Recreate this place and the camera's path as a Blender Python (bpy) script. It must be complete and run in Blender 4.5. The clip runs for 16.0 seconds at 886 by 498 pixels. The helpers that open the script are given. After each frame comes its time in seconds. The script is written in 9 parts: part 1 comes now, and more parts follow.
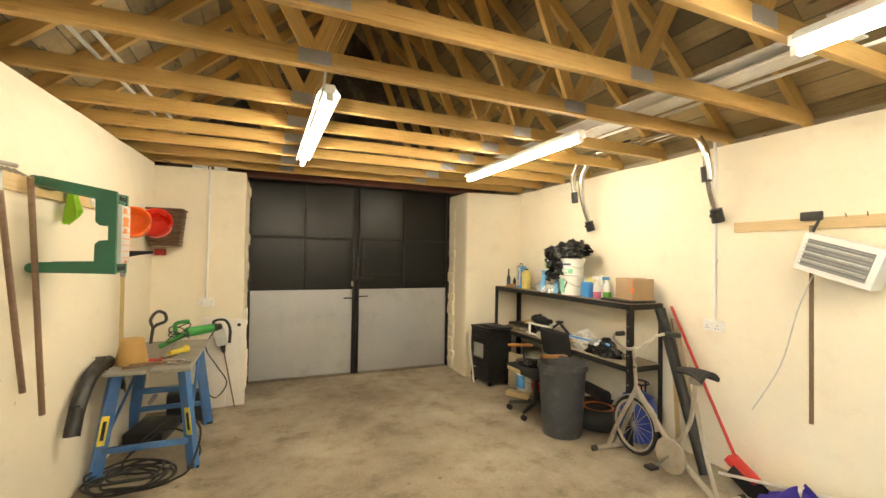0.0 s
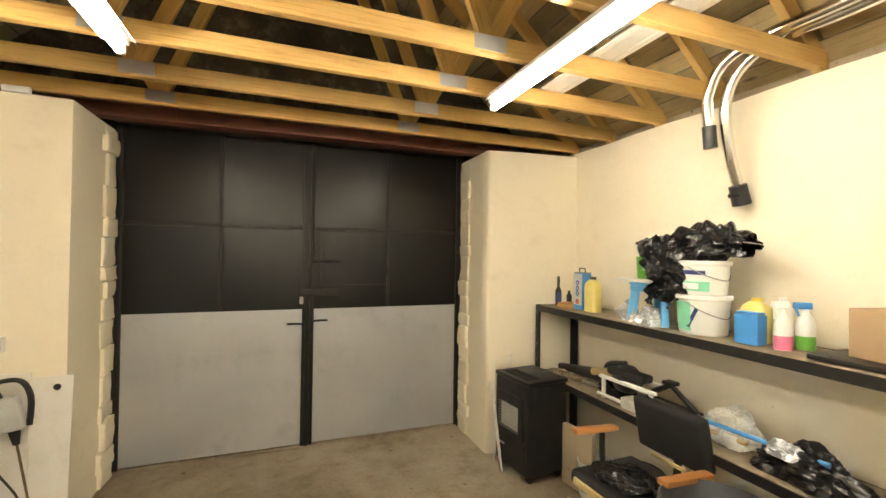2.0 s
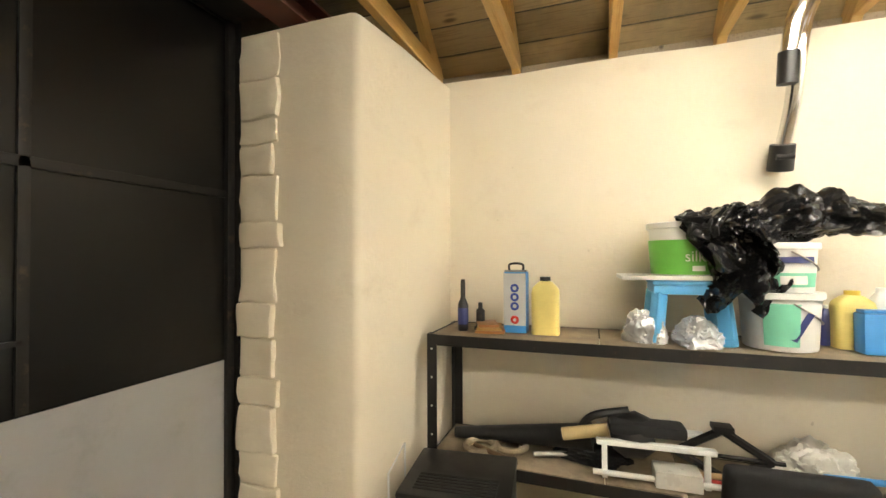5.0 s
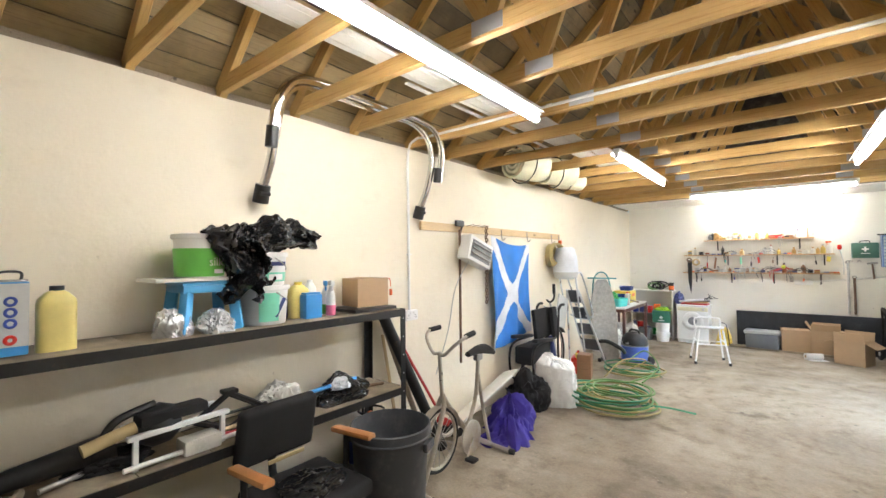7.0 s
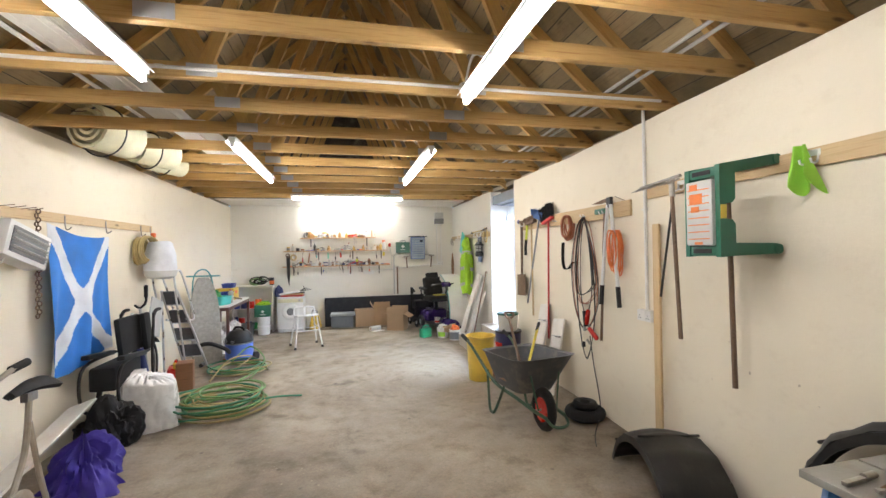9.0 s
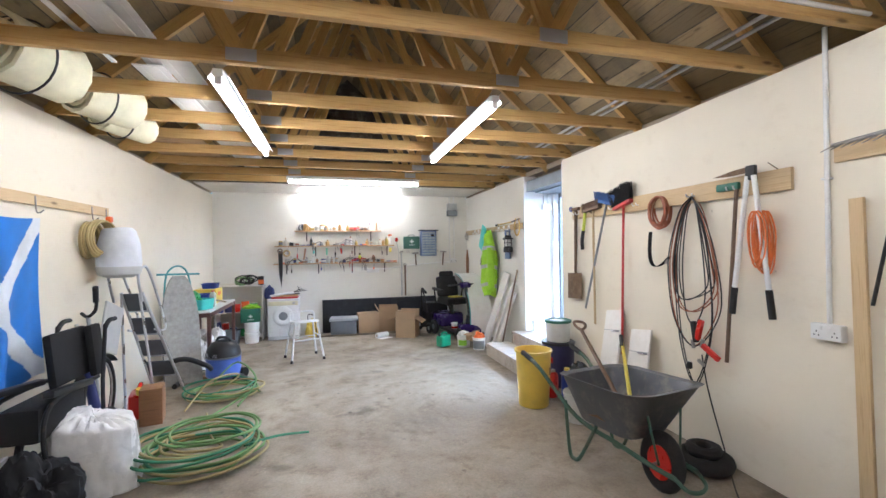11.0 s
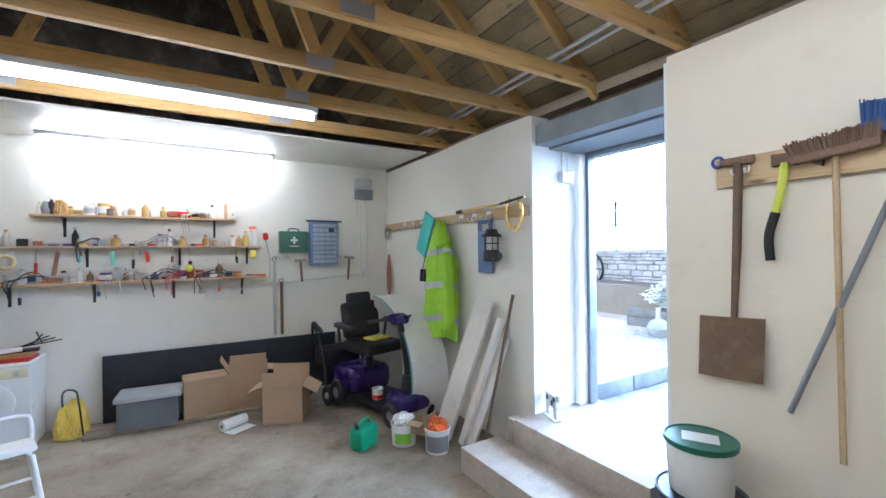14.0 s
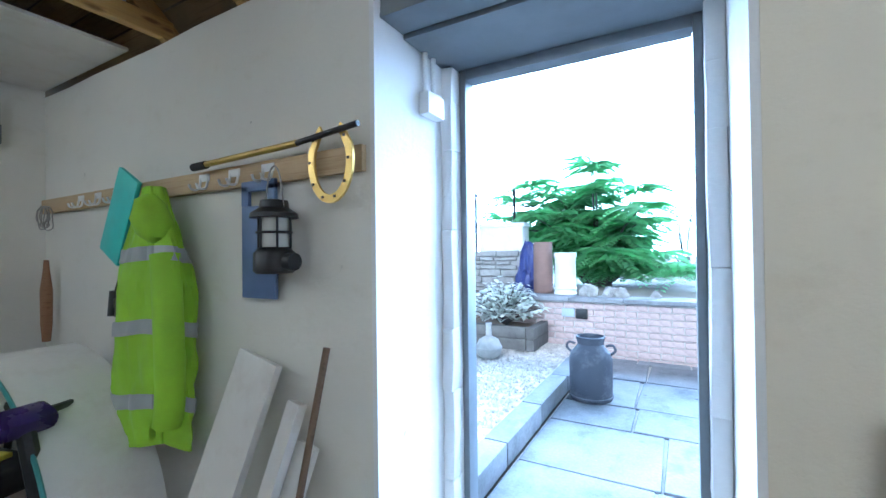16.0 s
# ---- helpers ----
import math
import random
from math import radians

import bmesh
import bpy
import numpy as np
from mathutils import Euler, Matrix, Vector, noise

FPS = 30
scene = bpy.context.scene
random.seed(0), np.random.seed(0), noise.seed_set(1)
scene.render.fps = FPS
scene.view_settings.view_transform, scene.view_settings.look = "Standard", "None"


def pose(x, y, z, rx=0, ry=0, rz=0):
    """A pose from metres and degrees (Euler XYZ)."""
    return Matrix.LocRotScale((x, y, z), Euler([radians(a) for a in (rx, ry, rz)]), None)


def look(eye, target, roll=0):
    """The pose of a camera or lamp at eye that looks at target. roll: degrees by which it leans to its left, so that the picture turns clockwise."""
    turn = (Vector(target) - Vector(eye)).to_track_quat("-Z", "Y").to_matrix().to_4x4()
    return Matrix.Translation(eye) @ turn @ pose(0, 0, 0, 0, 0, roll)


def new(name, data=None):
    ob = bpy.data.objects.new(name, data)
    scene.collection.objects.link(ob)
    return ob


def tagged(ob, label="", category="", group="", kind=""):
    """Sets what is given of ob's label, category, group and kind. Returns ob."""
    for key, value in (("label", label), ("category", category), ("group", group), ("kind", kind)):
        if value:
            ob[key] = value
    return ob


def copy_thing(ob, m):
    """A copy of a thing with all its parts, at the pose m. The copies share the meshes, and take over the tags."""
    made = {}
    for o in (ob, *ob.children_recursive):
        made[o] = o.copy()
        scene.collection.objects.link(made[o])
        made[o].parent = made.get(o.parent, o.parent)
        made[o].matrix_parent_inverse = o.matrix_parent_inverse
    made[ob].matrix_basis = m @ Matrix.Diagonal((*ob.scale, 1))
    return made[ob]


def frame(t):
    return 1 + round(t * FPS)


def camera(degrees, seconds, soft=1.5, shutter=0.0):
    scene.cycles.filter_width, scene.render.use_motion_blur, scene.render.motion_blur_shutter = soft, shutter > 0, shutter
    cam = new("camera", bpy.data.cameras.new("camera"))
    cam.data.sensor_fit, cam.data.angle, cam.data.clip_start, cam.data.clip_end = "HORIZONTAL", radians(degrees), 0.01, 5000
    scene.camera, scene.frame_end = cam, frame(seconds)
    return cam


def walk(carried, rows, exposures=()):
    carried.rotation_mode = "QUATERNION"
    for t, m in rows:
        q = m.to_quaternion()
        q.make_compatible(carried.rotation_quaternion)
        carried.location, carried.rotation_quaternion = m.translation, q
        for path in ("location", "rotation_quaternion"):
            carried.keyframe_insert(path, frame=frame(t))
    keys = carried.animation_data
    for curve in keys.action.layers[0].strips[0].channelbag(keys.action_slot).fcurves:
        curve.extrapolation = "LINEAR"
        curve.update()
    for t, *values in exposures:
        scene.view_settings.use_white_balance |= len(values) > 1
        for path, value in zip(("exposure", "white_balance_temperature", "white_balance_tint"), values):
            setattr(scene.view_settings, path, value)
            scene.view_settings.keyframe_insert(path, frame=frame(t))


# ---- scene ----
cam = camera(93.0, 16.0)
PATH = [
    (0, (-0.011, 0.211, 1.604), (0.768, 2.053, 1.639), 0.9),
    (0.5, (0.206, 0.603, 1.604), (0.938, 2.464, 1.634), 0.9),
    (1, (0.41, 1.109, 1.598), (1.132, 2.974, 1.625), 0.8),
    (1.5, (0.675, 1.656, 1.623), (1.383, 3.526, 1.644), 0.8),
    (2, (0.943, 2.219, 1.62), (1.643, 4.092, 1.642), 0.8),
    (2.5, (1.162, 2.743, 1.619), (1.858, 4.618, 1.642), 0.7),
    (3, (1.41, 3.187, 1.565), (2.131, 5.052, 1.619), 0.5),
    (3.2, (1.458, 3.339, 1.561), (2.209, 5.192, 1.627), 0.6),
    (5.3, (1.051, 4.592, 1.56), (3.023, 4.916, 1.626), 0.0),
    (5.5, (0.995, 4.643, 1.521), (2.991, 4.732, 1.619), 0.1),
    (6, (0.867, 4.773, 1.534), (2.794, 4.244, 1.616), -0.3),
    (6.5, (0.845, 4.907, 1.537), (2.511, 3.803, 1.61), -0.5),
    (7, (0.815, 5.02, 1.551), (2.073, 3.466, 1.603), -0.6),
    (7.5, (0.754, 5.1, 1.538), (1.503, 3.246, 1.585), -0.8),
    (8, (0.773, 5.153, 1.536), (0.979, 3.164, 1.57), -0.9),
    (8.5, (0.862, 5.115, 1.538), (0.597, 3.133, 1.56), -0.9),
    (8.7, (0.927, 5.065, 1.536), (0.52, 3.107, 1.552), -0.9),
    (10.8, (1.296, 4.043, 1.467), (0.784, 2.11, 1.472), -1.2),
    (11, (1.324, 3.822, 1.468), (0.81, 1.889, 1.476), -0.8),
    (11.5, (1.34, 3.302, 1.473), (0.824, 1.369, 1.481), -0.9),
    (12, (1.303, 2.737, 1.503), (0.781, 0.806, 1.508), -0.8),
    (12.5, (1.253, 2.197, 1.526), (0.67, 0.284, 1.534), -0.7),
    (13, (1.126, 1.68, 1.539), (0.438, -0.198, 1.543), -0.8),
    (13.5, (1.003, 1.162, 1.534), (0.164, -0.653, 1.544), -0.7),
    (14, (0.835, 0.687, 1.514), (-0.204, -1.022, 1.524), -0.6),
    (14.5, (0.625, 0.251, 1.527), (-0.587, -1.34, 1.537), -0.6),
    (15, (0.399, -0.123, 1.544), (-1.006, -1.545, 1.543), -0.7),
    (15.5, (0.1, -0.43, 1.537), (-1.473, -1.665, 1.528), -0.7),
    (16, (-0.223, -0.716, 1.493), (-1.966, -1.696, 1.512), -0.7),
]
EXPOSURES = [
    (0, 1.3, 7900, 8), (3, 1.42, 7400, 8), (5.5, 1.42, 6700, 10), (7, 1.2, 6000, 12),
    (8.5, 0.92, 6050, 14), (11, 0.85, 5450, 16), (13, 0.7, 5250, 14), (14.5, 0.37, 5050, 12), (15.3, 0.1, 4950, 10), (16, -0.05, 4850, 8),
]
walk(cam, [(t, look(eye, aim, roll)) for t, eye, aim, roll in PATH], EXPOSURES)

# ---- world and sun ----
world = bpy.data.worlds.new("sky")
scene.world = world
world.use_nodes = True
wn = world.node_tree.nodes
sky = wn.new("ShaderNodeTexSky")
sky.sky_type, sky.sun_disc = "NISHITA", False
sky.sun_elevation, sky.sun_rotation = radians(38), radians(80)
world.node_tree.links.new(sky.outputs[0], wn["Background"].inputs[0])
wn["Background"].inputs[1].default_value = 0.15
sun = new("sun", bpy.data.lights.new("sun", "SUN"))
sun.data.energy, sun.data.angle, sun.data.color = 3.0, radians(0.6), (1.0, 0.95, 0.88)
sun.matrix_world = look((30, 5, 25), (0, 0, 0))
TUBE = 45.0  # radiance of the fluorescent tubes


# ---- materials ----
def shader(name):
    m = bpy.data.materials.new(name)
    m.use_nodes = True
    return m, m.node_tree.nodes, m.node_tree.links, m.node_tree.nodes["Principled BSDF"]


def noise_tex(n, l, scale, detail=4.0, stretch=(1, 1, 1), rough=0.6):
    co = n.new("ShaderNodeTexCoord")
    mp = n.new("ShaderNodeMapping")
    mp.inputs["Scale"].default_value = stretch
    l.new(co.outputs["Object"], mp.inputs[0])
    t = n.new("ShaderNodeTexNoise")
    t.inputs["Scale"].default_value, t.inputs["Detail"].default_value = scale, detail
    t.inputs["Roughness"].default_value = rough
    l.new(mp.outputs[0], t.inputs["Vector"])
    return t


def ramp(n, l, src, stops):
    r = n.new("ShaderNodeValToRGB")
    el = r.color_ramp.elements
    while len(el) < len(stops):
        el.new(0.5)
    for e, (p, c) in zip(el, stops):
        e.position, e.color = p, (*c, 1)
    l.new(src, r.inputs[0])
    return r


def mixed(n, l, a, b, fac, mode="MIX"):
    x = n.new("ShaderNodeMix")
    x.data_type, x.blend_type = "RGBA", mode
    if isinstance(fac, float):
        x.inputs[0].default_value = fac
    else:
        l.new(fac, x.inputs[0])
    for s, i in ((a, 6), (b, 7)):
        if isinstance(s, tuple):
            x.inputs[i].default_value = (*s, 1)
        else:
            l.new(s, x.inputs[i])
    return x.outputs[2]


def bumped(n, l, p, height, strength, dist=0.01):
    b = n.new("ShaderNodeBump")
    b.inputs["Strength"].default_value, b.inputs["Distance"].default_value = strength, dist
    l.new(height, b.inputs["Height"])
    l.new(b.outputs[0], p.inputs["Normal"])


def shade(c, f):
    return tuple(min(1.0, v * f) for v in c)


def mat(name, c, rough=0.5, metal=0.0, var=0.18, scale=5.0, bump=0.08, fine=90.0, dirt=None, amount=0.5, spread=(0.5, 0.72), stretch=(1, 1, 1), coat=0.0):
    """Paint, plastic, metal: base colour with broad and fine variation, optional dirt in patches, fine relief."""
    m, n, l, p = shader(name)
    a = noise_tex(n, l, scale, 5, stretch)
    col = ramp(n, l, a.outputs[0], [(0.3, shade(c, 1 - var)), (0.7, shade(c, 1 + var * 0.5))]).outputs[0]
    f = noise_tex(n, l, fine, 3, stretch)
    if dirt:
        d = noise_tex(n, l, scale * 1.7, 8, stretch, 0.7)
        k = ramp(n, l, d.outputs[0], [(spread[0], (0, 0, 0)), (spread[1], (amount,) * 3)]).outputs[0]
        col = mixed(n, l, col, dirt, k)
    l.new(col, p.inputs["Base Color"])
    rr = ramp(n, l, a.outputs[0], [(0.3, (max(0, rough - 0.08),) * 3), (0.7, (min(1, rough + 0.1),) * 3)])
    l.new(rr.outputs[0], p.inputs["Roughness"])
    p.inputs["Metallic"].default_value = metal
    p.inputs["Coat Weight"].default_value = coat
    if bump:
        bumped(n, l, p, f.outputs[0], bump, 0.004)
    return m


def wood(name, light, dark, rough=0.6, knots=True, varied=0.35, island=False, stain=None, along_y=False):
    """Sawn timber whose grain runs along the local x axis."""
    m, n, l, p = shader(name)
    g = noise_tex(n, l, 9, 6, (9, 0.35, 9) if along_y else (0.35, 9, 9), 0.65)
    col = ramp(n, l, g.outputs[0], [(0.3, dark), (0.48, light), (0.62, shade(light, 0.9)), (0.75, shade(dark, 1.1))]).outputs[0]
    if knots:
        k = n.new("ShaderNodeTexVoronoi")
        co = n.new("ShaderNodeTexCoord")
        mp = n.new("ShaderNodeMapping")
        mp.inputs["Scale"].default_value = (9, 2.6, 9) if along_y else (2.6, 9, 9)
        l.new(co.outputs["Object"], mp.inputs[0])
        l.new(mp.outputs[0], k.inputs["Vector"])
        k.inputs["Scale"].default_value = 1.0
        kk = ramp(n, l, k.outputs["Distance"], [(0.05, (0.9,) * 3), (0.13, (0, 0, 0))])
        col = mixed(n, l, col, shade(dark, 0.4), kk.outputs[0])
    if stain:
        s = noise_tex(n, l, 1.7, 6, (0.6, 1, 1), 0.65)
        sk = ramp(n, l, s.outputs[0], [(0.48, (0, 0, 0)), (0.68, (0.75,) * 3)])
        col = mixed(n, l, col, stain, sk.outputs[0])
    if island:
        src = n.new("ShaderNodeNewGeometry").outputs["Random Per Island"]
    else:
        src = n.new("ShaderNodeObjectInfo").outputs["Random"]
    v = ramp(n, l, src, [(0, (1 - varied,) * 3), (1, (1.0,) * 3)])
    col = mixed(n, l, col, v.outputs[0], 1.0, "MULTIPLY")
    l.new(col, p.inputs["Base Color"])
    p.inputs["Roughness"].default_value = rough
    bumped(n, l, p, g.outputs[0], 0.25, 0.004)
    return m


def wall_paint(name, c, grime, stain, top=0.5):
    """Painted rough render with grime patches, scuffs and trowel relief."""
    m, n, l, p = shader(name)
    a = noise_tex(n, l, 0.9, 6)
    b = noise_tex(n, l, 4.5, 8, (1, 1, 1.6), 0.7)
    col = ramp(n, l, a.outputs[0], [(0.3, shade(c, 0.93)), (0.7, c)]).outputs[0]
    k = ramp(n, l, b.outputs[0], [(0.56, (0, 0, 0)), (0.8, (top,) * 3)])
    col = mixed(n, l, col, grime, k.outputs[0])
    s = noise_tex(n, l, 13, 2)
    t = noise_tex(n, l, 0.8, 2)
    sk = ramp(n, l, s.outputs[0], [(0.735, (0, 0, 0)), (0.76, (0.6,) * 3)])
    tk = ramp(n, l, t.outputs[0], [(0.5, (0, 0, 0)), (0.62, (1, 1, 1))])
    both = mixed(n, l, sk.outputs[0], tk.outputs[0], 1.0, "MULTIPLY")
    col = mixed(n, l, col, stain, both)
    l.new(col, p.inputs["Base Color"])
    p.inputs["Roughness"].default_value = 0.82
    r = noise_tex(n, l, 7, 10, (1, 1, 1), 0.72)
    bumped(n, l, p, r.outputs[0], 0.35, 0.02)
    return m


def concrete(name, c, dark, light, wet=0.0):
    m, n, l, p = shader(name)
    a = noise_tex(n, l, 0.75, 8, (1, 1, 1), 0.65)
    b = noise_tex(n, l, 3.2, 9, (1, 1, 1), 0.7)
    g = noise_tex(n, l, 60, 4)
    col = ramp(n, l, a.outputs[0], [(0.3, dark), (0.48, c), (0.66, light)]).outputs[0]
    k = ramp(n, l, b.outputs[0], [(0.52, (0, 0, 0)), (0.74, (0.6,) * 3)])
    col = mixed(n, l, col, shade(dark, 0.7), k.outputs[0])
    v = n.new("ShaderNodeTexVoronoi")
    v.inputs["Scale"].default_value = 5.5
    v.inputs["Randomness"].default_value = 1.0
    co = n.new("ShaderNodeTexCoord")
    l.new(co.outputs["Object"], v.inputs["Vector"])
    sp = ramp(n, l, v.outputs["Distance"], [(0.07, (0.8,) * 3), (0.12, (0, 0, 0))])
    pm = noise_tex(n, l, 1.1, 3)
    pk = ramp(n, l, pm.outputs[0], [(0.46, (0, 0, 0)), (0.6, (1, 1, 1))])
    col = mixed(n, l, col, shade(dark, 0.35), mixed(n, l, sp.outputs[0], pk.outputs[0], 1.0, "MULTIPLY"))
    v2 = n.new("ShaderNodeTexVoronoi")
    v2.inputs["Scale"].default_value = 17.0
    l.new(co.outputs["Object"], v2.inputs["Vector"])
    s2 = ramp(n, l, v2.outputs["Distance"], [(0.08, (0.55,) * 3), (0.15, (0, 0, 0))])
    m2 = noise_tex(n, l, 2.3, 4)
    k2 = ramp(n, l, m2.outputs[0], [(0.5, (0, 0, 0)), (0.64, (1, 1, 1))])
    col = mixed(n, l, col, shade(light, 1.25), mixed(n, l, s2.outputs[0], k2.outputs[0], 1.0, "MULTIPLY"))
    w2 = noise_tex(n, l, 1.35, 5, (1.0, 1.4, 1.0), 0.6)
    wk = ramp(n, l, w2.outputs[0], [(0.60, (0, 0, 0)), (0.70, (0.6,) * 3)])
    col = mixed(n, l, col, shade(dark, 0.55), wk.outputs[0])
    fg = ramp(n, l, g.outputs[0], [(0.3, (0.78,) * 3), (0.7, (1.0,) * 3)])
    col = mixed(n, l, col, fg.outputs[0], 1.0, "MULTIPLY")
    l.new(col, p.inputs["Base Color"])
    rr = ramp(n, l, b.outputs[0], [(0.35, (0.5 - wet,) * 3), (0.65, (0.85,) * 3)])
    l.new(rr.outputs[0], p.inputs["Roughness"])
    bumped(n, l, p, b.outputs[0], 0.3, 0.012)
    return m


def emit(name, c, strength):
    m, n, l, p = shader(name)
    p.inputs["Base Color"].default_value = (0.9, 0.9, 0.9, 1)
    p.inputs["Emission Color"].default_value = (*c, 1)
    p.inputs["Emission Strength"].default_value = strength
    return m


def glass(name, c=(1, 1, 1), rough=0.02, weight=1.0, ior=1.45):
    m, n, l, p = shader(name)
    p.inputs["Base Color"].default_value = (*c, 1)
    p.inputs["Roughness"].default_value = rough
    p.inputs["Transmission Weight"].default_value = weight
    p.inputs["IOR"].default_value = ior
    return m


M = {}
M["cream"] = wall_paint("cream_wall_paint", (0.82, 0.745, 0.60), (0.60, 0.50, 0.36), (0.30, 0.24, 0.17), 0.4)
M["white_wall"] = wall_paint("white_wall_paint", (0.80, 0.77, 0.69), (0.58, 0.52, 0.40), (0.22, 0.2, 0.17), 0.35)
M["reveal"] = wall_paint("white_reveal_paint", (0.83, 0.82, 0.80), (0.62, 0.6, 0.55), (0.35, 0.33, 0.3), 0.3)
M["floor"] = concrete("worn_concrete", (0.305, 0.25, 0.18), (0.145, 0.108, 0.07), (0.44, 0.375, 0.285), 0.06)
M["step"] = concrete("step_concrete", (0.50, 0.43, 0.35), (0.34, 0.27, 0.20), (0.62, 0.56, 0.48))
M["slab"] = concrete("paving_stone", (0.22, 0.225, 0.24), (0.13, 0.135, 0.145), (0.31, 0.31, 0.325))
M["timber"] = wood("sawn_pine", (0.66, 0.42, 0.15), (0.46, 0.25, 0.075), varied=0.3)
M["sarking"] = wood("sarking_boards", (0.46, 0.345, 0.18), (0.27, 0.185, 0.085), island=True, varied=0.6, stain=(0.16, 0.14, 0.09), along_y=True)
M["pale_plank"] = wood("pale_plank", (0.62, 0.45, 0.24), (0.44, 0.29, 0.13), varied=0.2)
M["shelf_pine"] = wood("shelf_pine", (0.60, 0.40, 0.22), (0.45, 0.26, 0.12), varied=0.2)
M["grey_wood"] = wood("weathered_wood", (0.40, 0.32, 0.22), (0.25, 0.19, 0.12), varied=0.3)
M["dark_wood"] = wood("dark_handle_wood", (0.20, 0.12, 0.07), (0.10, 0.06, 0.035), varied=0.3, knots=False)
M["brown_wood"] = wood("brown_stained_wood", (0.30, 0.15, 0.07), (0.16, 0.075, 0.035), varied=0.15, knots=False)
M["stone"] = mat("gable_stone", (0.10, 0.088, 0.07), 0.95, var=0.5, scale=3.5, bump=0.9, fine=12, dirt=(0.36, 0.32, 0.26), amount=0.7)
M["black_door"] = mat("black_door_paint", (0.006, 0.0055, 0.0055), 0.30, var=0.12, scale=1.3, bump=0.012, fine=3)
for nd in M["black_door"].node_tree.nodes:
    if nd.type == "BSDF_PRINCIPLED":
        nd.inputs["Specular IOR Level"].default_value = 0.34
        M["black_door"].node_tree.links.remove(nd.inputs["Roughness"].links[0])
        nd.inputs["Roughness"].default_value = 0.31
M["galv"] = mat("galvanised_sheet", (0.50, 0.51, 0.53), 0.42, 0.6, var=0.1, scale=2, bump=0.03, fine=14, dirt=(0.22, 0.215, 0.21), amount=0.4, spread=(0.55, 0.8))
M["galv_beam"] = mat("galvanised_beam", (0.22, 0.24, 0.26), 0.5, 0.4, var=0.2, scale=5, bump=0.1, fine=30, dirt=(0.2, 0.2, 0.2))
M["black_steel"] = mat("black_steel", (0.013, 0.012, 0.0115), 0.5, 0.2, var=0.4, scale=9, bump=0.15, dirt=(0.16, 0.09, 0.05), amount=0.45, spread=(0.58, 0.75))
M["red_oxide"] = mat("red_oxide_beam", (0.16, 0.055, 0.035), 0.7, var=0.35, scale=5, bump=0.2, dirt=(0.08, 0.05, 0.04))
M["white_plastic"] = mat("white_plastic", (0.78, 0.77, 0.74), 0.4, var=0.06, scale=4, bump=0.02, dirt=(0.5, 0.46, 0.4), amount=0.3)
M["white_metal"] = mat("white_enamel", (0.78, 0.78, 0.76), 0.35, var=0.05, scale=3, bump=0.02, dirt=(0.45, 0.42, 0.38), amount=0.35, spread=(0.58, 0.8))
M["white_board"] = mat("white_laminate", (0.76, 0.73, 0.68), 0.4, var=0.06, scale=3, bump=0.02, dirt=(0.5, 0.42, 0.32), amount=0.35)
M["tube"] = emit("lit_tube", (1.0, 0.95, 0.84), TUBE)
M["black_plastic"] = mat("black_plastic", (0.010, 0.010, 0.0105), 0.42, var=0.3, scale=6, bump=0.06, dirt=(0.05, 0.045, 0.04), amount=0.4)
M["grey_plastic"] = mat("dark_grey_plastic", (0.05, 0.052, 0.057), 0.5, var=0.15, scale=5, bump=0.05, dirt=(0.16, 0.15, 0.13), amount=0.4)
M["rubber"] = mat("black_rubber", (0.011, 0.0105, 0.0105), 0.7, var=0.3, scale=8, bump=0.2, dirt=(0.05, 0.042, 0.035), amount=0.4)
M["chrome"] = mat("polished_tube", (0.75, 0.74, 0.72), 0.16, 1.0, var=0.1, scale=8, bump=0.02)
M["steel"] = mat("worn_steel", (0.42, 0.40, 0.37), 0.4, 0.9, var=0.25, scale=9, bump=0.08, dirt=(0.2, 0.12, 0.07), amount=0.5)
M["rusty"] = mat("rusty_steel", (0.19, 0.12, 0.07), 0.8, 0.3, var=0.4, scale=9, bump=0.3, dirt=(0.32, 0.24, 0.15), amount=0.5)
M["card"] = mat("cardboard", (0.40, 0.27, 0.155), 0.85, var=0.12, scale=4, bump=0.08, fine=60, dirt=(0.3, 0.2, 0.11), amount=0.3)
M["yellow_plastic"] = mat("yellow_plastic", (0.78, 0.56, 0.08), 0.4, var=0.12, scale=4, dirt=(0.5, 0.36, 0.1), amount=0.4)


# ---- mesh helpers ----
def thing(name, label, category, loc=(0, 0, 0), rz=0.0, group="", kind="", rx=0.0, ry=0.0):
    e = new(name)
    e.empty_display_size = 0.05
    e.matrix_basis = pose(*loc, rx, ry, rz)
    return tagged(e, label, category, group, kind)


def link_mesh(name, bm, material, smooth=40):
    me = bpy.data.meshes.new(name)
    bmesh.ops.recalc_face_normals(bm, faces=bm.faces)
    if smooth:
        for f in bm.faces:
            f.smooth = True
        for e in bm.edges:
            if len(e.link_faces) == 2 and e.calc_face_angle(0) > radians(smooth):
                e.smooth = False
    bm.to_mesh(me)
    bm.free()
    me.materials.append(M[material] if isinstance(material, str) else material)
    return new(name, me)


def part(name, bm, material, parent, label="", m=None, smooth=40):
    ob = link_mesh(name, bm, material, smooth)
    ob.parent = parent
    if m is not None:
        ob.matrix_basis = m
    if label:
        ob["label"] = label
    return ob


def solo(name, bm, material, label, category, group="", kind="", m=None, smooth=40):
    ob = link_mesh(name, bm, material, smooth)
    if m is not None:
        ob.matrix_basis = m
    return tagged(ob, label, category, group, kind)


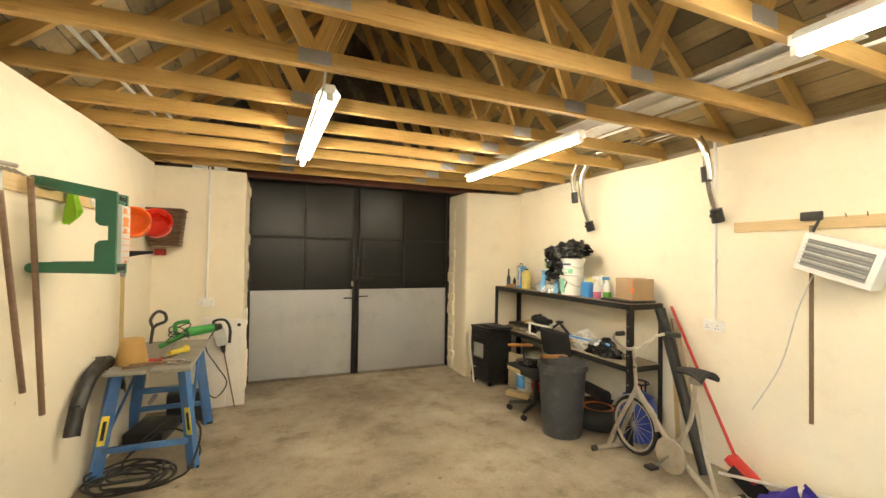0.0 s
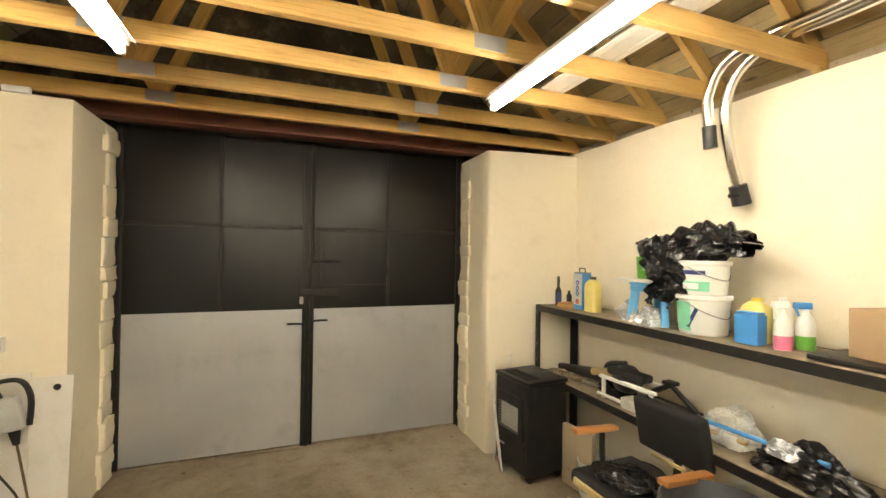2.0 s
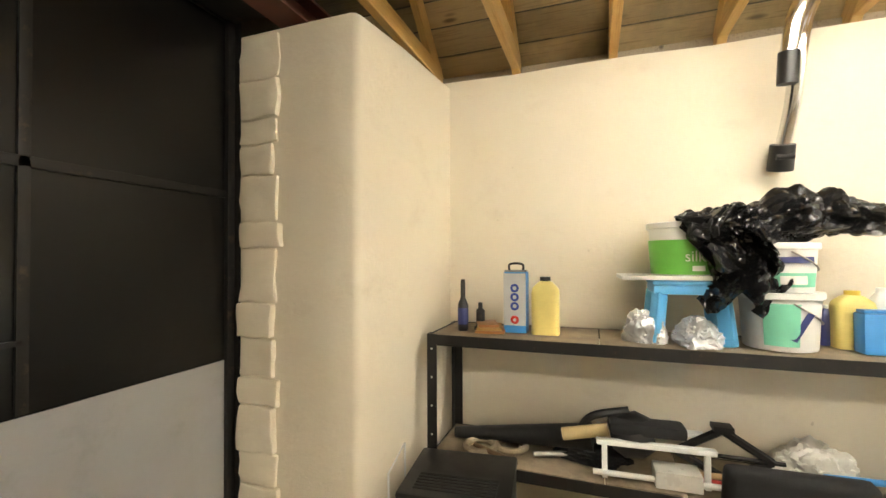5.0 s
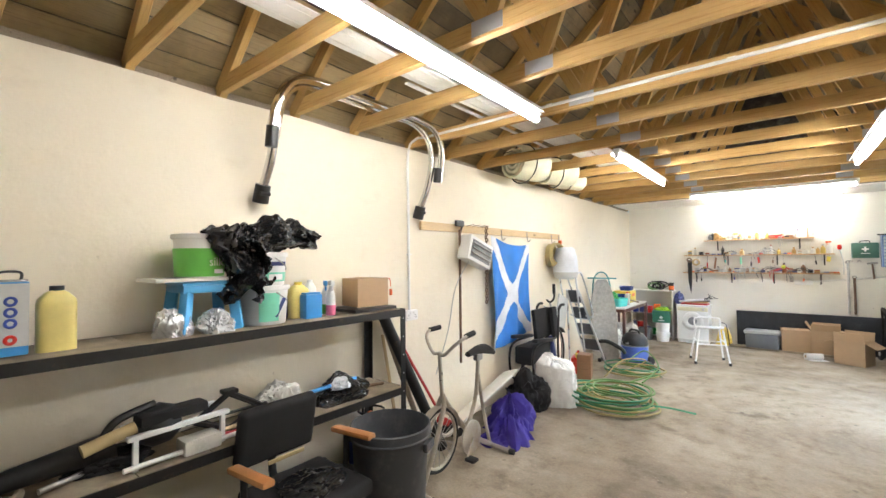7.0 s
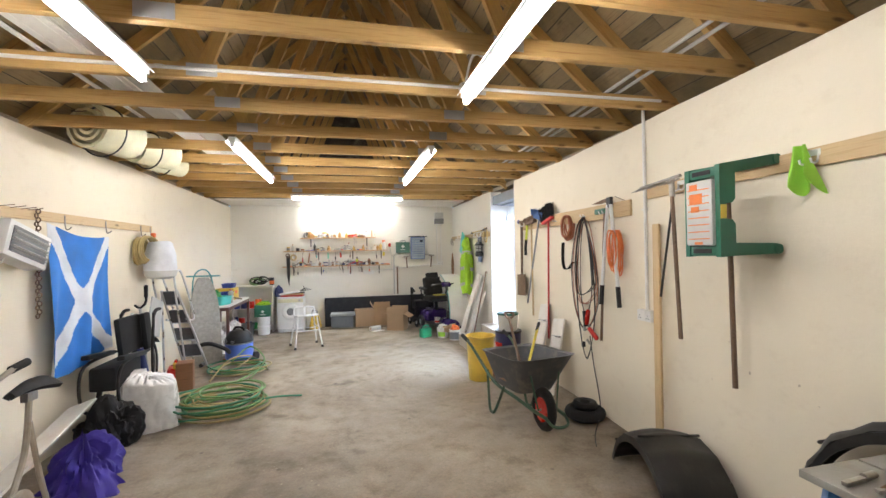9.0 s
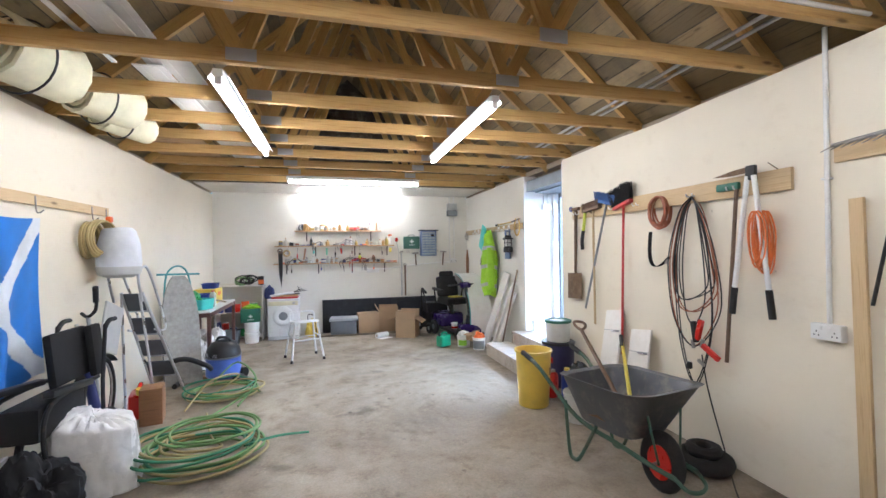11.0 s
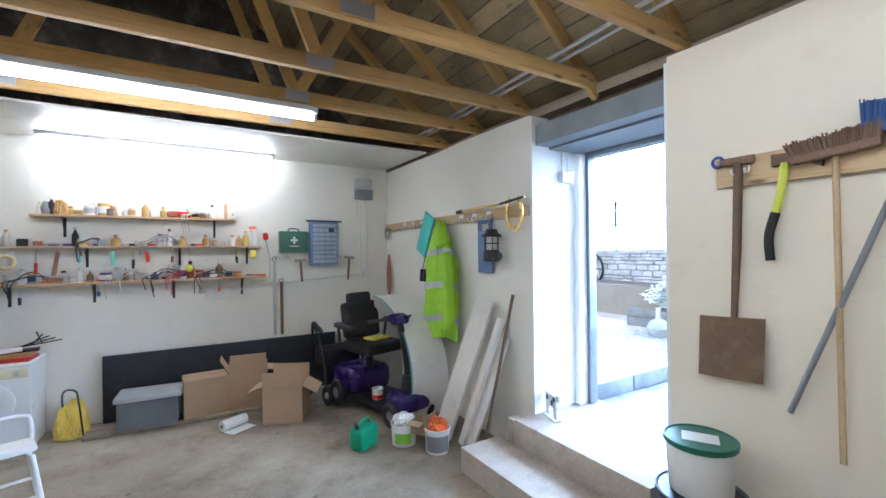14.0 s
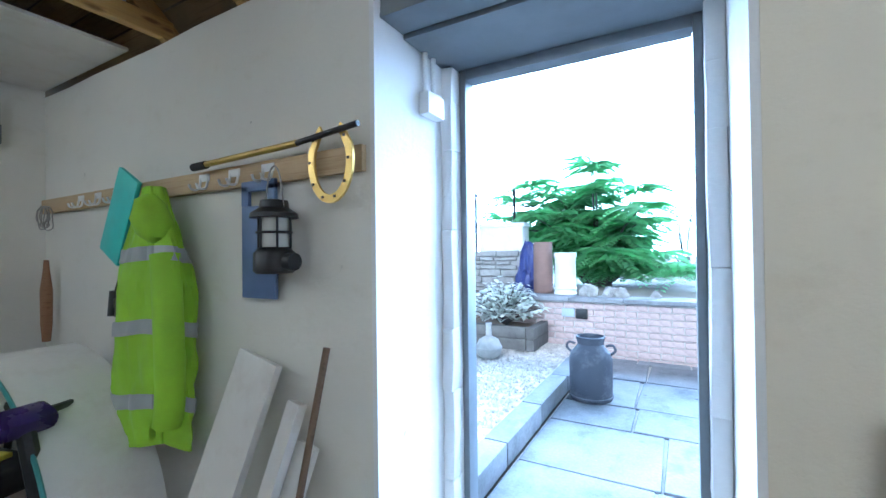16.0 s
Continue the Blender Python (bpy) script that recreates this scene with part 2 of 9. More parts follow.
def structure(name, bm, material, label, m=None, smooth=40):
    return solo(name, bm, material, label, name.split("_")[0], "", "structure", m, smooth)


def box(size, at=(0, 0, 0), rot=None, bevel=0.0, bm=None, seg=2):
    """A box of that size whose middle is at `at`; rot a Matrix; joins bm if given."""
    b = bmesh.new()
    bmesh.ops.create_cube(b, size=1.0, matrix=Matrix.Diagonal((*size, 1)))
    if bevel:
        bmesh.ops.bevel(b, geom=b.edges[:], offset=bevel, segments=seg, affect="EDGES", profile=0.6)
    mm = Matrix.Translation(at) @ (rot.to_4x4() if rot is not None else Matrix())
    bmesh.ops.transform(b, matrix=mm, verts=b.verts)
    return merged(bm, b)


def merged(bm, b):
    if bm is None:
        return b
    me = bpy.data.meshes.new("temp")
    b.to_mesh(me)
    b.free()
    bm.from_mesh(me)
    bpy.data.meshes.remove(me)
    return bm


def span(x0, x1, y0, y1, z0, z1, bm=None, bevel=0.0):
    return box((x1 - x0, y1 - y0, z1 - z0), ((x0 + x1) / 2, (y0 + y1) / 2, (z0 + z1) / 2), None, bevel, bm)


def rod(a, b, r, r2=None, seg=12, bm=None, cap=True):
    a, b = Vector(a), Vector(b)
    d = b - a
    c = bmesh.new()
    bmesh.ops.create_cone(c, cap_ends=cap, segments=seg, radius1=r, radius2=r if r2 is None else r2, depth=d.length)
    q = d.to_track_quat("Z", "Y").to_matrix().to_4x4()
    bmesh.ops.transform(c, matrix=Matrix.Translation((a + b) / 2) @ q, verts=c.verts)
    return merged(bm, c)


def smooth_path(pts, n=6, closed=False):
    """Points along a rounded curve through pts."""
    p = [Vector(v) for v in pts]
    out = []
    k = len(p)
    for i in range(k if closed else k - 1):
        p0 = p[(i - 1) % k] if closed or i > 0 else p[0]
        p1, p2 = p[i], p[(i + 1) % k]
        p3 = p[(i + 2) % k] if closed or i + 2 < k else p[-1]
        for j in range(n):
            t = j / n
            out.append(0.5 * (2 * p1 + (p2 - p0) * t + (2 * p0 - 5 * p1 + 4 * p2 - p3) * t * t + (3 * p1 - p0 - 3 * p2 + p3) * t ** 3))
    if not closed:
        out.append(p[-1])
    return out


def tube(pts, r, seg=8, bm=None, closed=False, taper=None):
    """A round tube along pts. taper: function of 0..1 that scales the radius."""
    p = [Vector(v) for v in pts]
    b = bmesh.new()
    k = len(p)
    rings = []
    ref = None
    for i in range(k):
        d = (p[(i + 1) % k] - p[i - 1]) if closed else (p[min(i + 1, k - 1)] - p[max(i - 1, 0)])
        d = d.normalized() if d.length > 1e-9 else Vector((0, 0, 1))
        if ref is None:
            ref = d.orthogonal().normalized()
        ref = ref - d * ref.dot(d)
        ref = ref.normalized() if ref.length > 1e-6 else d.orthogonal().normalized()
        s = d.cross(ref)
        rr = r * (taper(i / max(1, k - 1)) if taper else 1)
        rings.append([b.verts.new(p[i] + (ref * math.cos(2 * math.pi * j / seg) + s * math.sin(2 * math.pi * j / seg)) * rr) for j in range(seg)])
    for i in range(k if closed else k - 1):
        u, v = rings[i], rings[(i + 1) % k]
        for j in range(seg):
            b.faces.new((u[j], u[(j + 1) % seg], v[(j + 1) % seg], v[j]))
    if not closed:
        b.faces.new(rings[0][::-1])
        b.faces.new(rings[-1])
    return merged(bm, b)


def lathe(profile, seg=24, at=(0, 0, 0), bm=None, sx=1.0, sy=1.0, rot=None):
    """Turned body: profile of (radius, height) from the bottom up."""
    b = bmesh.new()
    rings = []
    for r, z in profile:
        rings.append([b.verts.new((r * sx * math.cos(2 * math.pi * j / seg), r * sy * math.sin(2 * math.pi * j / seg), z)) for j in range(seg)])
    for u, v in zip(rings, rings[1:]):
        for j in range(seg):
            b.faces.new((u[j], u[(j + 1) % seg], v[(j + 1) % seg], v[j]))
    b.faces.new(rings[0][::-1])
    b.faces.new(rings[-1])
    mm = Matrix.Translation(at) @ (rot.to_4x4() if rot is not None else Matrix())
    bmesh.ops.transform(b, matrix=mm, verts=b.verts)
    return merged(bm, b)


def ring(R, r, at=(0, 0, 0), axis=(0, 0, 1), seg=28, sub=8, bm=None, squash=1.0):
    q = Vector(axis).to_track_quat("Z", "Y").to_matrix().to_4x4()
    b = bmesh.new()
    rings = []
    for i in range(seg):
        a = 2 * math.pi * i / seg
        row = []
        for j in range(sub):
            c = 2 * math.pi * j / sub
            rad = R + r * math.cos(c)
            row.append(b.verts.new((rad * math.cos(a), rad * math.sin(a), r * squash * math.sin(c))))
        rings.append(row)
    for i in range(seg):
        u, v = rings[i], rings[(i + 1) % seg]
        for j in range(sub):
            b.faces.new((u[j], v[j], v[(j + 1) % sub], u[(j + 1) % sub]))
    bmesh.ops.transform(b, matrix=Matrix.Translation(at) @ q, verts=b.verts)
    return merged(bm, b)


def plate(outline, thick, rot=None, at=(0, 0, 0), bm=None, bevel=0.0):
    """A flat shape: outline of (x, z) extruded along y by thick, centred."""
    b = bmesh.new()
    f = b.faces.new([b.verts.new((x, -thick / 2, z)) for x, z in outline])
    g = bmesh.ops.extrude_face_region(b, geom=[f])
    bmesh.ops.translate(b, vec=(0, thick, 0), verts=[v for v in g["geom"] if isinstance(v, bmesh.types.BMVert)])
    if bevel:
        bmesh.ops.bevel(b, geom=b.edges[:], offset=bevel, segments=2, affect="EDGES")
    mm = Matrix.Translation(at) @ (rot.to_4x4() if rot is not None else Matrix())
    bmesh.ops.transform(b, matrix=mm, verts=b.verts)
    return merged(bm, b)


def sheet(nx, ny, fn, thick=0.0, bm=None):
    """A cloth or curved sheet: fn(u, v) gives the point; optional thickness."""
    b = bmesh.new()
    g = [[b.verts.new(fn(i / nx, j / ny)) for j in range(ny + 1)] for i in range(nx + 1)]
    for i in range(nx):
        for j in range(ny):
            b.faces.new((g[i][j], g[i + 1][j], g[i + 1][j + 1], g[i][j + 1]))
    if thick:
        bmesh.ops.recalc_face_normals(b, faces=b.faces)
        bmesh.ops.solidify(b, geom=b.faces[:], thickness=thick)
    return merged(bm, b)


def turn(axis, deg):
    return Matrix.Rotation(radians(deg), 3, axis)


def wobble(bm, amp, freq=3.0, seed=0.0):
    for v in bm.verts:
        v.co += noise.noise_vector(v.co * freq + Vector((seed, seed * 1.7, -seed))) * amp
    return bm


# ---- setting: room 4.6 x 9.4 m ----
WX, EX, SY, NY, TOP = -1.30, 3.29, -4.18, 5.22, 2.50
DOOR_Y = 5.905
RIDGE_X, RIDGE_Z = 0.995, 4.55


def wx(y):
    """The west wall's inner face, which runs slightly out of true."""
    return -1.295 + 0.057 * max(0.0, y - 1.0)


def ragged_wall(x0, x1, y0, y1, z0, z1, bm, along="y", step=0.3, rag=0.012, bend=None):
    """A wall block whose upper edge is slightly uneven."""
    a, b = (y0, y1) if along == "y" else (x0, x1)
    k = max(1, int((b - a) / step))
    cols = []
    for i in range(k + 1):
        t = a + (b - a) * i / k
        if along == "y" and bend:
            x1 = bend(t)
        zt = z1 + noise.noise((t * 2.1, x0, z1)) * rag
        if along == "y":
            q = [(x0, t, z0), (x1, t, z0), (x1, t, zt), (x0, t, zt)]
        else:
            q = [(t, y0, z0), (t, y1, z0), (t, y1, zt), (t, y0, zt)]
        cols.append([bm.verts.new(c) for c in q])
    for u, v in zip(cols, cols[1:]):
        for j in range(4):
            bm.faces.new((u[j], u[(j + 1) % 4], v[(j + 1) % 4], v[j]))
    bm.faces.new(cols[0][::-1])
    bm.faces.new(cols[-1])
    return bm


# floor: one slab with a faint unevenness
def floor_height(x, y):
    return 0.006 * noise.noise((x * 0.8, y * 0.8, 3.0)) - 0.004


b = sheet(46, 96, lambda u, v: (WX - 0.05 + u * (EX - WX + 0.1), SY - 0.05 + v * (DOOR_Y + 0.25 - SY), floor_height(u * 4.7, v * 10.3)))
structure("floor", b, "floor", "worn stained concrete garage floor with dust and marks", smooth=80)

b = ragged_wall(EX, EX + 0.3, SY - 0.3, 6.1, -0.1, TOP, bmesh.new())
structure("wall_east", b, "cream", "cream painted rough rendered long wall")
b = bmesh.new()
DY0, DY1 = -1.585, -0.565
ragged_wall(WX - 0.55, WX, DY1, NY + 0.01, -0.1, TOP, b, bend=wx)
structure("wall_west", b, "cream", "cream painted rough rendered long wall with hung tools")
b = ragged_wall(WX - 0.55, WX, SY - 0.3, DY0, -0.1, TOP, bmesh.new())
structure("wall_west_end", b, "white_wall", "white painted rough rendered wall beside the side door")
b = bmesh.new()
span(WX, EX, SY - 0.3, SY, -0.1, 2.66, b)
structure("wall_south", b, "white_wall", "white painted end wall with old paint marks")
b = bmesh.new()
ragged_wall(WX - 0.5, -0.215, NY, 6.1, -0.1, TOP - 0.03, b, "x", 0.2)
corner = [(2.487, 5.45), (2.490, 5.335), (2.498, 5.318), (2.516, 5.308), (2.80, 5.265), (EX, NY), (EX, 6.1), (2.487, 6.1)]
low = [b.verts.new((x, y, -0.1)) for x, y in corner]
high = [b.verts.new((x, y, TOP - 0.03 + 0.012 * noise.noise((x * 4, y * 4, 1.0)))) for x, y in corner]
for i in range(len(corner)):
    j = (i + 1) % len(corner)
    b.faces.new((low[i], low[j], high[j], high[i]))
b.faces.new(low[::-1])
b.faces.new(high)
structure("wall_north", b, "cream", "cream painted wall piers beside the double doors")


# gables of rough stone above the end walls
def gable(name, y0, y1, z0):
    h = RIDGE_Z + 0.12
    half = (h - z0) / ((RIDGE_Z - TOP) / (EX - RIDGE_X))
    bm = plate([(RIDGE_X - half, z0), (RIDGE_X + half, z0), (RIDGE_X, h)], y1 - y0, at=(0, (y0 + y1) / 2, 0))
    structure(name, bm, "stone", "rough bare stone gable wall")


gable("wall_gable_north", 5.93, 6.15, 2.47)
gable("wall_gable_south", SY - 0.3, SY + 0.02, 2.67)

# white boarded soffit along the south wall
b = span(WX + 0.01, EX - 0.01, SY + 0.025, -3.12, 2.53, 2.545)
structure("ceiling_soffit", b, "white_board", "white painted boarded soffit")

# roof: sarking boards along the ridge, one mesh, and an outer slab above
slope = math.atan2(RIDGE_Z - TOP, EX - RIDGE_X)
rise = math.hypot(RIDGE_Z - TOP, EX - RIDGE_X) + 0.45
rng = random.Random(4)
b = bmesh.new()
for side in (-1, 1):
    u = 0.0
    while u < rise:
        w = rng.choice((0.13, 0.145, 0.15))
        y = SY - 0.35
        while y < 6.2:
            ln = min(rng.uniform(1.6, 4.2), 6.3 - y)
            c = Vector((RIDGE_X + side * (u + w / 2) * math.cos(slope), y + ln / 2, RIDGE_Z + 0.165 - (u + w / 2) * math.sin(slope)))
            box((ln - 0.004, w - 0.009, 0.018), c, turn("Y", side * math.degrees(slope)) @ turn("Z", 90), 0, b)
            y += ln
        u += w
# boards are cut with the grain along their length
roof = structure("ceiling", b, "sarking", "weathered timber sarking boards under a pitched roof", smooth=0)
# unseen slab over the boards, added to keep daylight out
for side in (-1, 1):
    c = Vector((RIDGE_X + side * (rise / 2 - 0.01) * math.cos(slope), 1.0, RIDGE_Z + 0.225 - rise / 2 * math.sin(slope)))
    structure("roof_covering", box((rise + 0.12, 10.9, 0.08), c, turn("Y", side * math.degrees(slope))), "stone", "unseen outer roof slab added above the boards to block light", smooth=0)


# timber trusses
def beam(name, a, c, w, h, parent, material="timber"):
    """A timber from a to c; its local x runs along the grain."""
    a, c = Vector(a), Vector(c)
    d = c - a
    q = Matrix.Rotation(math.atan2(-d.z, d.x), 4, "Y") if abs(d.y) < 1e-6 else d.to_track_quat("X", "Z").to_matrix().to_4x4()
    return part(name, box((d.length, w, h), (0, 0, 0), None, 0.003, seg=1), material, parent, "", Matrix.Translation((a + c) / 2) @ q, 0)


def truss():
    e = thing("roof_truss", "sawn pine roof truss with nailed steel plates", "roof truss", group="row of roof trusses")
    lo = 2.525
    beam("bottom_chord", (WX - 0.05, 0, lo + 0.045), (EX + 0.05, 0, lo + 0.045), 0.04, 0.09, e)
    for s in (-1, 1):
        pitch = (RIDGE_Z - TOP) / (EX - RIDGE_X)
        under = RIDGE_Z + 0.085
        beam("rafter", (RIDGE_X + s * 2.40, 0.001 * s, under - 2.40 * pitch), (RIDGE_X + s * 0.02, 0.001 * s, under - 0.02 * pitch), 0.04, 0.09, e)
        node = (RIDGE_X + s * 0.80, 0.002 * s, lo + 0.05)
        mid = (RIDGE_X + s * 1.28, 0.002 * s, under - 1.28 * pitch - 0.03)
        beam("web", node, (RIDGE_X + s * 0.03, 0.002 * s, RIDGE_Z - 0.03), 0.036, 0.075, e)
        beam("web", node, mid, 0.036, 0.075, e)
        for dy in (-0.0215, 0.0215):
            part("nail_plate", box((0.16, 0.002, 0.07), (RIDGE_X + s * 0.80, dy, lo + 0.05)), "galv", e, "grey steel nail plate")
    return e


YS = (5.30, 4.86, 4.39, 3.94, 3.47, 2.97, 2.37, 1.85, 1.26, 0.64, 0.05, -0.5, -1.08, -1.68, -2.26, -2.84)
first = truss()
first.matrix_basis = pose(0, YS[0], 0)
for y in YS[1:]:
    copy_thing(first, pose(0, y, 0))

# wall plates and the red steel lintel over the double doors
for x in (WX - 0.12, EX + 0.12):
    structure("trim_wall_plate", span(x - 0.05, x + 0.05, SY, 5.9, TOP - 0.005, 2.56), "grey_wood", "dark timber wall plate")
b = span(-0.55, 2.85, 5.56, 5.69, 2.50, 2.512)
span(-0.55, 2.85, 5.62, 5.63, 2.512, 2.60, b)
span(-0.55, 2.85, 5.56, 5.69, 2.60, 2.612, b)
structure("trim_lintel_beam", b, "red_oxide", "red oxide steel lintel beam over the doors")
structure("trim_door_head", span(-0.21, 2.48, 5.70, 5.9, 2.53, 2.62), "black_steel", "dark boarding over the door head")

# double steel doors, black above and galvanised below
def leaf(name, x0, x1, label, hinge):
    e = thing(name, label, "garage door", (0, DOOR_Y, 0), kind="structure")
    part("upper_panel", span(x0, x1, 0, 0.004, 1.145, 2.56), "black_door", e, "glossy black painted steel sheet")
    part("lower_panel", span(x0 + 0.005, x1 - 0.005, -0.004, 0.004, 0.03, 1.142), "galv", e, "dull galvanised steel sheet")
    mid = 0.465 if hinge < 0 else 1.80
    for nm, q in (("stile", (x0, x0 + 0.035, 0.02, 2.56)), ("stile", (x1 - 0.035, x1, 0.02, 2.56)), ("rail", (x0, x1, 2.52, 2.56)), ("rail", (x0, x1, 1.80, 1.83)), ("mullion", (mid - 0.014, mid + 0.014, 1.15, 2.52))):
        part(nm, span(q[0], q[1], -0.022 if nm == "stile" else -0.012, -0.001, q[2], q[3], None, 0.002), "black_steel", e)
    return e


dl = leaf("door_1", -0.205, 1.112, "steel door leaf, black above galvanised sheet, shut", -1)
dr = leaf("door_2", 1.135, 2.478, "steel door leaf with bolts and hasp, shut", 1)
part("drop_bolt", tube(smooth_path([(1.155, -0.035, 2.54), (1.155, -0.035, 1.75), (1.16, -0.035, 1.55), (1.19, -0.05, 1.54), (1.36, -0.05, 1.54)], 4), 0.008), "black_steel", dr)
part("hasp", span(1.06, 1.37, -0.04, -0.024, 1.255, 1.31, None, 0.004), "black_steel", dr)
part("padlock", span(1.055, 1.085, -0.055, -0.03, 1.19, 1.25, None, 0.006), "steel", dr)
part("bolt_plate", span(1.20, 1.24, -0.03, -0.003, 1.34, 1.80, None, 0.002), "black_steel", dr)
part("floor_bolt", tube(smooth_path([(1.155, -0.035, 0.03), (1.155, -0.035, 1.0), (1.165, -0.045, 1.045), (1.28, -0.05, 1.05)], 4), 0.009), "black_steel", dr)
part("patch_frame", span(1.20, 1.80, -0.012, -0.002, 1.33, 1.345), "black_steel", dr)
part("floor_bolt", tube(smooth_path([(1.09, -0.035, 0.03), (1.09, -0.035, 0.98), (1.08, -0.045, 1.025), (0.96, -0.05, 1.03)], 4), 0.009), "black_steel", dl)
b = span(1.112, 1.135, DOOR_Y + 0.006, DOOR_Y + 0.04, 0.0, 2.56)
structure("trim_door_meeting", b, "black_steel", "dark steel meeting strip behind the doors")
structure("trim_door_sill", span(-0.215, 2.487, DOOR_Y + 0.01, 6.1, -0.02, 0.012), "floor", "concrete sill under the doors")
# unseen slab added behind the shut doors so no daylight leaks in
structure("wall_behind_doors", span(-0.215, 2.487, DOOR_Y + 0.05, 6.1, 0.012, 2.6), "black_steel", "unseen dark slab added to close the opening behind the doors")
for x0, x1 in ((-0.213, -0.206), (2.479, 2.486)):
    structure("trim_door_frame", span(x0, x1, DOOR_Y - 0.045, DOOR_Y + 0.045, 0, 2.56), "black_steel", "black steel door frame")

# uneven painted blocks of the jambs beside the steel doors
rng = random.Random(9)
for side, x in ((1, 2.487), (-1, -0.215)):
    e = thing("trim_jamb_blocks", "uneven painted stone jamb blocks", "door jamb", kind="structure")
    z = 0.005
    while z < 2.44:
        h = rng.uniform(0.10, 0.24)
        h = min(h, 2.46 - z)
        d = rng.uniform(0.012, 0.035)
        y0 = 5.70 - rng.uniform(0, 0.06)
        bb = box((d * 2, 5.852 - y0, h - 0.006), (x, (5.852 + y0) / 2, z + h / 2), turn("Z", rng.uniform(-2, 2)), 0.008)
        bmesh.ops.subdivide_edges(bb, edges=bb.edges[:], cuts=3, use_grid_fill=True)
        part("stone_block", wobble(bb, 0.012, 14, z), "cream", e)
        z += h

# steps and threshold of the side door
structure("floor_step_lower", wobble(span(-1.10, -0.76, -1.73, -0.60, 0, 0.17, None, 0.008), 0.003), "step", "worn concrete lower step")
structure("floor_step_upper", wobble(span(-1.93, -1.11, DY0 + 0.002, DY1 - 0.002, 0, 0.33, None, 0.008), 0.003), "step", "worn concrete upper step and threshold")
structure("floor_step_nose", span(-1.295, -1.105, DY0 - 0.06, DY0, 0, 0.325, None, 0.008), "step", "concrete nose of the upper step")

# reveal lining, lintels and frame of the side door
b = span(WX - 0.50, WX + 0.003, DY0 - 0.001, DY0 + 0.018, 0.33, TOP - 0.02)
structure("trim_reveal_far", wobble(b, 0.002), "reveal", "white painted rough door reveal")
b = span(WX - 0.50, WX + 0.003, DY1 - 0.018, DY1 + 0.001, 0.33, TOP - 0.02)
structure("trim_reveal_near", wobble(b, 0.002), "reveal", "white painted rough door reveal")
b = span(WX - 0.16, WX - 0.03, DY0 - 0.12, DY1 + 0.1, 2.275, 2.29)
span(WX - 0.05, WX - 0.03, DY0 + 0.02, DY1 - 0.02, 2.29, 2.40, b)
span(WX - 0.16, WX - 0.03, DY0 + 0.02, DY1 - 0.02, 2.40, 2.415, b)
structure("trim_lintel_inner", b, "galv_beam", "grey galvanised steel lintel")
structure("trim_lintel_outer", span(WX - 0.57, WX - 0.165, DY0 + 0.0195, DY1 - 0.0195, 2.2585, 2.4175), "galv_beam", "grey galvanised steel lintel")
# recessed block added over the lintel to shut out daylight
structure("wall_over_side_door", span(WX - 0.55, WX - 0.3, DY0, DY1, 2.418, TOP), "cream", "recessed block added above the side door lintel to block light")
e = thing("door_frame", "grey painted steel frame of the open side door", "door frame", kind="structure")
part("jamb", span(-1.88, -1.80, -1.515, -1.487, 0.33, 2.258, None, 0.003), "galv_beam", e)
part("jamb", span(-1.88, -1.80, -0.668, -0.640, 0.33, 2.258, None, 0.003), "galv_beam", e)
part("head", span(-1.88, -1.80, -1.486, -0.669, 2.215, 2.258, None, 0.003), "galv_beam", e)

rng = random.Random(21)
for ya, yb in ((DY0 + 0.019, -1.516), (-0.639, DY1 - 0.019)):
    e = thing("trim_frame_blocks", "white painted rough blocks beside the steel frame", "door jamb", kind="structure")
    z = 0.332
    while z < 2.25:
        h = min(rng.uniform(0.2, 0.45), 2.256 - z)
        bb = box((0.13, yb - ya, h + 0.001), (-1.79 + rng.uniform(-0.012, 0.012), (ya + yb) / 2, z + h / 2), None, 0.006)
        bmesh.ops.subdivide_edges(bb, edges=bb.edges[:], cuts=1, use_grid_fill=True)
        part("painted_block", wobble(bb, 0.007, 9, z), "reveal", e)
        z += h


# ---- fluorescent battens ----
def batten(a, c, label, group="fluorescent battens", shade_plate=True):
    a, c = Vector(a), Vector(c)
    e = thing("fluorescent_light", label, "ceiling light", ((a + c) / 2), math.degrees(math.atan2(c.y - a.y, c.x - a.x)), group)
    ln = (c - a).length
    part("housing", box((ln, 0.055, 0.045), (0, 0, 0.045), None, 0.006), "white_metal", e)
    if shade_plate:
        part("reflector", plate([(-0.06, 0.022), (-0.03, 0.068), (0.03, 0.068), (0.06, 0.022), (0.055, 0.022), (0.027, 0.0635), (-0.027, 0.0635), (-0.055, 0.022)], ln - 0.06, turn("Z", 90), (0, 0, 0.003)), "white_metal", e)
    part("lit_tube", rod((-ln / 2 + 0.03, 0, -0.005), (ln / 2 - 0.03, 0, -0.005), 0.017, bm=None, seg=16), "tube", e, "glowing white tube")
    for s in (-1, 1):
        part("lamp_holder", box((0.025, 0.036, 0.05), (s * (ln / 2 - 0.017), 0, 0.005), None, 0.005), "white_plastic", e)
    return e


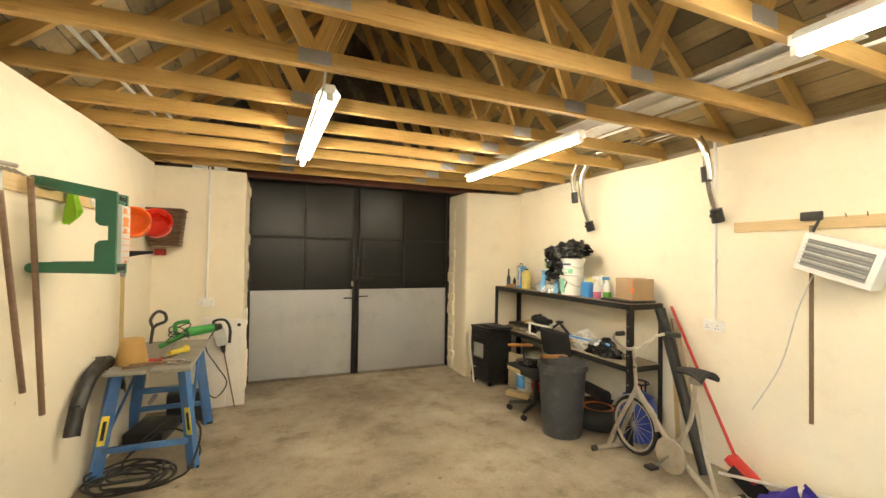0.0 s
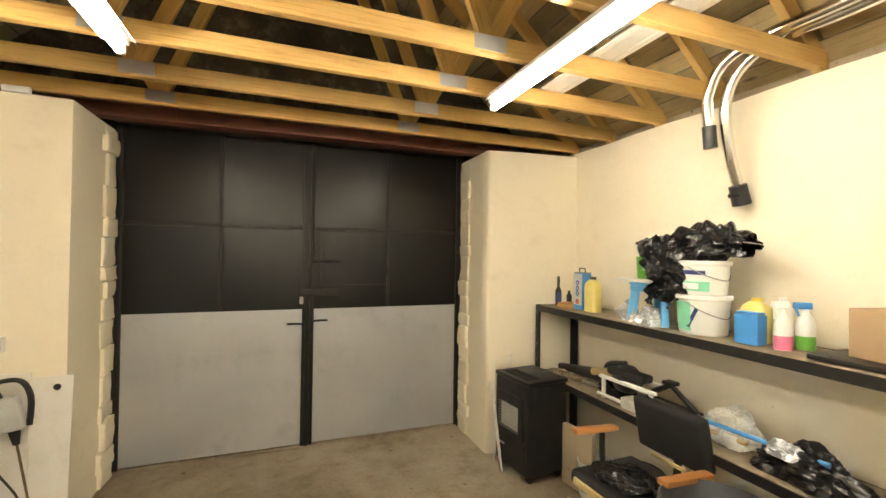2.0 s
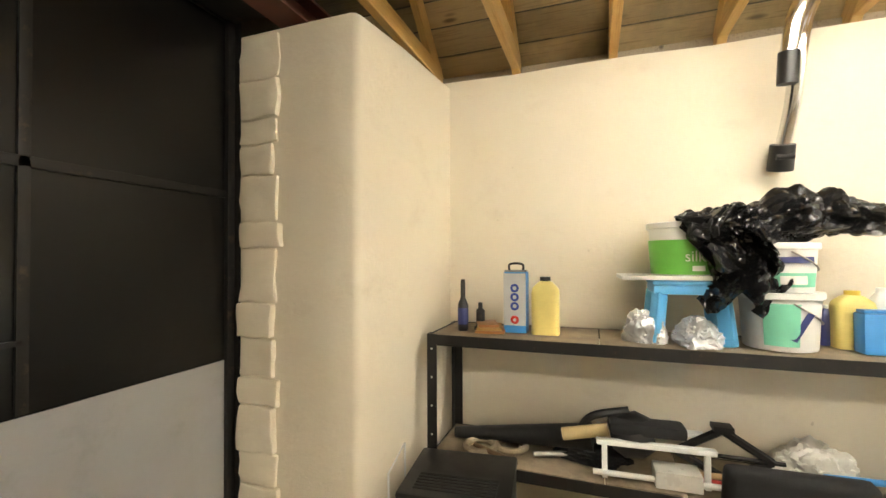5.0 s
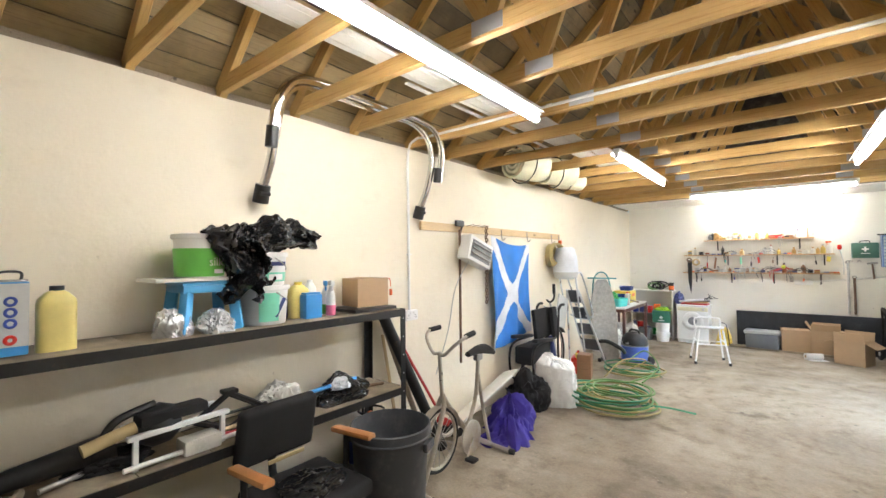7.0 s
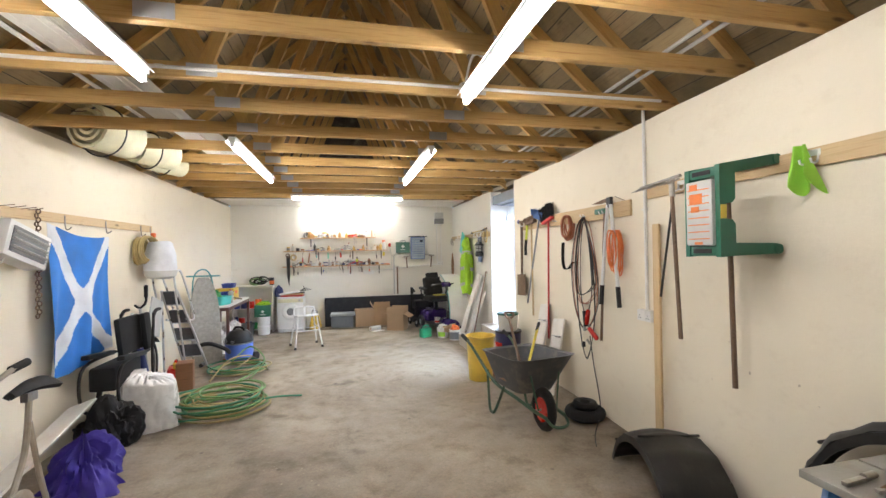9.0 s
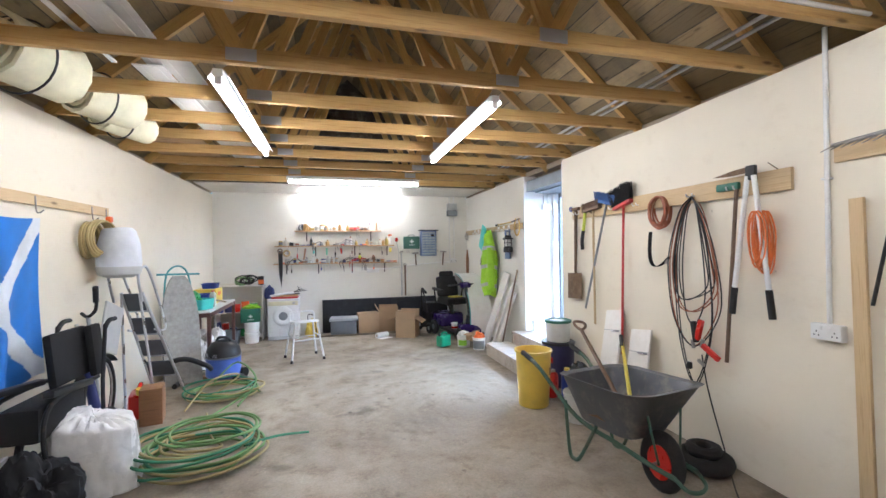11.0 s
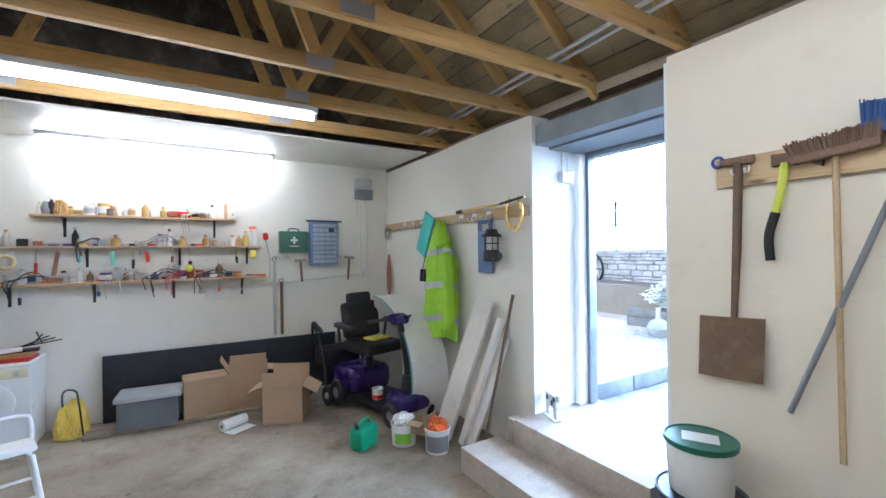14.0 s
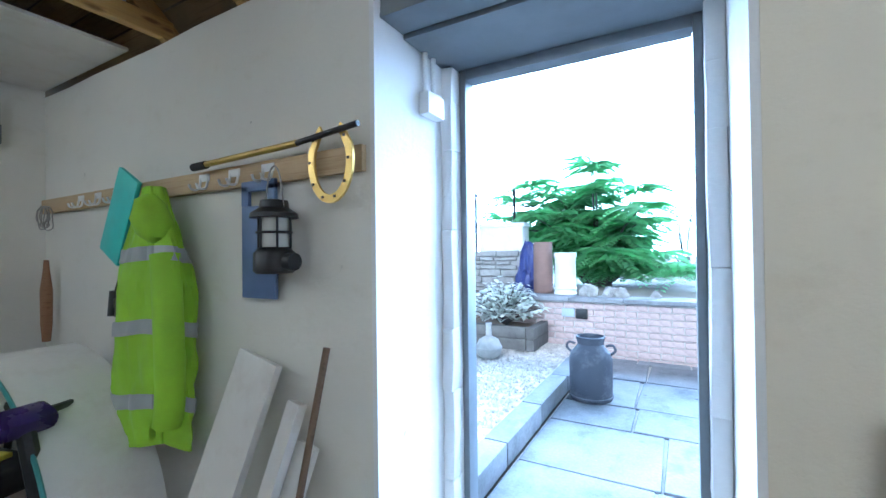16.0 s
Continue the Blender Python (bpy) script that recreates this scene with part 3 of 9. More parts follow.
LZ = 2.445
batten((2.02, 2.54, LZ), (2.02, 4.34, LZ), "white fluorescent batten, lit, fixed under the trusses")
batten((0.29, 2.50, LZ), (0.29, 4.32, LZ), "white fluorescent batten, lit, fixed under the trusses")
batten((1.93, -0.64, LZ), (1.93, 1.22, LZ), "white fluorescent batten, lit, fixed under the trusses")
batten((0.24, -0.65, LZ), (0.24, 1.18, LZ), "white fluorescent batten, lit, fixed under the trusses")
batten((0.06, -2.25, LZ), (1.90, -2.25, LZ), "white fluorescent batten, lit, across the trusses")
batten((0.06, -3.93, LZ + 0.03), (1.89, -3.93, LZ + 0.03), "white fluorescent batten, lit, under the soffit", shade_plate=False)

# ---- more materials ----
def paint(name, c, rough=0.45, **k):
    M[name] = mat(name, c, rough, **k)


paint("blue_steel", (0.05, 0.17, 0.42), 0.45, dirt=(0.16, 0.13, 0.1), amount=0.45)
paint("bench_top", (0.27, 0.26, 0.23), 0.6, dirt=(0.14, 0.11, 0.08), amount=0.5)
paint("label_yellow", (0.72, 0.60, 0.08), 0.5)
paint("green_plastic", (0.03, 0.30, 0.06), 0.4, dirt=(0.02, 0.12, 0.03), amount=0.4)
paint("dark_green", (0.018, 0.13, 0.075), 0.45, dirt=(0.05, 0.09, 0.06), amount=0.4)
paint("teal", (0.10, 0.58, 0.52), 0.45)
paint("bottle_blue", (0.05, 0.26, 0.62), 0.4)
paint("stool_blue", (0.10, 0.40, 0.74), 0.4)
paint("deep_blue", (0.02, 0.05, 0.30), 0.45)
paint("red_plastic", (0.62, 0.03, 0.02), 0.28)
paint("orange_plastic", (0.80, 0.16, 0.03), 0.35)
paint("brush_red", (0.50, 0.03, 0.025), 0.4)
paint("tan_tub", (0.50, 0.30, 0.10), 0.6, dirt=(0.3, 0.17, 0.06), amount=0.5)
paint("pale_grey", (0.52, 0.52, 0.50), 0.5)
paint("mid_grey", (0.22, 0.23, 0.24), 0.5)
paint("fabric_black", (0.012, 0.0115, 0.012), 0.9, bump=0.3, fine=220)
paint("foam_tan", (0.52, 0.40, 0.20), 0.9)
paint("arm_wood", (0.42, 0.18, 0.06), 0.35)
paint("bag_black", (0.012, 0.012, 0.013), 0.22, var=0.3, bump=0.25, fine=18)
paint("pale_yellow", (0.72, 0.60, 0.20), 0.4)
paint("lime", (0.30, 0.62, 0.05), 0.7)
paint("silver", (0.62, 0.63, 0.65), 0.25, metal=0.6)
paint("purple_cloth", (0.035, 0.018, 0.24), 0.75, bump=0.3, fine=120)
paint("pink_liquid", (0.80, 0.22, 0.36), 0.25)
paint("label_green", (0.14, 0.45, 0.07), 0.4)
paint("mint", (0.22, 0.66, 0.45), 0.4)
paint("navy", (0.03, 0.04, 0.16), 0.4)
paint("wicker", (0.10, 0.05, 0.025), 0.7, scale=14, bump=0.9, fine=60)
paint("brass", (0.62, 0.44, 0.13), 0.35, metal=0.8)
paint("cable_black", (0.018, 0.018, 0.019), 0.5)
paint("chipboard", (0.40, 0.30, 0.18), 0.85, scale=20)
paint("dusty_board", (0.26, 0.21, 0.145), 0.85, var=0.4, scale=6, dirt=(0.40, 0.33, 0.24), amount=0.6)
paint("clear_plastic", (0.60, 0.58, 0.52), 0.3)
paint("bike_silver", (0.50, 0.45, 0.37), 0.35, metal=0.6, dirt=(0.28, 0.17, 0.09), amount=0.5)

# ---- north end: conduits, sockets and stored things over the trusses ----
def socket(name, at, facing, label, w=0.146):
    """A surface-mounted double socket; facing: degrees about z of its outward normal from -y."""
    e = thing(name, label, "socket", at, facing)
    part("back_box", box((w, 0.04, 0.086), (0, -0.02, 0), None, 0.006), "white_plastic", e)
    part("face_plate", box((w - 0.004, 0.008, 0.082), (0, -0.044, 0), None, 0.003), "white_plastic", e)
    for s in (-1, 1):
        part("rocker", box((0.014, 0.006, 0.02), (s * 0.022, -0.050, 0.022), None, 0.002), "white_plastic", e)
        for dx, dz in ((0, 0.008), (-0.011, -0.012), (0.011, -0.012)):
            part("pin_hole", box((0.005, 0.002, 0.008), (s * 0.042 + dx, -0.0485, dz - 0.006)), "black_plastic", e)
    return e


def pipe_run(name, pts, r, material, label, clips=()):
    e = thing(name, label, "conduit")
    part("pipe", tube(smooth_path(pts, 5), r), material, e)
    for c in clips:
        part("clip", box((0.04, 0.04, 0.012), c, None, 0.003), material, e)
    return e


socket("wall_socket", (-0.56, NY, 1.09), 0, "white double socket on the cream pier")
socket("wall_socket", (EX, 2.44, 1.09), -90, "white double socket on the cream wall")
socket("wall_socket", (wx(2.2), 2.20, 1.01), 90, "white double socket on the cream wall")
pipe_run("conduit", [(-0.56, NY - 0.014, 2.5), (-0.56, NY - 0.014, 1.8), (-0.565, NY - 0.014, 1.13)], 0.011, "white_plastic", "cream painted conduit down to the socket", [(-0.56, NY - 0.012, z) for z in (2.2, 1.5)])
pipe_run("conduit", [(0.26, 2.40, 2.575), (1.6, 2.40, 2.575), (3.0, 2.40, 2.575), (3.2, 2.42, 2.57), (EX - 0.016, 2.44, 2.45), (EX - 0.014, 2.44, 1.9), (EX - 0.014, 2.44, 1.13)], 0.011, "white_plastic", "white conduit along the truss and down the wall", [(1.0, 2.405, 2.575), (2.0, 2.405, 2.575), (EX - 0.012, 2.44, 1.6)])
pipe_run("conduit", [(0.26, 2.40, 2.575), (-0.5, 2.40, 2.575), (-1.2, 2.40, 2.58)], 0.011, "white_plastic", "white conduit along the truss")
pipe_run("conduit", [(wx(2.2) + 0.014, 2.20, 2.62), (wx(2.2) + 0.014, 2.20, 1.8), (wx(2.2) + 0.014, 2.20, 1.05)], 0.012, "white_plastic", "cream painted conduit down to the socket", [(wx(2.2) + 0.012, 2.2, 1.82)])
solo("junction_box", lathe([(0.042, 0), (0.042, 0.02), (0.036, 0.026)], 20, (0.26, 2.392, 2.575), rot=turn("X", 90)), "white_plastic", "round white junction box on the truss", "junction box")
pipe_run("conduit", [(0.26, 2.42, 2.60), (0.28, 2.6, 2.66), (0.29, 2.75, 2.63), (0.29, 2.9, 2.53)], 0.008, "white_plastic", "white cable dropping to the batten")
for x in (-1.17, -1.10):
    solo("conduit", rod((x + 0.02, -3.0, 2.628), (x + 0.45 if x > -1.12 else x + 0.42, 4.8, 2.628), 0.011), "pale_grey", "long grey conduit lying across the trusses", "conduit")
e = thing("cable_box", "small white cable boxes along the wall head", "cable box")
part("cover", span(-0.72, -0.58, 5.19, NY - 0.001, 2.475, 2.51, None, 0.004), "white_plastic", e)
part("cover", span(-0.52, -0.40, 5.19, NY - 0.001, 2.475, 2.51, None, 0.004), "white_plastic", e)
part("cable", tube(smooth_path([(-0.72, 5.2, 2.49), (-0.85, 5.18, 2.48), (-0.98, 5.19, 2.53), (-1.2, 5.2, 2.52)], 5), 0.004), "cable_black", e)

for i, (x, y0, y1, z) in enumerate(((2.36, -2.3, 0.9, 2.622), (2.22, -2.15, 1.2, 2.640), (2.30, 0.7, 4.1, 2.655), (2.42, 1.2, 4.4, 2.625), (2.56, 0.9, 3.2, 2.622))):
    w = 0.17 if i < 4 else 0.03
    e = thing("cladding_panel", "long white plastic cladding panel laid on the trusses", "cladding panel", (x, (y0 + y1) / 2, z), (i % 3 - 1) * 1.1, "stored cladding panels")
    part("sheet", box((w, y1 - y0, 0.009), (0, 0, 0), None, 0.002), "white_plastic", e)
    for s in (-1, 1):
        part("rib", box((0.008, y1 - y0 - 0.02, 0.011), (s * w * 0.27, 0, -0.001)), "white_plastic", e)
solo("plywood_sheet", box((0.62, 1.7, 0.012), (2.88, -1.55, 2.622)), "shelf_pine", "bare plywood sheet laid on the trusses", "plywood sheet")


def foam_roll(c, r, ln, rz, turns=3.2):
    pts = []
    n = 40
    prof = []
    for i in range(n + 1):
        a = turns * 2 * math.pi * i / n
        rr = 0.03 + (r - 0.03) * i / n
        prof.append((rr * math.cos(a), rr * math.sin(a)))
    bm = sheet(n, 6, lambda u, v: ((v - 0.5) * ln, prof[min(n, int(round(u * n)))][0], prof[min(n, int(round(u * n)))][1]), 0.022)
    e = thing("foam_roll", "rolled cream foam mat tied with black cord, on the trusses", "foam roll", c, rz, "foam rolls")
    part("mat", bm, "foam_cream", e)
    part("cord", ring(r + 0.012, 0.006, (0.05, 0, 0), (1, 0, 0)), "cable_black", e)
    part("sling", tube(smooth_path([(-0.33, 0, 0.075), (-0.2, 0, 0.12), (0.05, 0, r + 0.012), (0.2, 0, 0.12), (0.33, 0, 0.075)], 4), 0.004, 6), "cable_black", e)



paint("foam_cream", (0.74, 0.70, 0.50), 0.9, bump=0.3, fine=40)
foam_roll((2.95, 0.95, 2.57), 0.195, 0.42, 75)
foam_roll((2.86, 0.345, 2.56), 0.165, 0.40, 64)
foam_roll((2.97, -0.225, 2.56), 0.125, 0.46, 70)


# bent chrome tube bar resting over the trusses, its ends hanging by the wall
e = thing("tube_bar", "bent double chrome tube bar with black clamps hung over the trusses", "tube bar")
long_tube = [(3.205, 3.765, 1.97), (3.165, 3.76, 2.05), (3.12, 3.755, 2.15), (3.075, 3.75, 2.32), (3.06, 3.73, 2.46), (3.07, 3.66, 2.58), (3.09, 3.52, 2.645), (3.10, 3.25, 2.648), (3.10, 2.85, 2.648), (3.09, 2.60, 2.645), (3.07, 2.46, 2.58), (3.06, 2.39, 2.46), (3.075, 2.37, 2.32), (3.12, 2.375, 2.15), (3.165, 2.38, 2.05), (3.205, 2.38, 1.98)]
short_tube = [(3.035, 3.80, 2.21), (3.02, 3.80, 2.32), (2.99, 3.78, 2.46), (2.985, 3.70, 2.59), (3.0, 3.54, 2.645), (3.01, 3.25, 2.648), (3.01, 2.85, 2.648), (3.0, 2.58, 2.645), (2.985, 2.42, 2.59), (2.99, 2.34, 2.46), (3.02, 2.32, 2.32), (3.035, 2.32, 2.21)]
part("bar", tube(smooth_path(long_tube, 6), 0.027, 14), "chrome", e)
part("bar", tube(smooth_path(short_tube, 6), 0.027, 14), "chrome", e)
for y, s in ((3.765, 1), (2.38, -1)):
    part("clamp", rod((3.19, y, 2.005), (3.225, y, 1.905), 0.043, 0.046, 16), "black_plastic", e)
    part("clamp_bolt", rod((3.17, y - 0.03, 1.95), (3.17, y + 0.03, 1.95), 0.012), "black_steel", e)
    part("sleeve", rod((3.021, y + s * 0.035, 2.31), (3.036, y + s * 0.037, 2.195), 0.034, 0.034, 16), "black_plastic", e)
part("joint_plate", box((0.11, 0.10, 0.012), (3.055, 3.1, 2.682), None, 0.003), "black_steel", e)


# ---- blue folding workbench and what is on and round it ----
e = thing("workbench", "blue steel folding workbench with a worn grey top", "workbench", (-0.77, 4.40, 0))
part("worktop", box((0.26, 1.14, 0.028), (-0.137, 0, 0.736), None, 0.004), "bench_top", e)
part("worktop", box((0.26, 1.14, 0.028), (0.137, 0, 0.736), None, 0.004), "bench_top", e)
for sx in (-1, 1):
    for y, f in ((-0.48, -0.55), (0.30, 0.33)):
        top, foot = Vector((sx * 0.21, y, 0.72)), Vector((sx * 0.30, f, 0.0))
        d = foot - top
        q = d.to_track_quat("Z", "X").to_matrix()
        leg = part("leg", box((0.075, 0.05, d.length), (top + foot) / 2, q, 0.006), "blue_steel", e)
        if y < 0:
            part("sticker", box((0.05, 0.004, 0.2), top.lerp(foot, 0.52) + Vector((0, -0.03, 0)), q, 0.001), "label_yellow", leg, "yellow warning sticker")
            part("slot", box((0.022, 0.005, 0.13), top.lerp(foot, 0.52) + Vector((0, -0.032, 0)), q), "black_plastic", leg)
        part("foot", box((0.08, 0.06, 0.02), foot + Vector((0, 0, 0.011)), None, 0.005), "black_plastic", e)
for y in (-0.535, 0.32):
    part("cross_bar", box((0.56, 0.03, 0.04), (0, y, 0.2), None, 0.004), "blue_steel", e)
for sx in (-1, 1):
    part("side_rail", box((0.03, 1.0, 0.05), (sx * 0.2, 0, 0.69), None, 0.004), "blue_steel", e)
    part("brace", rod((sx * 0.26, -0.5, 0.25), (sx * 0.22, 0.2, 0.62), 0.011), "blue_steel", e)
part("stretcher_shelf", box((0.4, 0.06, 0.04), (0, 0.1, 0.42), None, 0.004), "blue_steel", e)
part("vice_handle", rod((0.02, -0.58, 0.52), (0.02, -0.42, 0.52), 0.016), "steel", e)

e = thing("tub", "tan plastic tub standing upside down on the bench", "tub", (-0.93, 4.10, 0.75))
part("body", lathe([(0.10, 0), (0.105, 0.01), (0.09, 0.10), (0.075, 0.18), (0.066, 0.19), (0.03, 0.185)], 24), "tan_tub", e)
part("rim", ring(0.104, 0.006, (0, 0, 0.008)), "tan_tub", e)
for i, (x, y, ln, rz, m) in enumerate(((-0.76, 3.98, 0.34, 12, "rusty"), (-0.70, 4.06, 0.28, -20, "brush_red"), (-0.84, 3.95, 0.26, 40, "dark_wood"), (-0.60, 3.95, 0.16, 5, "steel"), (-0.72, 4.16, 0.22, 60, "rusty"))):
    e = thing("hand_tool", "worn hand tool lying on the bench", "hand tool", (x, y, 0.762), rz, "tools on the bench")
    part("shaft", box((ln * 0.6, 0.018, 0.014), (ln * 0.2, 0, 0), None, 0.003), "steel" if i % 2 else "rusty", e)
    part("handle", rod((-ln * 0.45, 0, 0.004), (-ln * 0.1, 0, 0.004), 0.012), m, e)
e = thing("torch", "yellow torch lying on the bench", "torch", (-0.66, 4.28, 0.785), 60)
part("barrel", rod((-0.09, 0, 0), (0.05, 0, 0), 0.02), "label_yellow", e)
part("head", rod((0.05, 0, 0), (0.10, 0, 0), 0.022, 0.034), "label_yellow", e)
e = thing("grass_trimmer", "green electric grass trimmer with coiled black cable on the bench", "grass trimmer", (-0.74, 4.62, 0.75), 35)
part("motor_body", rod((0.10, 0, 0.12), (0.34, 0, 0.13), 0.045, 0.04), "green_plastic", e)
part("shaft", rod((-0.12, 0, 0.03), (0.14, 0, 0.12), 0.02), "green_plastic", e)
part("grip", tube(smooth_path([(0.02, 0, 0.1), (0.0, 0, 0.2), (0.05, 0, 0.22), (0.12, 0, 0.22)], 5), 0.018), "green_plastic", e)
part("rear_cap", rod((0.34, 0, 0.13), (0.42, 0, 0.135), 0.042, 0.03), "black_plastic", e)
rngc = random.Random(5)
pts = [(0.02 + 0.09 * math.cos(a * 0.7) * rngc.uniform(0.8, 1.1), 0.09 * math.sin(a * 0.7) * rngc.uniform(0.8, 1.1) - 0.03, 0.07 + 0.004 * a + 0.03 * math.sin(a)) for a in range(30)]
part("cable", tube(smooth_path(pts, 3), 0.005, 6), "cable_black", e)
e = thing("trigger_gun", "black pressure-washer trigger gun standing on the bench", "trigger gun", (-0.97, 4.86, 0.752), 20, rx=-8)
part("lance", rod((0, 0, 0.0), (0.02, 0, 0.16), 0.014), "black_plastic", e)
part("grip", tube(smooth_path([(0.02, 0, 0.15), (0.0, 0, 0.22), (0.05, 0, 0.29), (0.11, 0, 0.27), (0.12, 0, 0.2), (0.05, 0, 0.17)], 5, True), 0.014, closed=True), "black_plastic", e)
e = thing("tool_case", "black plastic tool case on the floor under the bench", "tool case", (-0.66, 4.88, 0), 4)
part("shell", box((0.34, 0.14, 0.28), (0, 0, 0.14), None, 0.02), "black_plastic", e)
part("handle", tube(smooth_path([(-0.06, -0.07, 0.27), (-0.06, -0.1, 0.29), (0.06, -0.1, 0.29), (0.06, -0.07, 0.27)], 3), 0.008), "black_plastic", e)
e = thing("tool_case", "dark tool case lying on the floor under the bench", "tool case", (-0.88, 4.6, 0), 80)
part("shell", box((0.42, 0.3, 0.1), (0, 0, 0.05), None, 0.02), "black_plastic", e)

# tangled black cable by the bench
rngc = random.Random(12)
e = thing("cable_coil", "loose coil of black cable heaped on the floor", "cable coil", (-0.86, 3.72, 0.0))
for k in range(7):
    R0 = rngc.uniform(0.18, 0.31)
    cx, cy, ph = rngc.uniform(-0.08, 0.1), rngc.uniform(-0.06, 0.06), rngc.uniform(0, 6)
    lift = 0.012 + 0.011 * k
    pts = [(cx + R0 * math.cos(a / 14 * 2 * math.pi + ph), cy + R0 * 0.75 * math.sin(a / 14 * 2 * math.pi + ph), lift + 0.02 * abs(math.sin(a * 0.9 + k))) for a in range(14)]
    part("loop", tube(smooth_path(pts, 4, True), 0.0085, 7, closed=True), "cable_black", e)
for k in range(2):
    pts = [(0.2, -0.1, 0.01), (0.36, 0.05, 0.01), (0.42, 0.2, 0.12 + 0.14 * k), (0.2, 0.32 + 0.1 * k, 0.24 + 0.06 * k), (-0.05, 0.2, 0.1), (0.0, 0.05, 0.05)]
    part("loop", tube(smooth_path(pts, 6), 0.0075, 7), "cable_black", e)


# black plastic wheel-arch liners
def liner(name, at, rz, rx, label, w=0.26, R0=0.33):
    def fn(u, v):
        a = math.pi * (0.08 + 0.84 * u)
        rr = R0 + 0.03 * math.sin(v * math.pi) + 0.008 * math.sin(u * 40)
        return (rr * math.cos(a) * 1.05, (v - 0.5) * w, rr * math.sin(a) - R0 * 0.25)
    e = thing(name, label, "wheel arch liner", at, rz, "wheel arch liners", rx=rx)
    part("shell", sheet(28, 6, fn, 0.006), "black_plastic", e)
    for s in (-1, 1):
        part("flange", sheet(28, 1, lambda u, v: ((R0 - 0.02 * v) * math.cos(math.pi * (0.08 + 0.84 * u)) * 1.05, s * w / 2, (R0 - 0.05 * v) * math.sin(math.pi * (0.08 + 0.84 * u)) - R0 * 0.25), 0.005), "black_plastic", e)
    for a in (35, 90, 145):
        part("rib", box((0.012, w - 0.02, 0.012), ((R0 + 0.032) * 1.05 * math.cos(radians(a)), 0, (R0 + 0.03) * math.sin(radians(a)) - R0 * 0.25), turn("Y", -a + 90)), "black_plastic", e)
    return e


liner("wheel_arch_liner", (-0.93, 2.72, 0.0), 75, 0, "black plastic wheel arch liner standing on the floor", 0.4, 0.42)
liner("wheel_arch_liner", (-1.075, 3.93, 0.47), 90, 0, "black plastic wheel arch liner leaning against the wall", 0.08, 0.46)

# white boards and the hanging drill by the north pier
e = thing("white_board", "white laminate offcut board leaning on the pier", "board", (-0.33, 5.165, 0), 0, "white offcut boards", rx=-3.5)
part("panel", box((0.30, 0.016, 0.90), (0, 0, 0.451), None, 0.002), "white_board", e)
part("hole_cap", lathe([(0.018, 0), (0.018, 0.004)], 14, (0.08, -0.012, 0.84), rot=turn("X", 90)), "black_plastic", e)
e = thing("white_board", "taller white offcut board leaning on the pier", "board", (-0.47, 5.15, 0), 0, "white offcut boards", rx=-3)
part("panel", box((0.22, 0.016, 0.93), (0, 0, 0.466), None, 0.002), "white_board", e)
e = thing("paint_mixer", "grey electric drill with a long mixing paddle hung on the board", "electric drill", (-0.42, 5.085, 0), rx=-3)
e.scale = (1.25, 1.0, 1.08)
part("motor", box((0.09, 0.06, 0.17), (0, 0, 0.68), turn("Y", -12), 0.02), "pale_grey", e)
part("chuck", rod((0.02, 0, 0.60), (0.03, 0, 0.53), 0.022, 0.012), "black_plastic", e)
part("paddle_rod", rod((0.03, 0, 0.54), (0.12, 0.0, 0.012), 0.005), "rusty", e)
part("handle", tube(smooth_path([(-0.03, 0, 0.75), (-0.05, 0, 0.83), (0.03, 0, 0.84), (0.07, 0, 0.76), (0.07, 0, 0.62)], 5), 0.012), "black_plastic", e)
part("cable", tube(smooth_path([(-0.02, -0.02, 0.78), (-0.1, -0.03, 0.6), (-0.02, -0.03, 0.42), (0.06, -0.03, 0.25), (-0.02, -0.03, 0.12), (-0.1, -0.02, 0.2)], 6), 0.005), "cable_black", e)

# white offcut by the south jamb of the steel doors
e = thing("white_board", "white laminate offcut leaning beside the heater", "board", (2.515, 5.10, 0), 68, "white offcut boards", rx=-7)
part("panel", box((0.2, 0.016, 0.62), (0, 0, 0.311), None, 0.002), "white_board", e)
for z in (0.12, 0.5):
    part("screw_hole", lathe([(0.01, 0), (0.01, 0.003)], 10, (-0.06, -0.01, z), rot=turn("X", 90)), "black_plastic", e)
solo("wire_stand", tube([(2.50, 5.18, 0.005), (2.50, 5.19, 0.78), (2.66, 5.20, 0.82), (2.66, 5.19, 0.005)], 0.004, 6), "white_metal", "thin white wire frame leaning on the pier", "wire frame")

# ---- cabinet gas heater ----
e = thing("gas_heater", "black cabinet gas heater on castors", "gas heater", (2.70, 4.98, 0), -84)
part("cabinet", box((0.40, 0.36, 0.64), (0, 0, 0.37), None, 0.02), "black_plastic", e)
part("lid", box((0.41, 0.37, 0.03), (0, 0, 0.705), None, 0.012), "black_plastic", e)
part("grille_frame", box((0.30, 0.02, 0.30), (0, -0.18, 0.44), None, 0.008), "black_plastic", e)
part("radiant_plate", box((0.20, 0.012, 0.17), (0, -0.19, 0.43), None, 0.003), "pale_grey", e)
for i in range(9):
    part("grille_wire", rod((-0.12, -0.205, 0.34 + i * 0.022), (0.12, -0.205, 0.34 + i * 0.022), 0.0025, seg=6), "steel", e)
part("lower_panel", box((0.34, 0.01, 0.18), (0, -0.182, 0.18), None, 0.005), "black_plastic", e)
part("badge", box((0.06, 0.004, 0.015), (-0.1, -0.189, 0.2)), "pale_grey", e)
for i in range(6):
    part("vent_slot", box((0.3, 0.008, 0.006), (0, 0.02 * i - 0.14, 0.722)), "rubber", e)
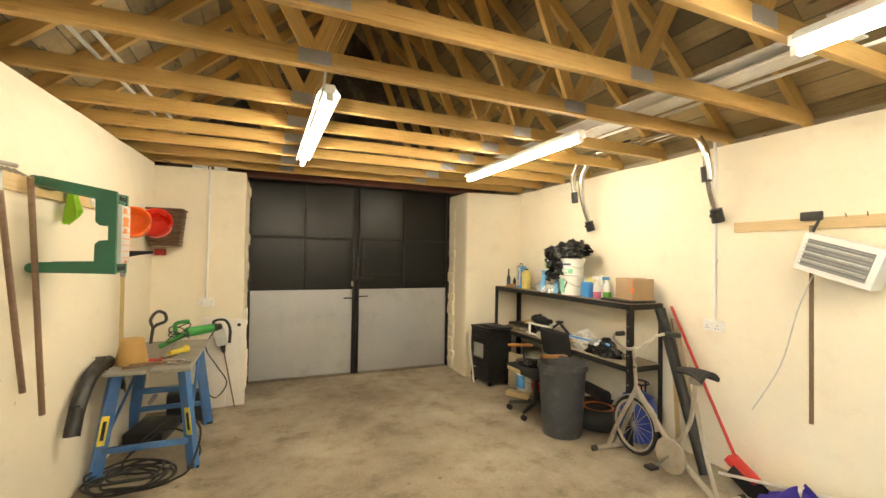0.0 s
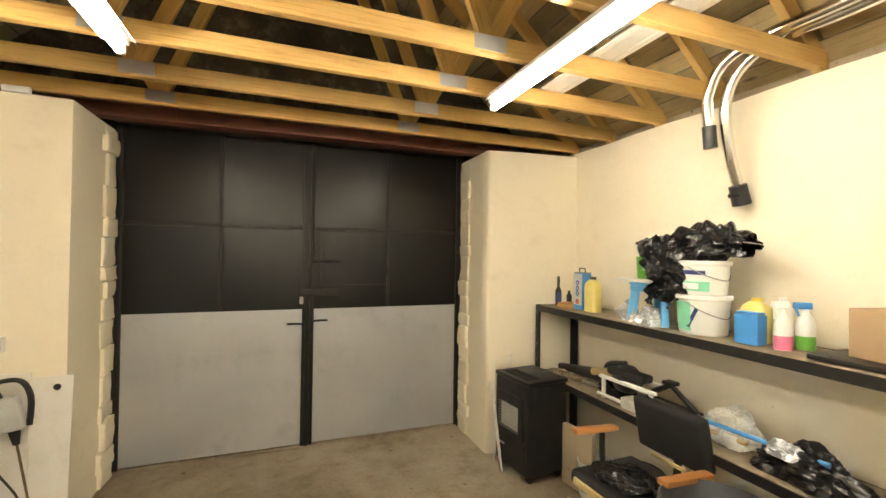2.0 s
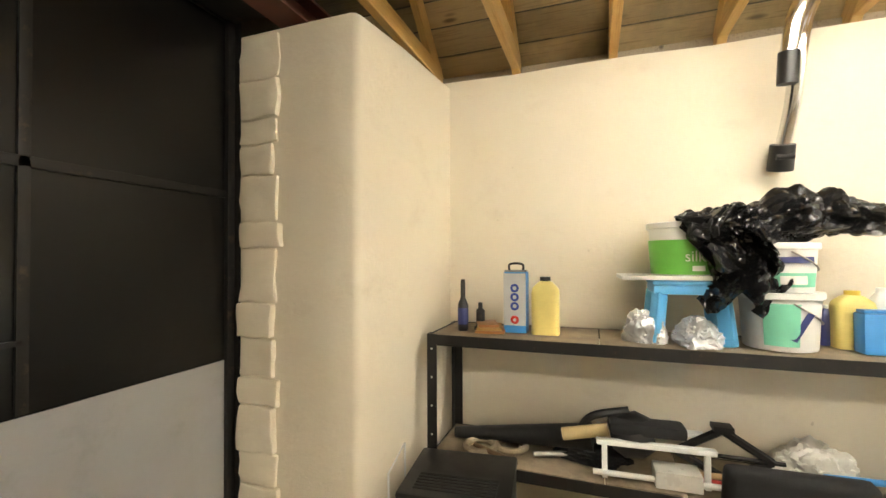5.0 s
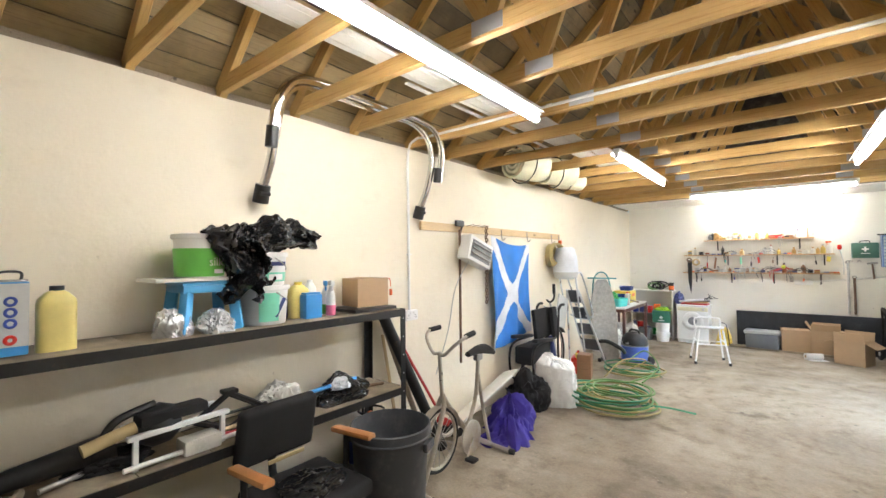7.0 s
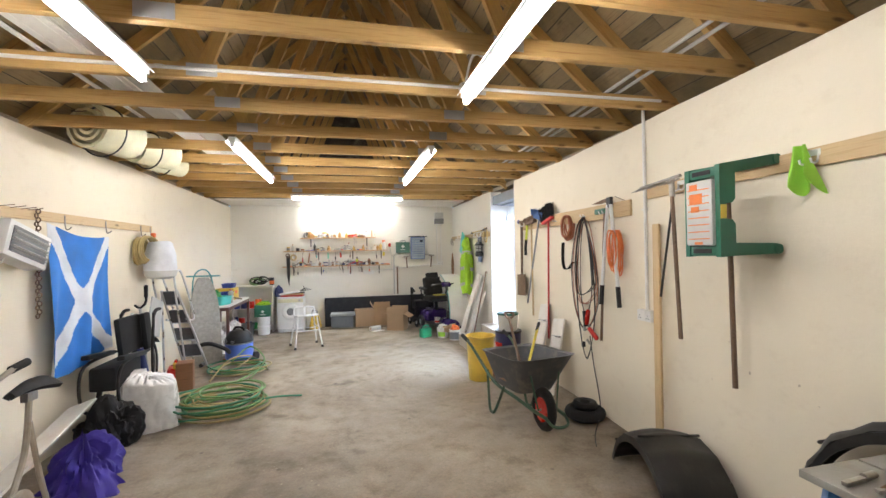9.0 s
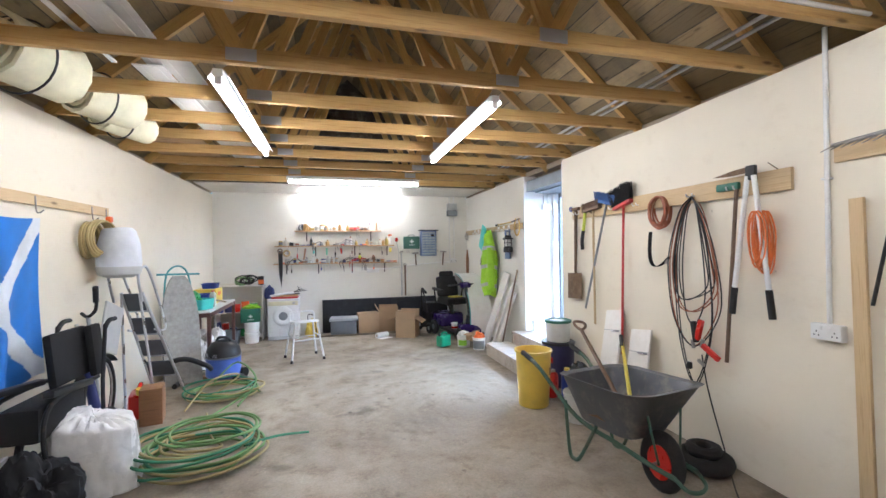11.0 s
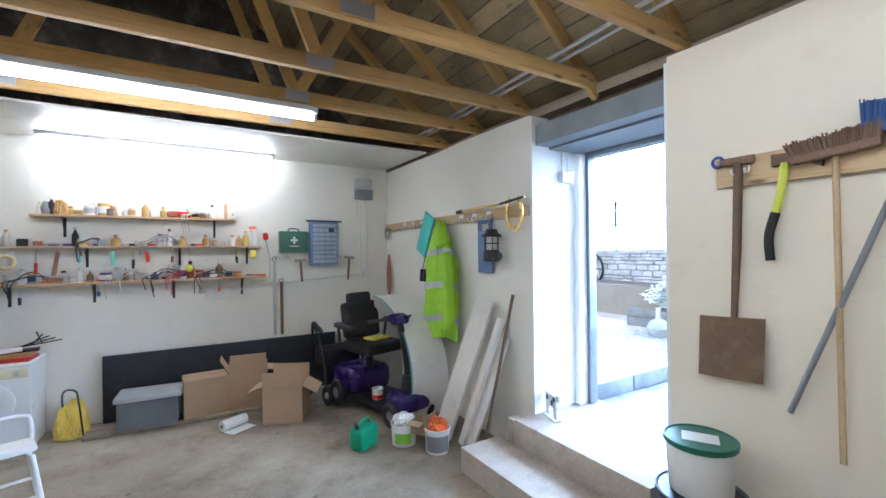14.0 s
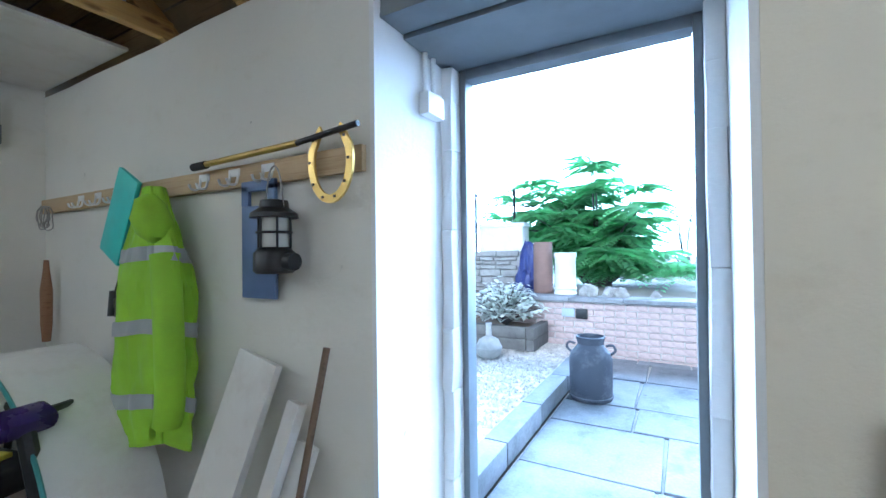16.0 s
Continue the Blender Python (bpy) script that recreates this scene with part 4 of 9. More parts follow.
for sx in (-1, 1):
    for sy in (-1, 1):
        part("castor", rod((sx * 0.16 - 0.012, sy * 0.13, 0.026), (sx * 0.16 + 0.012, sy * 0.13, 0.026), 0.025), "rubber", e)

# ---- slotted-angle rack ----
e = thing("storage_rack", "black slotted-angle steel rack with dusty board shelves", "storage rack")
X0, X1, Y0, Y1 = 2.875, 3.262, 2.90, 5.19
def angle(a0, a1, b0, b1, z0, z1, sx, sy):
    bm = span(min(a0, a0 + sx * 0.045), max(a0, a0 + sx * 0.045), min(b0, b0 + sy * 0.004), max(b0, b0 + sy * 0.004), z0, z1)
    span(min(a0, a0 + sx * 0.004), max(a0, a0 + sx * 0.004), min(b0, b0 + sy * 0.045), max(b0, b0 + sy * 0.045), z0, z1, bm)
    return bm
for x, sx in ((X0, 1), (X1, -1)):
    for y, sy in ((Y0, 1), (Y1, -1)):
        post = part("post", angle(x, x, y, y, 0, 1.215, sx, sy), "black_steel", e)
        for k in range(9):
            part("bolt_hole", lathe([(0.005, 0), (0.005, 0.002)], 8, (x - 0.001 * sx, y + sy * 0.022, 0.15 + k * 0.125), rot=turn("Y", -90 * sx)), "pale_grey", post)
for z in (0.63, 1.165):
    for x in (X0, X1 - 0.004):
        part("front_rail", span(x, x + 0.004, Y0 + 0.045, Y1 - 0.045, z, z + 0.048), "black_steel", e)
    for y in (Y0 + 0.005, Y1 - 0.009):
        part("side_rail", span(X0 + 0.005, X1 - 0.005, y, y + 0.004, z, z + 0.048), "black_steel", e)
y = Y0 + 0.01
rngr = random.Random(3)
for z in (0.672, 1.205):
    y = Y0 + 0.012
    while y < Y1 - 0.02:
        w = min(rngr.uniform(0.28, 0.62), Y1 - 0.012 - y)
        part("shelf_board", box((X1 - X0 - 0.02, w - 0.004, 0.012), ((X0 + X1) / 2, y + w / 2, z + rngr.uniform(0, 0.003)), None, 0.002), "dusty_board", e)
        y += w
TOPZ, LOWZ = 1.216, 0.684


def bucket(name, at, r, h, material, label, lid=None, band=None, rz=0, group="", handle=True, scale=0.88):
    e = thing(name, label, "bucket", at, rz, group)
    part("body", lathe([(r * scale, 0), (r * scale + 0.003, 0.006), (r, h * 0.93), (r + 0.006, h * 0.93), (r + 0.006, h), (r - 0.004, h), (r * scale - 0.01, 0.01)] if not lid else [(r * scale, 0), (r * scale + 0.003, 0.006), (r, h)], 28), material, e)
    if lid:
        part("lid", lathe([(r + 0.005, h - 0.018), (r + 0.009, h - 0.014), (r + 0.009, h + 0.006), (r + 0.003, h + 0.008), (r - 0.004, h + 0.002)], 28), lid, e)
    if band:
        mcol, a0, a1, z0, z1 = band
        k = 40
        part("label", sheet(k, 2, lambda u, v: ((r * (scale + (1 - scale) * (z0 + (z1 - z0) * v) / h) + 0.0055) * math.cos(radians(a0 + (a1 - a0) * u)), (r * (scale + (1 - scale) * (z0 + (z1 - z0) * v) / h) + 0.0055) * math.sin(radians(a0 + (a1 - a0) * u)), z0 + (z1 - z0) * v), 0.0008), mcol, e)
    if handle:
        part("bail_handle", tube(smooth_path([(-r - 0.006, 0, h * 0.86), (-r * 0.8, -r * 0.62, h * 0.62), (0, -r * 1.02, h * 0.45), (r * 0.8, -r * 0.62, h * 0.62), (r + 0.006, 0, h * 0.86)], 5), 0.003, 6), "steel", e)
    return e


def bottle(name, at, w, d, h, material, cap, label, neck=0.018, rz=0, band=None, category="bottle"):
    e = thing(name, label, category, at, rz)
    bm = bmesh.new()
    prof = [(1, 0), (1, 0.72), (0.93, 0.8), (0.55, 0.9), (0.3, 0.93)]
    rings = []
    for f, z in prof:
        a, c = max(w / 2 * f, neck), max(d / 2 * f, neck)
        rings.append([bm.verts.new((a * (abs(math.cos(t)) ** 0.5) * (1 if math.cos(t) > 0 else -1), c * (abs(math.sin(t)) ** 0.5) * (1 if math.sin(t) > 0 else -1), z * h)) for t in [2 * math.pi * (j + 0.5) / 20 for j in range(20)]])
    for u, v in zip(rings, rings[1:]):
        for j in range(20):
            bm.faces.new((u[j], u[(j + 1) % 20], v[(j + 1) % 20], v[j]))
    bm.faces.new(rings[0][::-1])
    bm.faces.new(rings[-1])
    part("body", bm, material, e)
    part("cap", rod((0, 0, h * 0.925), (0, 0, h), neck * 1.15, seg=14), cap, e)
    if band:
        part("label", box((w * 0.8, 0.002, h * 0.36), (0, -d / 2 - 0.001, h * 0.36), None, 0.0), band, e)
    return e


def spray_bottle(at, material, head, label, h=0.2, rz=0):
    e = thing("spray_bottle", label, "spray bottle", at, rz)
    part("body", lathe([(0.0355, 0.002), (0.0375, 0.012), (0.0375, h * 0.5), (0.028, h * 0.68), (0.014, h * 0.78), (0.014, h * 0.85)], 18, sy=0.75), "white_plastic", e)
    part("head", box((0.07, 0.024, 0.03), (0.012, 0, h * 0.93), None, 0.006), head, e)
    part("trigger", box((0.008, 0.012, 0.05), (0.035, 0, h * 0.82), turn("Y", 18), 0.002), head, e)
    part("liquid", lathe([(0.0365, 0.003), (0.0388, 0.012), (0.0388, h * 0.3), (0.03, h * 0.3)], 18, sy=0.76), material, e)
    return e


# things on the top shelf (front faces west)
e = thing("bottle_jack", "dark bottle of oil beside a small hydraulic jack on the shelf", "bottle jack", (3.0, 5.06, TOPZ))
part("bottle", lathe([(0.022, 0), (0.024, 0.01), (0.024, 0.12), (0.011, 0.15), (0.011, 0.21), (0.009, 0.235)], 16), "black_plastic", e)
part("label", lathe([(0.0245, 0.03), (0.0248, 0.035), (0.0248, 0.10), (0.0245, 0.105)], 16), "navy", e)
part("jack_body", lathe([(0.03, 0), (0.03, 0.012), (0.02, 0.02), (0.02, 0.09), (0.01, 0.1), (0.01, 0.125)], 14, (0.05, -0.07, 0)), "black_steel", e)
e = thing("board_scrap", "stack of small orange-brown offcuts on the shelf", "offcut stack", (3.02, 4.93, TOPZ), 6)
for i in range(3):
    part("offcut", box((0.16, 0.13 - 0.02 * i, 0.012), (0, 0.01 * i, 0.007 + i * 0.0135), turn("Z", 6 * i), 0.002), "arm_wood" if i != 1 else "tan_tub", e)
e = thing("oil_tin", "blue oil tin with a carrying handle on the shelf", "oil tin", (3.04, 4.82, TOPZ), -90)
part("body", box((0.10, 0.085, 0.27), (0, 0, 0.136), None, 0.006), "bottle_blue", e)
part("top_plate", box((0.092, 0.078, 0.008), (0, 0, 0.275), None, 0.002), "silver", e)
part("handle", tube(smooth_path([(-0.03, 0, 0.275), (-0.028, 0, 0.305), (0.028, 0, 0.305), (0.03, 0, 0.275)], 4), 0.005), "black_plastic", e)
part("label", box((0.098, 0.002, 0.23), (0, -0.0435, 0.15)), "pale_grey", e)
for i in range(3):
    part("emblem", ring(0.014, 0.005, (0, -0.045, 0.12 + 0.04 * i), (0, 1, 0), 14, 6, squash=0.3), "deep_blue", e)
part("emblem", ring(0.013, 0.006, (0, -0.045, 0.06), (0, 1, 0), 14, 6, squash=0.3), "red_plastic", e)
bottle("oil_bottle", (3.03, 4.69, TOPZ), 0.12, 0.085, 0.25, "pale_yellow", "black_plastic", "pale yellow plastic oil bottle with a black cap", 0.02, -90)

e = thing("plastic_stool", "small bright blue plastic stool standing on the rack", "plastic stool", (3.07, 4.14, TOPZ), -90)
part("seat", box((0.27, 0.24, 0.02), (0, 0, 0.235), None, 0.012), "stool_blue", e)
part("apron", box((0.26, 0.23, 0.04), (0, 0, 0.21), None, 0.012), "stool_blue", e)
for sx in (-1, 1):
    for sy in (-1, 1):
        a, c = Vector((sx * 0.105, sy * 0.09, 0.2)), Vector((sx * 0.125, sy * 0.105, 0.0))
        part("leg", box((0.05, 0.04, 0.2), (a + c) / 2, (a - c).to_track_quat("Z", "X").to_matrix(), 0.008), "stool_blue", e)
solo("shelf_offcut", box((0.24, 0.36, 0.016), (3.06, 4.21, TOPZ + 0.255), turn("Z", 2), 0.002), "white_board", "white shelf offcut laid on the blue stool", "board")
bucket("paint_bucket", (3.06, 4.16, TOPZ + 0.264), 0.115, 0.20, "white_plastic", "green and white tub of silk paint, lid on", "white_plastic", ("label_green", 0, 360, 0.004, 0.138), 0)
def lettering(text, size, m, material, parent, name="lettering"):
    cu = bpy.data.curves.new(name, "FONT")
    cu.body, cu.size, cu.extrude, cu.align_x = text, size, 0.0006, "CENTER"
    tmp = bpy.data.objects.new("temp", cu)
    scene.collection.objects.link(tmp)
    bpy.context.view_layer.update()
    me = bpy.data.meshes.new_from_object(tmp.evaluated_get(bpy.context.evaluated_depsgraph_get()))
    bpy.data.objects.remove(tmp)
    me.materials.append(M[material])
    ob = new(name, me)
    ob.parent = parent
    ob.matrix_basis = m
    return ob


pb = bpy.data.objects["paint_bucket"]
lettering("silk", 0.06, pose(-0.1085, -0.0335, 0.055, 90, 0, -73), "white_plastic", pb)
part("label_bar", box((0.075, 0.002, 0.028), (-0.1105, -0.041, 0.163), turn("Z", -70)), "navy", pb)
part("label_bar", box((0.05, 0.002, 0.02), (-0.1055, -0.045, 0.028), turn("Z", -67)), "white_plastic", pb)


def crumpled(name, at, size, material, label, category, seed, rz=0, folds=0.3, low=0.25):
    """A heap of thin film or cloth, folded and flattened below."""
    bm = bmesh.new()
    bmesh.ops.create_icosphere(bm, subdivisions=5, radius=1.0)
    for v in bm.verts:
        p = v.co.copy()
        n1 = noise.noise(p * 1.3 + Vector((seed, 0, 0)))
        n2 = abs(noise.noise(p * 3.1 + Vector((0, seed, 0))))
        n3 = abs(noise.noise(p * 7.5 + Vector((seed, seed, 0))))
        v.co = p * (1 + folds * n1 * 1.2 - folds * n2 * 0.9 - folds * n3 * 0.45)
        v.co.z = max(v.co.z, -low)
    z0 = min(v.co.z for v in bm.verts)
    for v in bm.verts:
        v.co = Vector((v.co.x * size[0] / 2, v.co.y * size[1] / 2, (v.co.z - z0) * size[2] / (1 + low)))
    e = solo(name, bm, material, label, category, m=pose(*at, 0, 0, rz), smooth=35)
    return e


crumpled("foil_bag", (2.99, 4.30, TOPZ), (0.13, 0.17, 0.13), "silver", "crumpled silver foil bag on the shelf", "foil bag", 3.0)
crumpled("foil_bag", (2.96, 4.12, TOPZ), (0.15, 0.17, 0.11), "silver", "crumpled silver foil bag under the stool", "foil bag", 8.0)
bucket("white_tub", (3.04, 3.84, TOPZ), 0.125, 0.20, "white_plastic", "white and green plaster tub on the shelf", "white_plastic", ("mint", 140, 190, 0.02, 0.17), 0, "white plaster tubs")
bucket("white_tub", (3.045, 3.84, TOPZ + 0.208), 0.118, 0.17, "white_plastic", "white plaster tub with a dark label, stacked", "white_plastic", ("mint", 120, 230, 0.02, 0.07), 0, "white plaster tubs")
wt = bpy.data.objects["white_tub.001"]
part("label_bar", sheet(10, 1, lambda u, v: (0.1195 * math.cos(radians(150 + 70 * u)), 0.1195 * math.sin(radians(150 + 70 * u)), 0.105 + 0.022 * v), 0.0008), "navy", wt)
part("label_bar", sheet(8, 1, lambda u, v: (0.119 * math.cos(radians(165 + 40 * u)), 0.119 * math.sin(radians(165 + 40 * u)), 0.03 + 0.03 * v), 0.0008), "white_plastic", wt)
bm0 = bpy.data.objects["white_tub"]
part("label_bar", box((0.002, 0.02, 0.11), (-0.118, -0.028, 0.09), turn("X", 28)), "navy", bm0)
def bag_top(u, v):
    """Bunched black film lying across the tubs, longer than wide."""
    a = v * 2 * math.pi
    y = 3.56 + 0.62 * u
    thick = (0.022 + 0.058 * math.sin(math.pi * min(1.0, 0.08 + 0.9 * u)) ** 0.7)
    n1 = abs(noise.noise((u * 5, math.cos(a) * 1.6, math.sin(a) * 1.6))) + 0.6 * abs(noise.noise((u * 11, math.cos(a) * 3.4, math.sin(a) * 3.4 + 5)))
    r = thick * (0.75 + 0.9 * n1)
    return (2.99 + 1.25 * r * math.cos(a) + 0.03 * math.sin(u * 5), y + 0.03 * noise.noise((a, u * 6, 2.0)), TOPZ + 0.462 + 0.025 * math.sin(u * 6.5) + r * math.sin(a))
e = thing("bin_bag", "crumpled black bin bag draped over the tubs", "bin bag")
part("bunched_top", sheet(80, 60, bag_top, 0.0), "bag_black", e, smooth=28)
def drape(u, v):
    fold = abs(noise.noise((u * 4.5, v * 3.0, 2.0))) + 0.55 * abs(noise.noise((u * 10, v * 8, 6.0)))
    wide = 0.15 + 0.06 * math.sin(math.pi * min(1, v * 1.1))
    return (2.945 - 0.05 * math.sin(math.pi * u) - 0.14 * (fold - 0.2) * (0.4 + v), 4.0 + wide * (0.5 - u) * 1.25 + 0.04 * math.sin(v * 7), TOPZ + 0.52 - 0.40 * v * (0.86 + 0.14 * math.sin(u * 8)) + 0.025 * noise.noise((u * 6, v * 6, 7.0)))
part("hanging_tail", sheet(48, 56, drape), "bag_black", e, smooth=28)
bottle("yellow_jug", (3.09, 3.60, TOPZ), 0.12, 0.09, 0.21, "pale_yellow", "yellow_plastic", "yellow plastic jug on the shelf", 0.02, -90, None, "jug")
e = thing("blue_carton", "small blue plastic carton on the shelf", "carton", (3.0, 3.57, TOPZ), -90)
part("body", box((0.11, 0.07, 0.14), (0, 0, 0.07), None, 0.008), "bottle_blue", e)
part("flap", box((0.10, 0.05, 0.01), (0, 0, 0.146), None, 0.003), "bottle_blue", e)
spray_bottle((3.00, 3.43, TOPZ), "pink_liquid", "white_plastic", "clear spray bottle with pink cleaner", 0.215, 160)
spray_bottle((3.10, 3.40, TOPZ), "label_green", "bottle_blue", "white spray bottle with a green label", 0.21, 150)
bottle("white_bottle", (3.12, 3.50, TOPZ), 0.07, 0.06, 0.22, "white_plastic", "white_plastic", "white plastic bottle on the shelf", 0.015, -90, "pale_grey")
bottle("small_bottle", (3.13, 3.66, TOPZ), 0.05, 0.05, 0.15, "navy", "white_plastic", "small dark blue bottle with a white cap", 0.012, -90)
e = thing("tray", "black shallow tray under the carton", "tray", (3.07, 3.12, TOPZ))
part("base", box((0.30, 0.36, 0.02), (0, 0, 0.012), None, 0.004), "black_plastic", e)


def carton(name, at, sx, sy, sz, rz, label, open_top=False, flaps=((1, 0), (-1, 0)), tape=True, group=""):
    e = thing(name, label, "cardboard box", at, rz, group)
    t = 0.005
    if open_top:
        bm = span(-sx / 2, sx / 2, -sy / 2, sy / 2, 0, t)
        span(-sx / 2, -sx / 2 + t, -sy / 2, sy / 2, t, sz, bm)
        span(sx / 2 - t, sx / 2, -sy / 2, sy / 2, t, sz, bm)
        span(-sx / 2 + t, sx / 2 - t, -sy / 2, -sy / 2 + t, t, sz, bm)
        span(-sx / 2 + t, sx / 2 - t, sy / 2 - t, sy / 2, t, sz, bm)
        part("body", bm, "card", e)
        for fx, fy, ang in flaps:
            ln = (sx if fy else sy) * 0.98
            dep = (sy if fy else sx) * 0.42
            base = Matrix.Translation((fx * sx / 2, fy * sy / 2, sz))
            az = 0 if fy < 0 else 180 if fy > 0 else 90 if fx > 0 else -90
            part("flap", box((ln, dep, 0.004), (0, -dep / 2, 0)), "card", e, "", base @ pose(0, 0, 0, 0, 0, az) @ pose(0, 0, 0, ang, 0, 0))
    else:
        part("body", box((sx, sy, sz), (0, 0, sz / 2), None, 0.004), "card", e)
        part("flap_seam", box((sx * 0.99, 0.006, 0.002), (0, 0, sz + 0.001)), "card", e)
        if tape:
            part("tape", box((sx * 1.002, 0.05, 0.0015), (0, 0, sz + 0.0025)), "tan_tub", e)
    return e


carton("carton", (3.10, 3.07, TOPZ + 0.024), 0.22, 0.24, 0.19, -10, "plain brown cardboard carton on the rack")
cb = bpy.data.objects["carton"]
part("tag_cord", tube(smooth_path([(-0.09, -0.11, 0.19), (-0.115, -0.13, 0.18), (-0.12, -0.135, 0.13)], 4), 0.003), "orange_plastic", cb, "orange cord")
part("hang_tag", box((0.03, 0.006, 0.045), (-0.12, -0.135, 0.09), None, 0.003), "orange_plastic", cb, "orange plastic tag")

# things on the lower shelf
e = thing("leaf_blower", "black garden blower with a tan grip lying on the shelf", "leaf blower", (3.02, 4.50, LOWZ + 0.075), 0)
part("nozzle", tube(smooth_path([(0.05, 0.62, -0.045), (0.05, 0.3, -0.01), (0.02, 0.0, 0.03)], 6), 0.055, 12, taper=lambda t: 0.45 + 0.6 * t), "black_plastic", e)
part("motor", lathe([(0.05, -0.09), (0.085, -0.05), (0.09, 0.02), (0.06, 0.07)], 20, (0.0, -0.16, 0.07), rot=turn("X", 80)), "black_plastic", e)
part("handle", tube(smooth_path([(0, 0.05, 0.06), (-0.01, 0.0, 0.13), (0, -0.14, 0.165)], 5), 0.017), "black_plastic", e)
part("grip", rod((-0.04, 0.12, 0.05), (-0.03, -0.06, 0.09), 0.026), "foam_tan", e)
e = thing("scissor_jack", "black steel scissor jack on the shelf", "scissor jack", (3.03, 4.03, LOWZ))
for a, c in (((0, -0.16, 0.10), (0, 0.0, 0.2)), ((0, 0.16, 0.10), (0, 0.0, 0.2)), ((0, -0.16, 0.10), (0, 0.0, 0.02)), ((0, 0.16, 0.10), (0, 0.0, 0.02))):
    part("arm", rod(a, c, 0.016, seg=6), "black_steel", e)
part("screw", rod((0, -0.2, 0.1), (0, 0.2, 0.1), 0.008), "black_steel", e)
part("saddle", box((0.06, 0.07, 0.02), (0, 0, 0.21), None, 0.003), "black_steel", e)
part("base", box((0.09, 0.12, 0.012), (0, 0, 0.006), None, 0.002), "black_steel", e)
e = thing("bracket_stand", "white metal bracket frame among the tools", "bracket frame", (2.99, 4.28, LOWZ), 4)
part("rail", box((0.03, 0.42, 0.02), (-0.05, 0, 0.14), None, 0.003), "white_metal", e)
part("rail", box((0.03, 0.40, 0.02), (0.06, 0, 0.16), None, 0.003), "white_metal", e)
for y in (-0.18, 0.18):
    part("post", box((0.02, 0.02, 0.15), (-0.05, y, 0.075), None, 0.002), "white_metal", e)
part("cushion", box((0.10, 0.28, 0.05), (0.0, 0.02, 0.19), None, 0.018), "fabric_black", e)
e = thing("clear_box", "clear plastic food box on the shelf", "plastic box", (2.95, 4.2, LOWZ), 2)
part("body", box((0.10, 0.16, 0.065), (0, 0, 0.033), None, 0.008), "clear_plastic", e)
for i, (y, ln, m, z, rz) in enumerate(((4.25, 0.5, "white_plastic", 0.01, 3), (4.05, 0.45, "brush_red", 0.012, -4), (3.9, 0.6, "pale_plank", 0.03, 6), (4.6, 0.3, "steel", 0.01, 20), (4.9, 0.24, "rusty", 0.01, -30), (3.5, 0.5, "bottle_blue", 0.1, 5), (3.3, 0.4, "steel", 0.01, 14), (3.15, 0.3, "rusty", 0.01, -18))):
    solo("long_tool", rod((0, -ln / 2, 0.013), (0, ln / 2, 0.013), 0.011), m, "long thin tool lying among the shelf clutter", "hand tool", "shelf clutter", m=pose(2.93 + 0.035 * (i % 4), y, LOWZ + z - 0.002, 0, 0, rz))
crumpled("clear_bag", (3.1, 3.72, LOWZ), (0.2, 0.3, 0.17), "clear_plastic", "crumpled clear plastic bag on the shelf", "plastic bag", 5.0)
crumpled("bin_bag", (3.02, 3.35, LOWZ), (0.24, 0.42, 0.15), "bag_black", "crumpled black bag on the shelf", "bin bag", 11.0)
crumpled("foil_bag", (2.95, 3.40, LOWZ + 0.09), (0.1, 0.15, 0.07), "silver", "silver foil scrap on the black bag", "foil bag", 14.0)
crumpled("rag", (3.08, 4.5, LOWZ), (0.2, 0.3, 0.08), "fabric_black", "dark rag among the tools", "rag", 17.0)
for i, y in enumerate((4.98, 4.85)):
    solo("lens_ring", ring(0.065, 0.016, (3.0 + 0.05 * i, y, LOWZ + 0.014)), "dusty_board", "dusty ring lying on the shelf", "ring")
# under the rack
bucket("black_bucket", (2.98, 4.22, 0), 0.15, 0.30, "black_plastic", "black bucket of paint under the rack", "black_plastic", ("red_plastic", 150, 210, 0.1, 0.2))
bucket("white_tub", (2.93, 4.52, 0), 0.12, 0.24, "white_plastic", "white tub under the rack", None, ("bottle_blue", 150, 230, 0.05, 0.2), 0, "white plaster tubs")
solo("wood_offcut", box((0.10, 0.3, 0.05), (2.72, 4.35, 0.027), turn("Z", 30), 0.004), "pale_plank", "pale timber offcut on the floor", "offcut")
solo("wood_offcut", box((0.04, 0.26, 0.42), (2.86, 4.62, 0.212), turn("Z", 10), 0.004), "grey_wood", "short upright timber offcut", "offcut")
e = thing("wheel", "spare wheel lying flat with an orange rim ring", "wheel", (3.02, 3.42, 0))
part("tyre", ring(0.22, 0.085, (0, 0, 0.095), seg=36, sub=12, squash=1.1), "rubber", e)
part("rim", lathe([(0.15, 0.04), (0.155, 0.13), (0.1, 0.12), (0.05, 0.10)], 24), "black_steel", e)
part("ring", ring(0.135, 0.013, (0, 0, 0.16), squash=0.5), "orange_plastic", e, "bright orange ring")
solo("roll", rod((3.1, 3.4, 0.25), (3.15, 3.75, 0.25), 0.06), "rubber", "black rubber roll on the wheel", "rubber roll")
e = thing("gas_bottle", "blue gas bottle with a guard ring under the rack", "gas bottle", (3.10, 3.02, 0))
part("cylinder", lathe([(0.12, 0), (0.15, 0.03), (0.155, 0.08), (0.155, 0.3), (0.13, 0.38), (0.05, 0.42), (0.04, 0.44)], 24), "deep_blue", e)
